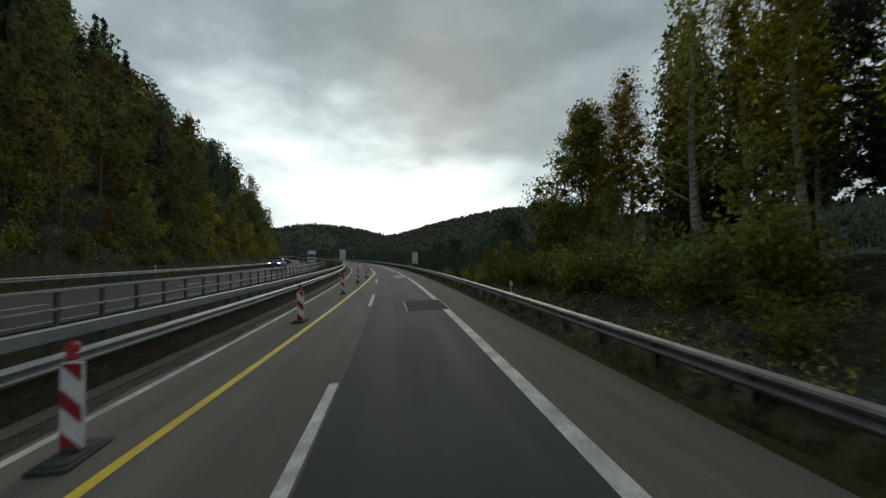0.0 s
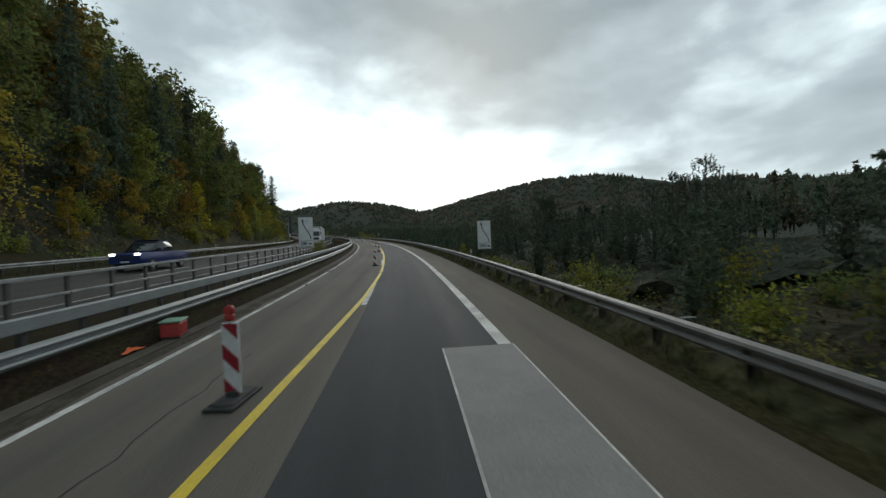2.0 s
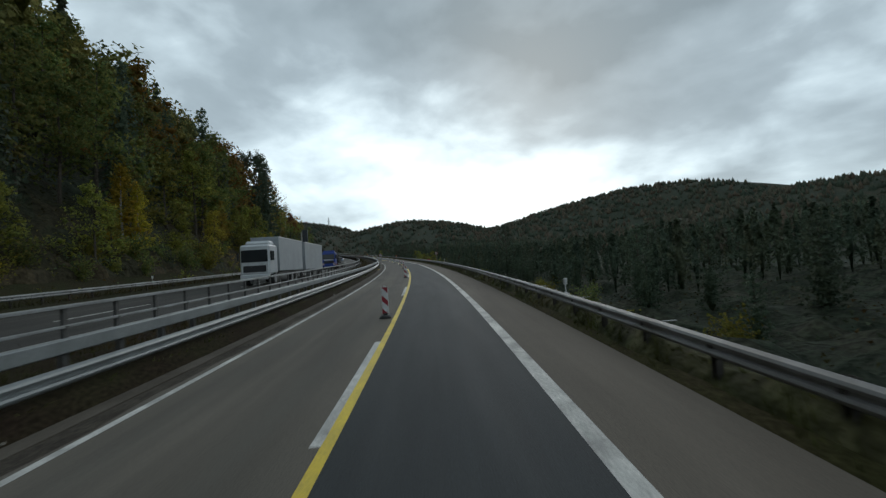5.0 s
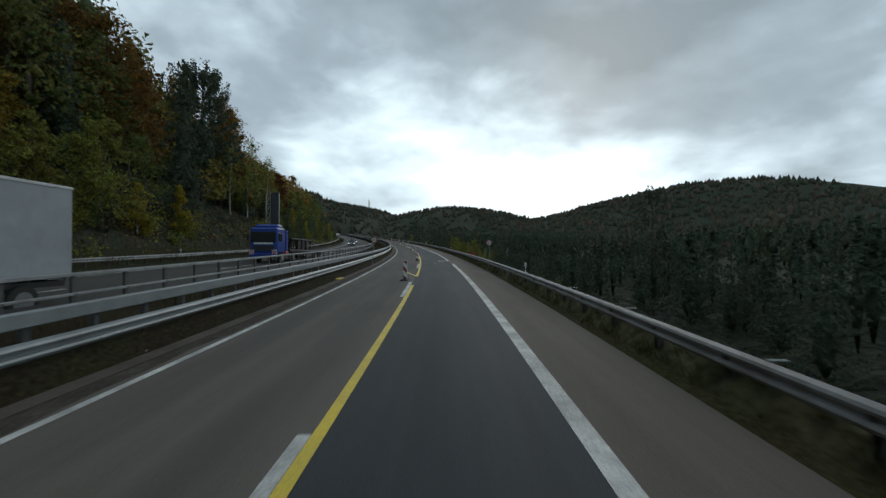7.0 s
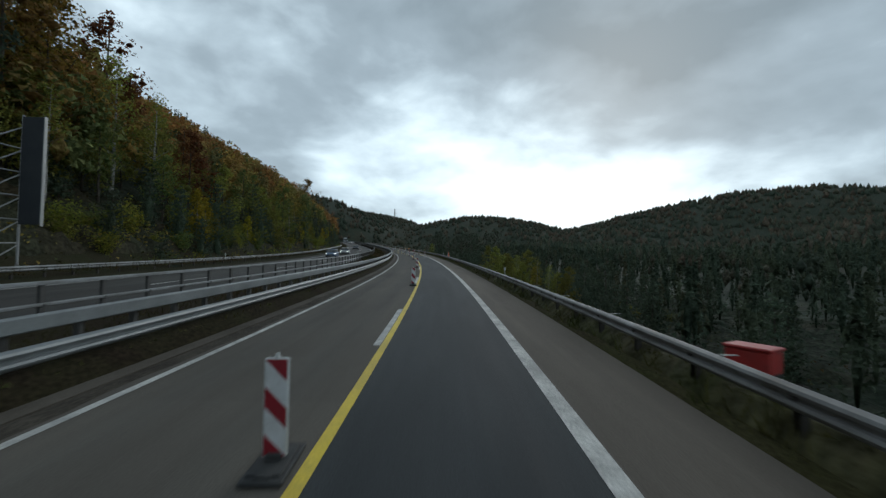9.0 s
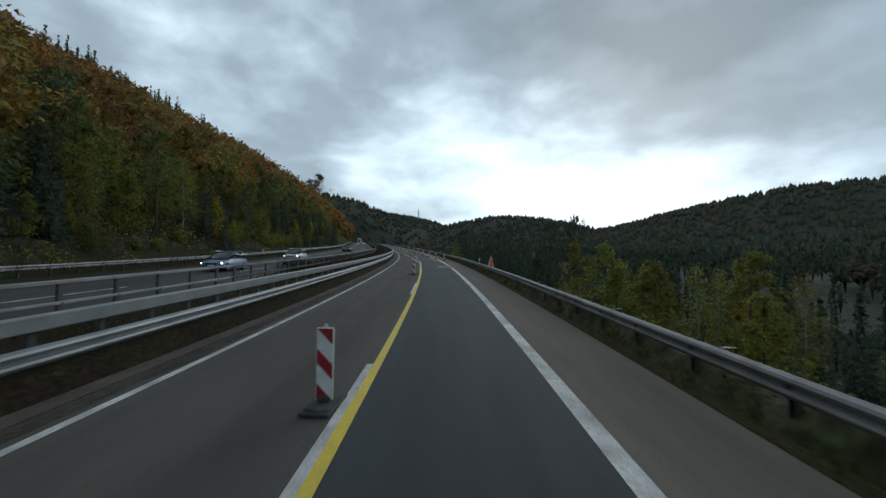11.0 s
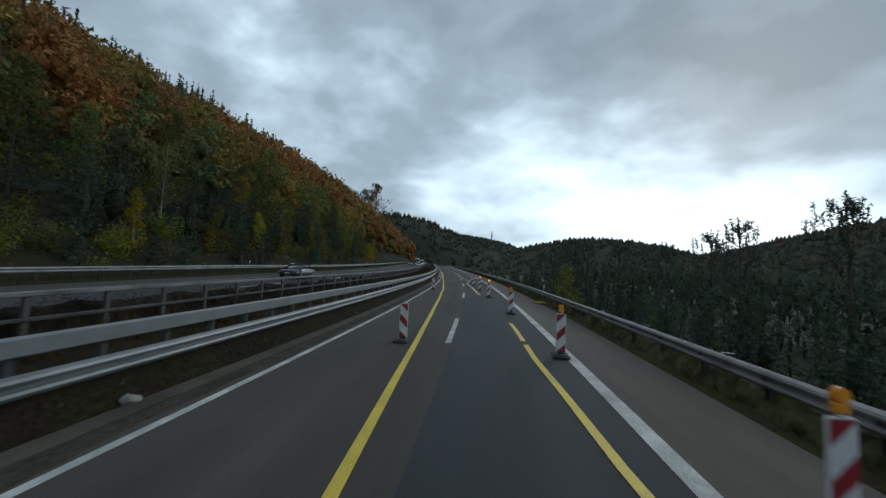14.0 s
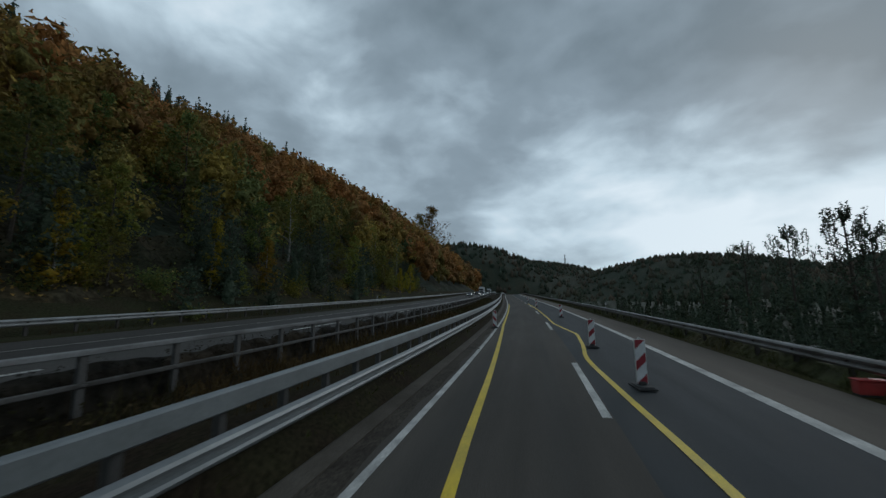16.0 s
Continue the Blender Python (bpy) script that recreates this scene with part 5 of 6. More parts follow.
undergrowth("rail_undergrowth", "dense low green and brown growth under the guard rail", 156, 26000, 10, 470, -2.75, -2.42, DRY_GRASS, 0.48, 0.05, 0.0, 0.75)
RAIL_GROWTH = wood_leaf("rail_growth", [(0.0, (0.055, 0.062, 0.028)), (0.5, (0.078, 0.076, 0.036)), (1.0, (0.095, 0.080, 0.044))], 1.5)
brambles("rail_undergrowth", "low tangled grass and weeds round the rail posts", 10, 470, -3.5, -2.06, 0.24, 0.55, RAIL_GROWTH, ground=-0.02, seed=9.0, even=0.55)
grass("verge_grass", "dark rough grass behind the far rail", 153, 26000, 10, 470, 23.0, 27.2, MIX_DARK, 0.75, 0.75)
grass("reservation_grass", "sparse grass on the bank under the barrier", 151, 16000, 10, 470, 7.75, 9.0, DRY_GRASS, 0.16, 0.28)
grass("reservation_weeds", "brown withered weeds in the central reservation", 143, 20000, 120, 470, 9.6, 12.3, MIX_DARK, 0.55, 0.12)
grass("reservation_weeds", "tall dark withered weeds along the barrier", 144, 22000, 285, 470, 10.8, 12.5, MIX_DARK, 0.95, 0.12)


# ---- roadworks things ----
RED_FILM = material("red_reflective_film", (0.27, 0.011, 0.022), 0.45, second=(0.19, 0.013, 0.020), scale=4, amount=0.6, fine=0.06, bump_scale=40)
WHITE_FILM = material("white_reflective_film", (0.64, 0.65, 0.66), 0.45, second=(0.44, 0.44, 0.43), scale=5, amount=0.6, fine=0.05, bump_scale=40)
WHITE_PLASTIC = material("white_plastic", (0.62, 0.62, 0.60), 0.55, second=(0.42, 0.41, 0.38), scale=5, amount=0.7, fine=0.05, bump_scale=40)
RUBBER = material("black_rubber", (0.030, 0.030, 0.030), 0.85, second=(0.06, 0.058, 0.054), scale=3, amount=0.8, fine=0.2, bump=0.4, bump_scale=60)
RED_PLASTIC = material("red_plastic", (0.42, 0.035, 0.03), 0.5, second=(0.30, 0.04, 0.035), scale=4, amount=0.7, fine=0.08, bump_scale=30)
GREEN_PLASTIC = material("green_plastic", (0.16, 0.30, 0.22), 0.6, second=(0.12, 0.22, 0.16), scale=4, amount=0.6)
BLACK_PAINT = material("black_lettering", (0.012, 0.012, 0.013), 0.5, second=(0.02, 0.02, 0.02), scale=8, amount=0.5)
SIGN_BACK = material("sign_aluminium", (0.42, 0.42, 0.41), 0.5, 0.5, second=(0.34, 0.34, 0.33), scale=3, amount=0.6)
ORANGE_CLOTH = material("orange_cloth", (0.75, 0.14, 0.035), 0.8, second=(0.62, 0.10, 0.03), scale=3, amount=0.6, fine=0.1, bump=0.3, bump_scale=12)
WHITE_CLOTH = material("white_cloth", (0.66, 0.66, 0.65), 0.8, second=(0.5, 0.5, 0.48), scale=3, amount=0.6, fine=0.1, bump=0.3, bump_scale=12)
YELLOW_CLOTH = material("yellow_tape_heap", (0.62, 0.47, 0.05), 0.7, second=(0.36, 0.27, 0.05), scale=3, amount=0.8, fine=0.2, bump=0.4, bump_scale=20)
STONE = material("pale_stone", (0.34, 0.31, 0.27), 0.9, second=(0.2, 0.18, 0.15), scale=6, amount=0.8, fine=0.2, bump=0.5, bump_scale=20)
AMBER = material("amber_lens", (0.75, 0.30, 0.02), 0.35)


def glowing(name, colour, strength):
    m = material(name, colour, 0.3)
    b = m.node_tree.nodes["Principled BSDF"]
    b.inputs["Emission Color"].default_value = (*colour, 1)
    b.inputs["Emission Strength"].default_value = strength
    return m


AMBER_LIT = glowing("lit_amber_lens", (1.0, 0.36, 0.02), 1.6)
HEADLIGHT = glowing("lit_headlamp", (1.0, 0.97, 0.9), 4.0)


def slab(outline, depth, y):
    """A flat outline in x and z, given depth along y."""
    bm = bmesh.new()
    f = bm.faces.new([bm.verts.new((x, y, z)) for x, z in outline])
    r = bmesh.ops.extrude_face_region(bm, geom=[f])
    bmesh.ops.translate(bm, vec=(0, depth, 0), verts=[v for v in r["geom"] if isinstance(v, bmesh.types.BMVert)])
    bmesh.ops.recalc_face_normals(bm, faces=bm.faces)
    return bm


def clip_band(a, b, slope, w, z0, z1):
    """The part of an oblique band that lies on a board of half width w."""
    pts = [(-w, a - slope * w), (w, a + slope * w), (w, b + slope * w), (-w, b - slope * w)]
    poly = pts
    for lim, keep in ((z0, lambda z: z >= z0 - 1e-9), (z1, lambda z: z <= z1 + 1e-9)):
        res = []
        for i in range(len(poly)):
            p, q = poly[i], poly[(i + 1) % len(poly)]
            if keep(p[1]):
                res.append(p)
            if keep(p[1]) != keep(q[1]):
                t = (lim - p[1]) / (q[1] - p[1])
                res.append((p[0] + t * (q[0] - p[0]), lim))
        poly = res
        if not poly:
            return []
    return poly


def beacon(lean, lamp, label):
    """A striped guide beacon on a rubber foot."""
    thing = tagged(empty("guide_beacon"), label, "traffic beacon", "beacons of the roadworks")
    bm = bmesh.new()
    box(bm, (0.42, 0.88, 0.05), (0, 0, 0.025), 0.012)
    box(bm, (0.34, 0.70, 0.03), (0, 0, 0.06), 0.012)
    box(bm, (0.16, 0.16, 0.08), (0, 0, 0.11), 0.015)
    foot = part("foot", bm, RUBBER, thing, "black recycled rubber foot plate")
    for y in (-0.36, 0.36):
        bm = bmesh.new()
        box(bm, (0.16, 0.05, 0.03), (0, y, 0.06), 0.008)
        part("grip", bm, RUBBER, foot)
    z0, z1, w = 0.11, 1.11, 0.112
    bm = bmesh.new()
    box(bm, (0.255, 0.05, z1 - z0 + 0.03), (0, 0, (z0 + z1) / 2), 0.018)
    panel = part("panel", bm, WHITE_PLASTIC, thing, "white plastic beacon board")
    bm = slab([(-w, z0), (w, z0), (w, z1), (-w, z1)], -0.004, -0.0255)
    part("white_film", bm, WHITE_FILM, panel)
    for k in range(3):
        a = z0 - 0.095 + k * 0.49
        poly = clip_band(a, a + 0.21, lean * 1.0, w, z0, z1)
        if poly:
            part("red_stripe", slab(poly, -0.004, -0.0295), RED_FILM, panel)
    bm = bmesh.new()
    rod(bm, (0, 0, z1), (0, 0, z1 + 0.06), 0.02)
    box(bm, (0.06, 0.04, 0.02), (0, 0, z1 + 0.02), 0.004)
    part("lamp_socket", bm, WHITE_PLASTIC, thing)
    if lamp:
        bm = bmesh.new()
        box(bm, (0.13, 0.09, 0.10), (0, 0, z1 + 0.09), 0.02)
        part("lamp_case", bm, RED_PLASTIC if lamp == "red" else AMBER, thing)
        bm = bmesh.new()
        rod(bm, (0, -0.05, z1 + 0.19), (0, 0.05, z1 + 0.19), 0.075, 0.075, 18)
        bmesh.ops.bevel(bm, geom=bm.edges[:], offset=0.02, segments=2, affect="EDGES")
        part("lamp_lens", bm, {"red": RED_PLASTIC, "amber": AMBER, "lit": AMBER_LIT}[lamp], thing, "round warning lamp lens")
    return thing


BEACONS = {
    ("left", "red"): beacon(-1, "red", "striped red and white guide beacon with red lamp on top"),
    ("left", ""): beacon(-1, "", "red and white striped guide beacon on a black rubber foot"),
    ("right", "amber"): beacon(1, "amber", "red and white striped guide beacon with unlit lamp"),
    ("right", "lit"): beacon(1, "lit", "red and white striped guide beacon with lit amber lamp"),
    ("right", ""): beacon(1, "", "red and white striped guide beacon on a black rubber foot"),
}
_first = set()
for s, d, side, lamp, turn in [(33.3, 6.02, "left", "red", 4), (43.6, 5.62, "left", "red", -3), (55.0, 5.3, "left", "red", 5), (66.4, 5.0, "left", "red", 2), (76.0, 4.42, "left", "red", -6),
                               (101.0, 3.8, "left", "", 8), (125.4, 3.66, "left", "", -4), (148.0, 3.56, "left", "", 3), (173.0, 3.58, "left", "", 5), (198.7, 3.7, "left", "", -9), (222.2, 3.5, "left", "", 4),
                               (244.0, 3.4, "left", "", 7), (267.5, 3.62, "left", "", -3), (295.0, 3.76, "left", "", -30), (317.7, 3.96, "left", "", 5), (335.6, 4.68, "left", "", -2), (362.6, 6.27, "left", "", 6), (391.0, 6.85, "left", "", 0),
                               (327.1, -0.64, "right", "amber", 3), (334.6, 0.24, "right", "amber", -5), (344.4, 0.75, "right", "amber", 2), (355.2, 1.39, "right", "lit", 3), (364.4, 1.77, "right", "lit", -4), (374.2, 2.11, "right", "", 3), (381.5, 2.21, "right", "", 0),
                               (401.5, 1.7, "right", "", 0), (425.0, 2.6, "right", "", 4), (450.0, 2.6, "right", "", 0)]:
    ob = BEACONS[(side, lamp)]
    m = on_road(s, d, 0.0, turn)
    if (side, lamp) in _first:
        copy_thing(ob, m)
    else:
        _first.add((side, lamp))
        ob.matrix_world = m


def lettering(name, text, size, mat, parent, x, y, z, squeeze=1.0):
    """Raised black characters on a sign, facing the traffic."""
    cu = bpy.data.curves.new(name, "FONT")
    cu.body, cu.size, cu.align_x, cu.align_y, cu.extrude = text, size, "CENTER", "CENTER", 0.003
    tmp = bpy.data.objects.new("tmp", cu)
    me = bpy.data.meshes.new_from_object(tmp)
    bpy.data.objects.remove(tmp)
    # bold strokes: four passes, each a hair's breadth aside and proud of the last
    bm = bmesh.new()
    for k, (dx, dz) in enumerate(((-1, 0), (1, 0), (0, 1), (0, -1))):
        first = len(bm.verts)
        bm.from_mesh(me)
        bm.verts.ensure_lookup_table()
        shift = Matrix.Translation((x + dx * size * 0.018, y - 0.0006 * k, z + dz * size * 0.015)) @ Matrix.Rotation(math.pi / 2, 4, "X") @ Matrix.Diagonal((squeeze, 1, 1, 1))
        bmesh.ops.transform(bm, matrix=shift, verts=bm.verts[first:])
    for face in bm.faces:
        face.material_index = 0
    return part(name, bm, mat, parent)


def shift_sign(label, post_x):
    """White board with a bending arrow and a distance plate; its origin is the board's foot."""
    sign = tagged(empty("lane_shift_sign"), label, "road sign", "lane shift signs")
    w, h = 0.47, 2.0
    bm = bmesh.new()
    box(bm, (2 * w, 0.03, h), (0, 0, h / 2), 0.012)
    board = part("board", bm, SIGN_BACK, sign, "grey aluminium board with folded rim")
    part("white_face", slab([(-w + 0.03, 0.03), (w - 0.03, 0.03), (w - 0.03, h - 0.03), (-w + 0.03, h - 0.03)], -0.004, -0.0155), WHITE_FILM, board)
    bm = bmesh.new()
    box(bm, (2 * w - 0.08, 0.004, 0.022), (0, -0.0215, 0.44))
    box(bm, (2 * w - 0.08, 0.004, 0.02), (0, -0.0215, 0.05))
    part("divider", bm, BLACK_PAINT, board)
    bm = bmesh.new()
    pts = []
    for i in range(25):
        t = i / 24
        e = 3 * t * t - 2 * t ** 3
        pts.append((0.30 - 0.48 * e, 0.56 + 1.16 * t))
    for i, (x, z) in enumerate(pts[:-1]):
        x2, z2 = pts[i + 1]
        n = Vector((z2 - z, 0, -(x2 - x))).normalized() * 0.03
        q = [bm.verts.new((x + n.x, -0.0215, z + n.z)), bm.verts.new((x - n.x, -0.0215, z - n.z)), bm.verts.new((x2 - n.x, -0.0215, z2 - n.z)), bm.verts.new((x2 + n.x, -0.0215, z2 + n.z))]
        bm.faces.new(q)
    bm.faces.new([bm.verts.new(p) for p in ((-0.27, -0.0215, 1.70), (-0.09, -0.0215, 1.70), (-0.18, -0.0215, 1.90))])
    bmesh.ops.remove_doubles(bm, verts=bm.verts, dist=0.001)
    r = bmesh.ops.extrude_face_region(bm, geom=bm.faces[:])
    bmesh.ops.translate(bm, vec=(0, -0.003, 0), verts=[v for v in r["geom"] if isinstance(v, bmesh.types.BMVert)])
    part("arrow", bm, BLACK_PAINT, board)
    lettering("distance_text", "200 m", 0.34, BLACK_PAINT, board, 0, -0.0225, 0.245, 0.88)
    bm = bmesh.new()
    rod(bm, (post_x, 0.06, -1.9), (post_x, 0.06, h - 0.1), 0.038)
    part("post", bm, OLD_SHADED_ZINC, sign)
    for z in (0.3, 1.7):
        bm = bmesh.new()
        box(bm, (0.9, 0.03, 0.05), (0, 0.03, z), 0.006)
        part("rear_rail", bm, OLD_SHADED_ZINC, sign)
    return sign


left_sign = shift_sign("white lane shift sign with black arrow and distance above the barrier", -0.44)
left_sign.matrix_world = on_road(98.2, 8.12, 1.67, 4)
right_sign = shift_sign("white lane shift sign with black arrow behind the guard rail", 0.08)
right_sign.matrix_world = on_road(98.2, -3.95, 0.95, -6)


def limit_sign(label):
    sign = tagged(empty("speed_limit_sign"), label, "road sign", "speed limit signs")
    def disc(r, y0, y1, n=40):
        bm = bmesh.new()
        rod(bm, (0, y0, 0), (0, y1, 0), r, r, n)
        return bm
    plate = part("plate", disc(0.30, 0.012, -0.004), SIGN_BACK, sign, "grey aluminium back plate")
    part("red_ring", disc(0.292, -0.004, -0.010), RED_FILM, plate)
    part("white_face", disc(0.214, -0.010, -0.016), WHITE_FILM, plate)
    lettering("number_text", "60", 0.375, BLACK_PAINT, plate, 0, -0.0195, 0, 0.70)
    bm = bmesh.new()
    rod(bm, (0, 0.04, -2.5), (0, 0.04, 0.34), 0.028)
    part("post", bm, ZINC, sign)
    for z in (-0.18, 0.18):
        bm = bmesh.new()
        box(bm, (0.12, 0.05, 0.03), (0, 0.03, z), 0.006)
        part("clamp", bm, ZINC, sign)
    return sign


limit_sign("round speed limit sign on a post in the reservation").matrix_world = on_road(214.6, 7.55, 2.37, 6) @ pose(0, 0, 0, 0, 4, 0)
limit_sign("round speed limit sign on a leaning post beyond the guard rail").matrix_world = on_road(214.6, -3.53, 2.08, -4) @ pose(0, 0, 0, 0, -4, 0)


def delineator(label):
    """White marker: a flat rounded head on a thin stem with a foot, clamped on a guard rail."""
    post = tagged(empty("marker_post"), label, "marker post", "marker posts")
    bm = bmesh.new()
    box(bm, (0.12, 0.07, 0.21), (0, 0, 0.40), 0.02)
    head = part("head", bm, WHITE_PLASTIC, post)
    bm = bmesh.new()
    box(bm, (0.05, 0.012, 0.13), (0, -0.037, 0.41), 0.004)
    part("reflector", bm, WHITE_FILM, head)
    bm = bmesh.new()
    rod(bm, (0, 0, 0.03), (0, 0, 0.31), 0.022, 0.017, 8)
    part("stem", bm, WHITE_PLASTIC, post)
    bm = bmesh.new()
    rod(bm, (0, 0, -0.01), (0, 0, 0.06), 0.075, 0.03, 10)
    box(bm, (0.24, 0.09, 0.025), (0, 0, -0.012), 0.008)
    part("bracket", bm, WHITE_PLASTIC, post)
    return post


marker = delineator("white plastic marker post with flat head on the guard rail")
marker.matrix_world = on_road(44.4, -2.6, 0.66)
copy_thing(marker, on_road(97.3, -2.78, 0.5))
for s in (146.0, 195.6, 245.0, 303.0, 354.2, 404.0, 454.0):
    copy_thing(marker, on_road(s, -2.6, 0.66))
for s in (70.0, 125.0, 167.0, 211.0, 262.0, 316.0, 361.0, 416.0, 470.0):
    copy_thing(marker, on_road(s, 23.6, opp(22.6)(s) + 0.7, 180))


# clips on top of the valley rail
def rail_clip():
    bm = bmesh.new()
    box(bm, (0.26, 0.05, 0.012), (0, 0, 0.006), 0.003)
    box(bm, (0.02, 0.05, 0.05), (-0.09, 0, -0.02), 0.003)
    return tagged(part("rail_bracket", bm, ZINC), "small flat steel bracket on the guard rail's top edge", "bracket", "rail brackets")


clip = rail_clip()
clip.matrix_world = on_road(60, -2.5, 0.755)
for k in range(1, 95):
    copy_thing(clip, on_road(60 + 4.0 * k, -2.5, 0.755))


# ---- litter and stores beside the road ----
def crate(label, lid):
    thing = tagged(empty("storage_crate"), label, "crate")
    bm = bmesh.new()
    box(bm, (0.42, 0.62, 0.34), (0, 0, 0.20), 0.025)
    body = part("body", bm, RED_PLASTIC, thing)
    for y in (-0.2, 0, 0.2):
        bm = bmesh.new()
        box(bm, (0.03, 0.05, 0.26), (0.212, y, 0.2), 0.006)
        part("rib", bm, RED_PLASTIC, body)
    bm = bmesh.new()
    box(bm, (0.46, 0.66, 0.05), (0, 0, 0.395), 0.015)
    part("lid", bm, lid, thing)
    bm = bmesh.new()
    box(bm, (0.4, 0.6, 0.05), (0, 0, 0.015), 0.01)
    part("skid", bm, RUBBER, thing)
    return thing


crate("red battery crate with green lid on the gutter", GREEN_PLASTIC).matrix_world = on_road(80.4, 7.55, 0.05, 12) @ Matrix.Scale(1.0, 4)
crate("red plastic crate standing under the guard rail", RED_PLASTIC).matrix_world = on_road(373.9, -2.2, 0.02, 80) @ Matrix.Scale(0.8, 4)
crate("red plastic crate beyond the guard rail", RED_PLASTIC).matrix_world = on_road(224.2, -3.0, 0.45, 30)


def rumpled(name, label, category, mat, seed, rx, ry, high, n=18):
    """A crumpled heap of cloth or tape."""
    rng = np.random.default_rng(seed)
    v, f = [], []
    for j in range(n):
        for i in range(n):
            x, y = (i / (n - 1) * 2 - 1), (j / (n - 1) * 2 - 1)
            r = min(1.0, math.hypot(x, y))
            z = high * (1 - r * r) * (0.55 + 0.45 * math.sin(x * 9 + seed) * math.cos(y * 7 + x * 4)) + rng.uniform(0, high * 0.18)
            q = 1 + 0.2 * math.sin(4 * math.atan2(y, x) + seed)
            v.append((x * rx * q, y * ry * q, max(0.004, z * (r < 1.0) + 0.004)))
    for j in range(n - 1):
        for i in range(n - 1):
            a = j * n + i
            f.append((a, a + 1, a + n + 1, a + n))
    ob = new(name, mesh_of(name, v, f, mat, True))
    sol = ob.modifiers.new("thickness", "SOLIDIFY")
    sol.thickness = 0.004
    return tagged(ob, label, category)


def tangle(name, label, mat, seed, count, rx, ry, high):
    """Loops of peeled tape lying over one another."""
    rng = np.random.default_rng(seed)
    v, f = [], []
    for _ in range(count):
        c, a, bend = rng.uniform(-0.6, 0.6, 2), rng.uniform(0, 6.28), rng.normal() * 0.5
        p = np.array([c[0] * rx, c[1] * ry])
        top = rng.uniform(0.3, 1.0) * high
        for k in range(12):
            t = k / 11
            z = 0.006 + top * abs(math.sin(t * math.pi * 1.5 + a)) * (1 - 0.5 * abs(c[1]))
            side = np.array([-math.sin(a), math.cos(a)]) * 0.045
            v += [(*(p - side), z), (*(p + side), z + 0.03 * math.sin(t * 9 + a))]
            if k:
                n = len(v)
                f.append((n - 4, n - 3, n - 1, n - 2))
            a += bend * 0.35 + rng.normal() * 0.15
            p = p + np.array([math.cos(a) * rx, math.sin(a) * ry]) * 0.17
    ob = new(name, mesh_of(name, v, f, mat, True))
    ob.modifiers.new("thickness", "SOLIDIFY").thickness = 0.004
    return tagged(ob, label, "litter")


tangle("tape_heap", "crumpled heap of peeled yellow marking tape on the shoulder", YELLOW_CLOTH, 3, 22, 0.27, 0.42, 0.16).matrix_world = on_road(351.6, -1.95, 0.012)
rumpled("tape_scrap", "scraps of yellow marking tape beside the gutter", "litter", YELLOW_CLOTH, 5, 0.18, 0.7, 0.08).matrix_world = on_road(199.4, 7.62, 0.05)
rumpled("leaf_heap", "orange scraps lying beside the gutter", "litter", ORANGE_CLOTH, 6, 0.15, 0.3, 0.08).matrix_world = on_road(79.2, 7.85, 0.06)
for s, d in ((102.1, 6.7), (98.3, 6.55), (97.9, 6.7)):
    rumpled("rubber_scrap", "small dark rubber scrap lying on the edge line", "litter", RUBBER, int(s), 0.07, 0.16, 0.05, 10).matrix_world = on_road(s, d, 0.006, s * 40)
rnd2 = random.Random(9)
for k in range(34):
    bm = bmesh.new()
    bmesh.ops.create_icosphere(bm, subdivisions=2, radius=rnd2.uniform(0.025, 0.07))
    for v in bm.verts:
        v.co *= rnd2.uniform(0.75, 1.2)
        v.co.z *= 0.7
    s = 30 + k * 11 + rnd2.uniform(-4, 4)
    d = rnd2.choice([7.75, 7.95, 8.4, 6.95, 6.8])
    st = tagged(part("stone", bm, STONE), "small pale stone lying by the gutter", "stone", "loose stones")
    st.matrix_world = on_road(s, d, 0.03 + (0.02 if d > 7.6 else 0.0), rnd2.uniform(0, 360))
for s, d, r in ((341.3, 7.9, 0.16), (329.2, 7.7, 0.15), (120.5, 6.75, 0.11), (90.6, 6.66, 0.07)):
    bm = bmesh.new()
    bmesh.ops.create_icosphere(bm, subdivisions=2, radius=r)
    for v in bm.verts:
        v.co *= rnd2.uniform(0.8, 1.15)
        v.co.z *= 0.6
    st = tagged(part("stone", bm, STONE), "larger pale stone lying by the gutter", "stone", "loose stones")
    st.matrix_world = on_road(s, d, r * 0.4, 20)

# the wrapped, folded warning cone behind the rail
cover_thing = tagged(empty("wrapped_warning_cone"), "tall pyramid wrapped in white and orange cloth behind the rail", "warning cone")
cover_thing.matrix_world = on_road(300.05, -3.3, 0.28, 20)


def cloth_face(k0, k1):
    bm = bmesh.new()
    rows = []
    for j in range(9):
        t = j / 8
        row = []
        for i in range(7):
            a = (k0 + (k1 - k0) * i / 6) * math.pi / 2 + 0.5
            r = 0.29 * (1 - t) ** 0.9 * (1 + 0.07 * math.sin(a * 7 + t * 5)) + 0.015
            row.append(bm.verts.new((r * math.cos(a), r * math.sin(a), 1.22 * t + 0.03 * math.sin(a * 5) * (1 - t))))
        rows.append(row)
    for j in range(8):
        for i in range(6):
            bm.faces.new((rows[j][i], rows[j][i + 1], rows[j + 1][i + 1], rows[j + 1][i]))
    return bm


for k in range(4):
    part("cloth_panel", cloth_face(k, k + 1), (ORANGE_CLOTH, WHITE_CLOTH)[k % 2], cover_thing, ("orange cloth panel", "white cloth panel")[k % 2])
bm = bmesh.new()
rod(bm, (0, 0, -0.7), (0, 0, 1.2), 0.03)
part("pole", bm, ZINC, cover_thing)

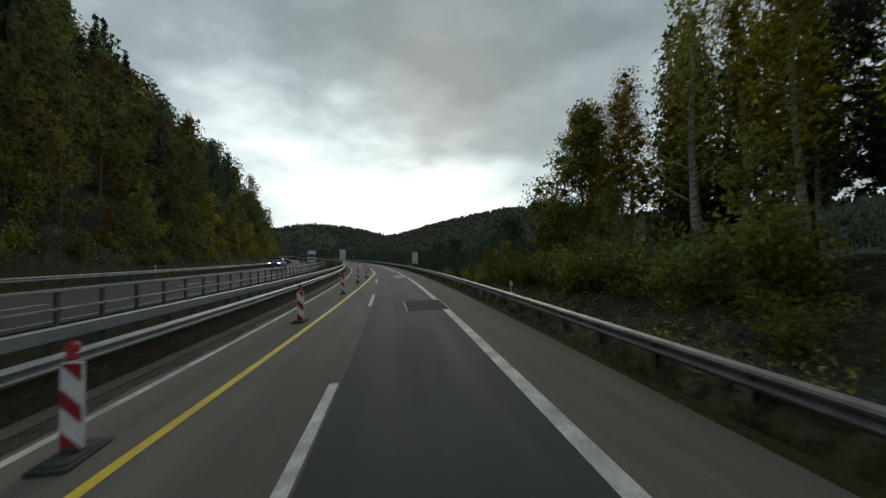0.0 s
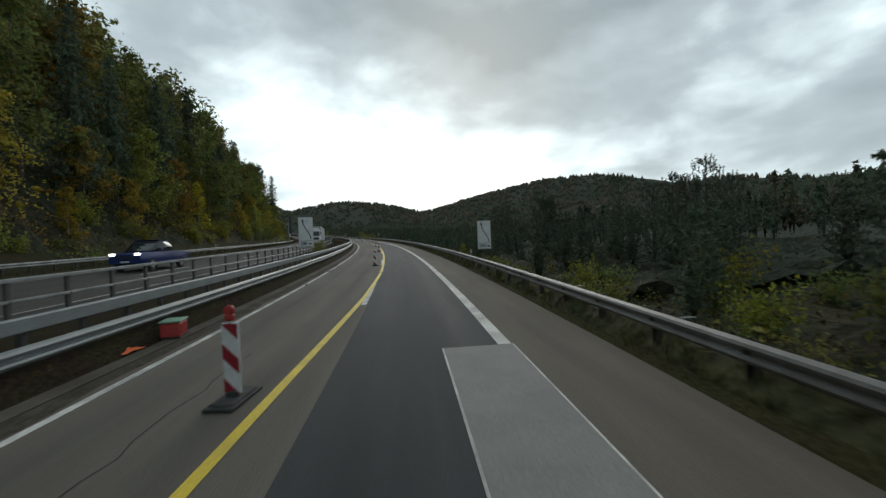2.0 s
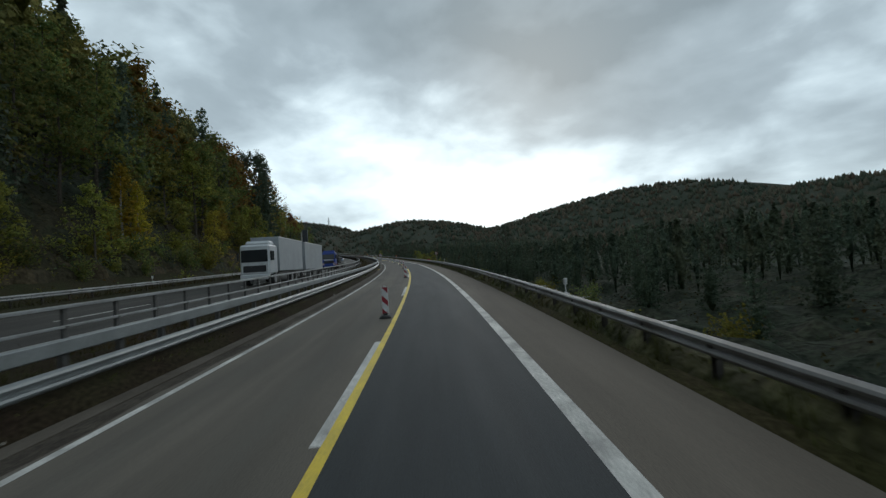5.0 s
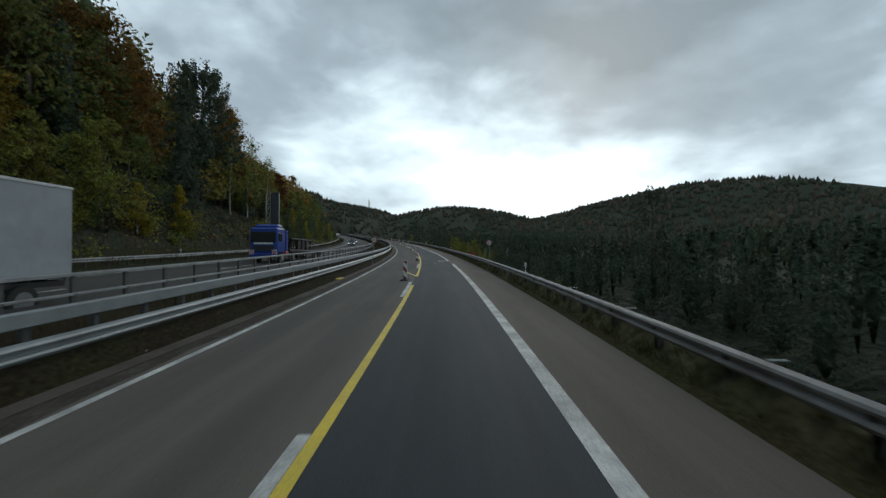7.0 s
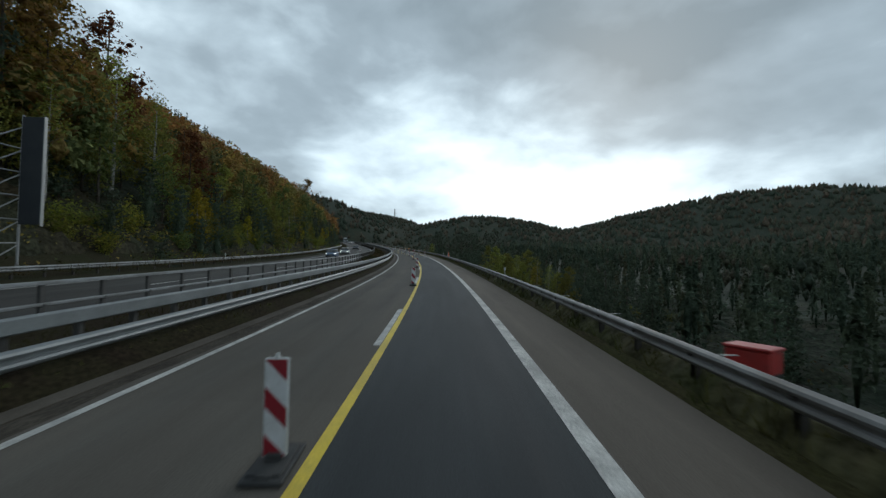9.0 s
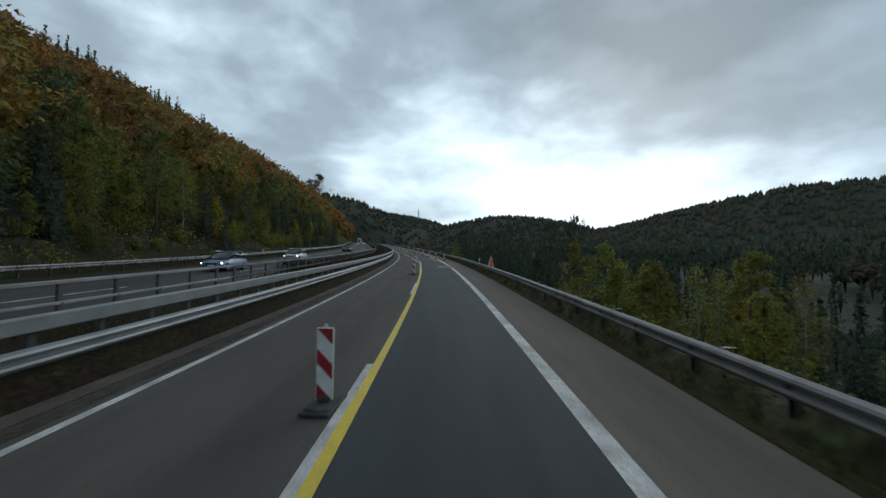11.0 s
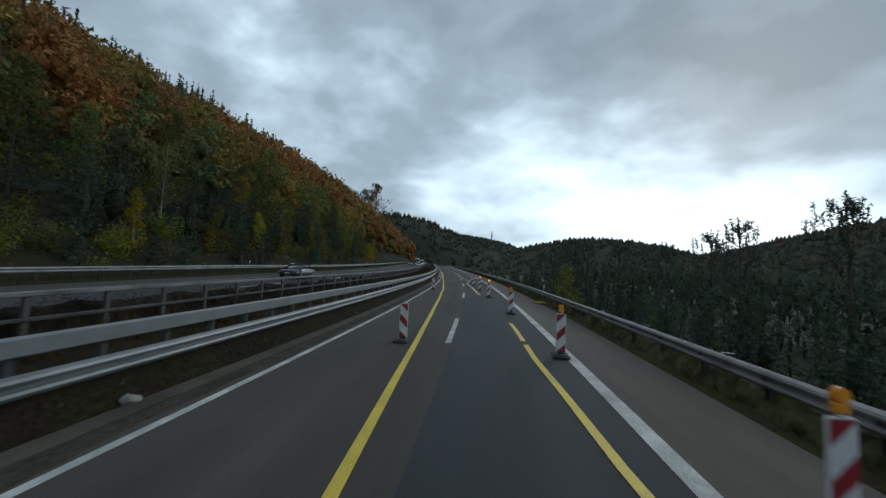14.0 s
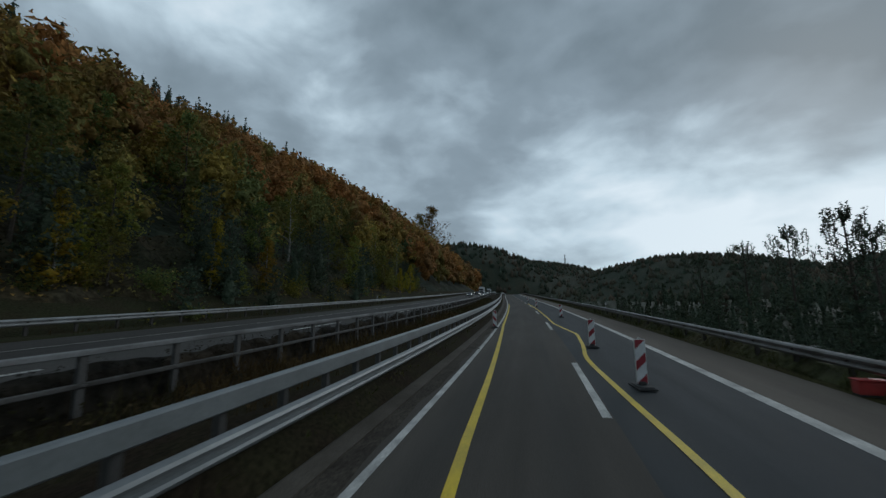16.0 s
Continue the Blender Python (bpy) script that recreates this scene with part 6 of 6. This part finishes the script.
# ---- tall sign frame beyond the opposite carriageway ----
SIGN_S = 242.6
frame_thing = tagged(empty("sign_frame"), "tall steel lattice frame holding a dark narrow panel, seen from behind", "sign frame")
A, B = Vector(at(SIGN_S - 2.2, 26.6, 0.4).tolist()), Vector(at(SIGN_S, 26.6, 0.4).tolist())
C = Vector(at(SIGN_S, 25.3, 0.4).tolist())
POLE = material("frame_steel", (0.40, 0.39, 0.38), 0.6, 0.1, second=(0.3, 0.29, 0.28), scale=2, amount=0.7)
PANEL = material("dark_panel", (0.035, 0.040, 0.048), 0.6, second=(0.05, 0.055, 0.06), scale=1.0, amount=0.7, fine=0.1, bump_scale=20)
for p, high in ((A, 8.9), (B, 9.6)):
    bm = bmesh.new()
    rod(bm, p - Vector((0, 0, 0.8)), p + Vector((0, 0, high)), 0.07)
    part("upright", bm, POLE, frame_thing)
for k in range(6):
    z0, z1 = 0.6 + k * 1.4, 1.9 + k * 1.4
    for a, b in (((A, z0), (B, z1)), ((A, z0), (B, z0))):
        bm = bmesh.new()
        rod(bm, a[0] + Vector((0, 0, a[1])), b[0] + Vector((0, 0, b[1])), 0.04, None, 6)
        part("brace", bm, POLE, frame_thing)
bm = bmesh.new()
u = (C - B)
mid = (B + C) / 2 + Vector((0, 0, 6.3))
turn = Matrix.Rotation(math.atan2(u.y, u.x), 4, "Z")
box(bm, (u.length, 0.16, 6.4), mid, 0.02, turn)
part("panel", bm, PANEL, frame_thing, "dark grey back of a tall panel")
bm = bmesh.new()
box(bm, (0.07, 0.2, 6.5), C + Vector((0, 0, 6.25)), 0.01, turn)
part("panel_edge", bm, SIGN_BACK, frame_thing)

# ---- far mast ----
mast = tagged(empty("radio_mast"), "slender pale radio mast on a distant hill", "mast")
mx, my = -686.0, 1604.0
mz = float(terrain([mx], [my])[0][0])
mast.matrix_world = pose(mx, my, mz)
bm = bmesh.new()
rod(bm, (0, 0, -2), (0, 0, 205 - mz), 2.8, 1.6, 8)
part("pole", bm, WHITE_PLASTIC, mast)
bm = bmesh.new()
box(bm, (10, 1.4, 1.4), (0, 0, 190 - mz), 0.1)
part("cross_arm", bm, SIGN_BACK, mast)

# ---- vehicles on the opposite carriageway ----
def paint(name, c, rough=0.3):
    return material(name, c, rough, 0.1, second=tuple(v * 0.7 for v in c), scale=1.2, amount=0.5, fine=0.03, bump_scale=20)


GLASS = material("vehicle_glass", (0.03, 0.035, 0.04), 0.08, second=(0.02, 0.02, 0.022), scale=1.0, amount=0.5)
TYRE = material("tyre_rubber", (0.02, 0.02, 0.02), 0.85, second=(0.035, 0.034, 0.032), scale=8, amount=0.6)
RIM = material("wheel_rim", (0.35, 0.35, 0.36), 0.35, 0.7, second=(0.25, 0.25, 0.25), scale=6, amount=0.5)
GRILLE = material("dark_trim", (0.02, 0.02, 0.022), 0.6, second=(0.03, 0.03, 0.03), scale=8, amount=0.5)


def wheel(thing, x, y, r, w):
    bm = bmesh.new()
    rod(bm, (x - w / 2, y, r), (x + w / 2, y, r), r, r, 24)
    bmesh.ops.bevel(bm, geom=[e for e in bm.edges if abs(e.verts[0].co.x - e.verts[1].co.x) < 1e-4], offset=0.03, segments=2, affect="EDGES")
    ob = part("wheel", bm, TYRE, thing)
    bm = bmesh.new()
    rod(bm, (x - w / 2 - 0.01, y, r), (x + w / 2 + 0.01, y, r), r * 0.62, r * 0.55, 20)
    part("rim", bm, RIM, ob)


def loft(sections, mat_name="body"):
    """A skin over sections: each (y, half width low, half width top, z low, z top)."""
    bm = bmesh.new()
    rings = []
    for y, wl, wt, z0, z1 in sections:
        zm = z0 + (z1 - z0) * 0.55
        pts = [(-wl * 0.94, z0), (-wl, z0 + 0.1), (-wl, zm), (-wt, z1 - 0.04), (-wt * 0.9, z1), (wt * 0.9, z1), (wt, z1 - 0.04), (wl, zm), (wl, z0 + 0.1), (wl * 0.94, z0)]
        rings.append([bm.verts.new((x, y, z)) for x, z in pts])
    for a, b in zip(rings, rings[1:]):
        n = len(a)
        for i in range(n):
            bm.faces.new((a[i], a[(i + 1) % n], b[(i + 1) % n], b[i]))
    bm.faces.new(rings[0][::-1])
    bm.faces.new(rings[-1])
    bmesh.ops.recalc_face_normals(bm, faces=bm.faces)
    return bm


def lofted(name, sections, mat, thing, label=""):
    ob = part(name, loft(sections), mat, thing, label)
    ob.data.polygons.foreach_set("use_smooth", [True] * len(ob.data.polygons))
    ob.modifiers.new("smooth_edges", "EDGE_SPLIT").split_angle = radians(38)
    return ob


def car(label, colour, kind="saloon", lights=True):
    """A passenger vehicle; its front looks along +y."""
    thing = tagged(empty({"saloon": "saloon_car", "hatch": "hatchback_car", "coupe": "coupe_car", "pickup": "pickup_truck"}[kind]), label, "car")
    L, W, H, r = {"saloon": (4.6, 0.90, 1.45, 0.32), "hatch": (4.3, 0.90, 1.52, 0.32), "coupe": (4.6, 0.94, 1.32, 0.34), "pickup": (5.8, 1.0, 1.92, 0.40)}[kind]
    h = L / 2
    g = r * 0.55
    if kind == "pickup":
        body = [(-h, W * 0.93, W * 0.92, 0.5, 1.15), (-h + 0.1, W, W * 0.96, 0.45, 1.2), (-0.5, W, W * 0.96, 0.42, 1.2), (h - 1.7, W, W * 0.95, 0.42, 1.2), (h - 0.35, W, W * 0.9, 0.42, 1.16), (h, W * 0.9, W * 0.85, 0.5, 1.05)]
        cabin = [(-0.75, W * 0.9, W * 0.72, 1.18, 1.82), (-0.45, W * 0.92, W * 0.76, 1.18, H - 0.03), (0.6, W * 0.92, W * 0.76, 1.18, H - 0.03), (1.45, W * 0.9, W * 0.7, 1.16, 1.22)]
        roof = [(-0.62, W * 0.75, W * 0.70, H - 0.06, H), (0.62, W * 0.75, W * 0.70, H - 0.06, H)]
    else:
        z = {"saloon": 0.92, "hatch": 0.95, "coupe": 0.88}[kind]
        body = [(-h, W * 0.82, W * 0.78, 0.35, z - 0.12), (-h + 0.18, W * 0.96, W * 0.9, g, z), (-h * 0.45, W, W * 0.92, g, z + 0.02), (h * 0.25, W, W * 0.92, g, z), (h - 0.5, W * 0.97, W * 0.86, g, z - 0.18), (h - 0.1, W * 0.86, W * 0.78, 0.26, z - 0.28), (h, W * 0.7, W * 0.66, 0.3, z - 0.36)]
        back = {"saloon": -h + 0.75, "hatch": -h + 0.12, "coupe": -h + 0.5}[kind]
        cabin = [(back, W * 0.84, W * 0.66, z - 0.04, z + 0.04 if kind != "hatch" else z + 0.2), (back + (0.75 if kind != "hatch" else 0.35), W * 0.88, W * 0.68, z - 0.04, H - 0.04), (0.1, W * 0.9, W * 0.7, z - 0.04, H - 0.02), (0.55, W * 0.89, W * 0.66, z - 0.06, H - 0.12), (h * 0.55, W * 0.85, W * 0.6, z - 0.14, z - 0.08)]
        roof = [(back + (0.7 if kind != "hatch" else 0.25), W * 0.7, W * 0.62, H - 0.08, H - 0.02), (0.0, W * 0.72, W * 0.64, H - 0.06, H), (0.5, W * 0.68, W * 0.62, H - 0.14, H - 0.08)]
    lofted("body", body, colour, thing)
    lofted("window_glass", cabin, GLASS, thing, "dark tinted windows")
    lofted("roof", roof, colour, thing)
    if kind == "pickup":
        bm = bmesh.new()
        box(bm, (W * 1.7, 1.75, 0.04), (0, -1.85, 1.23), 0.01)
        part("bed_cover", bm, GRILLE, thing)
    for x in (-W + 0.1, W - 0.1):
        for y in (-h * 0.6, h * 0.64):
            wheel(thing, x, y, r, 0.22)
    for x in (-W * 0.7, W * 0.7):
        bm = bmesh.new()
        box(bm, (0.34, 0.10, 0.13), (x, h - (0.12 if kind != "pickup" else 0.02), body[-2][4] - 0.1), 0.03)
        part("headlamp", bm, HEADLIGHT if lights else RIM, thing)
        bm = bmesh.new()
        box(bm, (0.28, 0.08, 0.14), (x, -h + 0.04, body[0][4] - 0.1), 0.02)
        part("tail_lamp", bm, RED_PLASTIC, thing)
        bm = bmesh.new()
        box(bm, (0.18, 0.1, 0.12), (math.copysign(W + 0.06, x), h * 0.3, cabin[0][3] + 0.12), 0.03)
        part("wing_mirror", bm, colour, thing)
    bm = bmesh.new()
    box(bm, (W * 0.9, 0.06, 0.16), (0, h - 0.015, 0.5 if kind != "pickup" else 0.85), 0.02)
    part("grille", bm, GRILLE, thing)
    bm = bmesh.new()
    box(bm, (0.5, 0.02, 0.1), (0, h + 0.02, 0.38 if kind != "pickup" else 0.6), 0.004)
    part("number_plate", bm, WHITE_PLASTIC, thing)
    return thing


def facing(s, d):
    """Standing in the opposite carriageway, front towards the camera's start."""
    return on_road(s, d, opp(d)(s), 180)


def cab(thing, colour, y0, deck=True):
    """A forward-control lorry cab whose nose is at y0."""
    bm = bmesh.new()
    box(bm, (2.45, 2.2, 2.35), (0, y0 - 1.1, 2.05), 0.14)
    body = part("cab", bm, colour, thing)
    bm = bmesh.new()
    box(bm, (2.2, 0.05, 0.95), (0, y0 + 0.005, 2.35), 0.02)
    part("windscreen", bm, GLASS, body)
    for x in (-1, 1):
        bm = bmesh.new()
        box(bm, (0.04, 0.95, 0.75), (x * 1.225, y0 - 0.75, 2.35), 0.015)
        part("side_window", bm, GLASS, body)
        bm = bmesh.new()
        box(bm, (0.16, 0.12, 0.62), (x * 1.42, y0 - 0.12, 2.35), 0.04)
        part("wing_mirror", bm, GRILLE, body)
        bm = bmesh.new()
        box(bm, (0.42, 0.06, 0.2), (x * 0.92, y0 + 0.01, 0.78), 0.03)
        part("headlamp", bm, HEADLIGHT, body)
    bm = bmesh.new()
    box(bm, (1.9, 0.05, 0.5), (0, y0 + 0.01, 1.35), 0.02)
    part("grille", bm, GRILLE, body)
    bm = bmesh.new()
    box(bm, (2.44, 0.3, 0.42), (0, y0 - 0.05, 0.72), 0.06)
    part("bumper", bm, colour, body)
    bm = bmesh.new()
    box(bm, (2.1, 1.3, 0.4), (0, y0 - 1.35, 3.35), 0.16)
    part("roof_deflector", bm, colour, body)


def lorry(label, colour, y_list, boxes):
    thing = tagged(empty("curtain_side_lorry"), label, "lorry")
    cab(thing, colour, 0)
    for y0, y1 in boxes:
        bm = bmesh.new()
        box(bm, (2.5, y1 - y0, 2.85), (0, (y0 + y1) / 2, 2.55), 0.03)
        body = part("box_body", bm, TARPAULIN, thing, "pale grey tarpaulin sides with pale roof rail")
        for x in (-1.262, 1.262):
            bm = bmesh.new()
            box(bm, (0.03, y1 - y0, 0.09), (x, (y0 + y1) / 2, 3.94), 0.01)
            part("roof_rail", bm, WHITE_PLASTIC, body)
            if y1 - y0 > 7.9 and len(boxes) > 1:
                for k in range(int((y1 - y0) / 0.6)):
                    bm = bmesh.new()
                    box(bm, (0.02, 0.05, 0.16), (x, y0 + 0.3 + 0.6 * k, 1.13))
                    part("strap", bm, GRILLE, body)
        bm = bmesh.new()
        box(bm, (2.2, y1 - y0 - 0.2, 0.18), (0, (y0 + y1) / 2, 0.98), 0.02)
        part("chassis", bm, GRILLE, thing)
    for y in y_list:
        for x in (-1.05, 1.05):
            wheel(thing, x, y, 0.5, 0.36)
    return thing


TARPAULIN = material("grey_tarpaulin", (0.33, 0.35, 0.36), 0.6, second=(0.27, 0.285, 0.295), scale=0.6, amount=0.7, fine=0.06, bump=0.3, bump_scale=4)
WHITE_PAINT, BLUE_PAINT, NAVY_PAINT = paint("white_paint", (0.62, 0.63, 0.64)), paint("blue_paint", (0.018, 0.055, 0.30)), paint("navy_paint", (0.012, 0.028, 0.13))
STEEL_BLUE, SILVER, GREY_PAINT = paint("steel_blue_paint", (0.10, 0.17, 0.28)), paint("silver_paint", (0.46, 0.47, 0.48)), paint("grey_paint", (0.045, 0.047, 0.052))
RED_TANK = paint("red_tank_paint", (0.42, 0.03, 0.04))

car("dark blue pickup on the opposite carriageway, headlamps lit", NAVY_PAINT, "pickup").matrix_world = facing(100.0, 18.6)
lorry("white lorry with grey curtain-side body and trailer", WHITE_PAINT, (-1.4, -6.4, -7.7, -13.6, -15.0, -18.6), [(-10.4, -2.6), (-20.2, -11.6)]).matrix_world = facing(168.6, 16.2) @ Matrix.Diagonal((1, 1, 1.1, 1))
car("steel blue hatchback on the opposite carriageway, headlamps lit", STEEL_BLUE, "hatch").matrix_world = facing(294.6, 18.6)
car("silver hatchback on the opposite carriageway", SILVER, "hatch").matrix_world = facing(313.0, 18.6)
car("dark grey coupe on the opposite carriageway", GREY_PAINT, "coupe", False).matrix_world = facing(361.0, 18.9)

flat = tagged(empty("flatbed_lorry"), "blue lorry with low flatbed trailer carrying wheeled axles", "lorry")
cab(flat, BLUE_PAINT, 0)
bm = bmesh.new()
box(bm, (2.3, 0.9, 0.55), (0, -2.9, 0.85), 0.08)
part("side_tank", bm, RED_TANK, flat, "red side tank")
bm = bmesh.new()
box(bm, (2.4, 0.5, 1.9), (0, -2.75, 2.1), 0.05)
part("headboard", bm, BLUE_PAINT, flat)
bm = bmesh.new()
box(bm, (2.5, 13.0, 0.22), (0, -10.0, 1.15), 0.03)
box(bm, (0.9, 12.5, 0.3), (0, -10.0, 0.9), 0.03)
part("flatbed", bm, GRILLE, flat, "dark steel load bed")
bm = bmesh.new()
box(bm, (2.3, 7.5, 0.12), (0, -8.0, 2.35), 0.03)
for y in (-4.6, -8.0, -11.5):
    box(bm, (0.12, 0.12, 1.15), (-1.0, y, 1.8), 0.01)
    box(bm, (0.12, 0.12, 1.15), (1.0, y, 1.8), 0.01)
part("load_frame", bm, GRILLE, flat, "dark steel frame lying on the bed")
for y in (-6.9, -8.4, -9.9):
    for x in (-0.95, 0.95):
        bm = bmesh.new()
        rod(bm, (x - 0.15, y, 1.78), (x + 0.15, y, 1.78), 0.5, 0.5, 20)
        part("loaded_wheel", bm, TYRE, flat)
for y in (-1.4, -4.6, -13.0, -14.3, -15.6):
    for x in (-1.05, 1.05):
        wheel(flat, x, y, 0.5, 0.36)
for x in (-1.0, 1.0):
    bm = bmesh.new()
    box(bm, (0.42, 0.02, 0.42), (x, 0.12, 1.0), 0.01)
    plate = part("warning_plate", bm, WHITE_FILM, flat)
    for k in (-1, 0, 1):
        poly = clip_band(1.0 - 0.05 + k * 0.2, 1.0 + 0.05 + k * 0.2, 1.0, 0.2, 0.8, 1.2)
        if poly:
            part("red_stripe", slab([(px + x, pz) for px, pz in poly], 0.004, 0.131), RED_FILM, plate)
bm = bmesh.new()
box(bm, (1.7, 0.02, 0.16), (0, 0.045, 1.78), 0.004)
part("name_bar", bm, WHITE_FILM, flat, "plain white bar of lettering")
flat.matrix_world = facing(212.5, 17.2)

# the queue farther along
QUEUE = [(505, 18.8, "saloon", SILVER), (520, 15.4, "hatch", WHITE_PAINT), (545, 18.8, "hatch", GREY_PAINT), (560, 15.4, "saloon", WHITE_PAINT), (590, 18.8, "saloon", STEEL_BLUE), (640, 15.4, "hatch", SILVER), (668, 18.8, "saloon", WHITE_PAINT), (700, 15.4, "saloon", GREY_PAINT), (735, 18.8, "hatch", SILVER)]
for s, d, kind, colour in QUEUE:
    car("distant car in the oncoming queue, headlamps lit", colour, kind).matrix_world = facing(s, d)
for s in (575, 640, 715):
    lorry("distant white lorry in the oncoming queue", WHITE_PAINT, (-1.4, -6.4, -7.7), [(-10.4, -2.6)]).matrix_world = facing(s, 18.9)
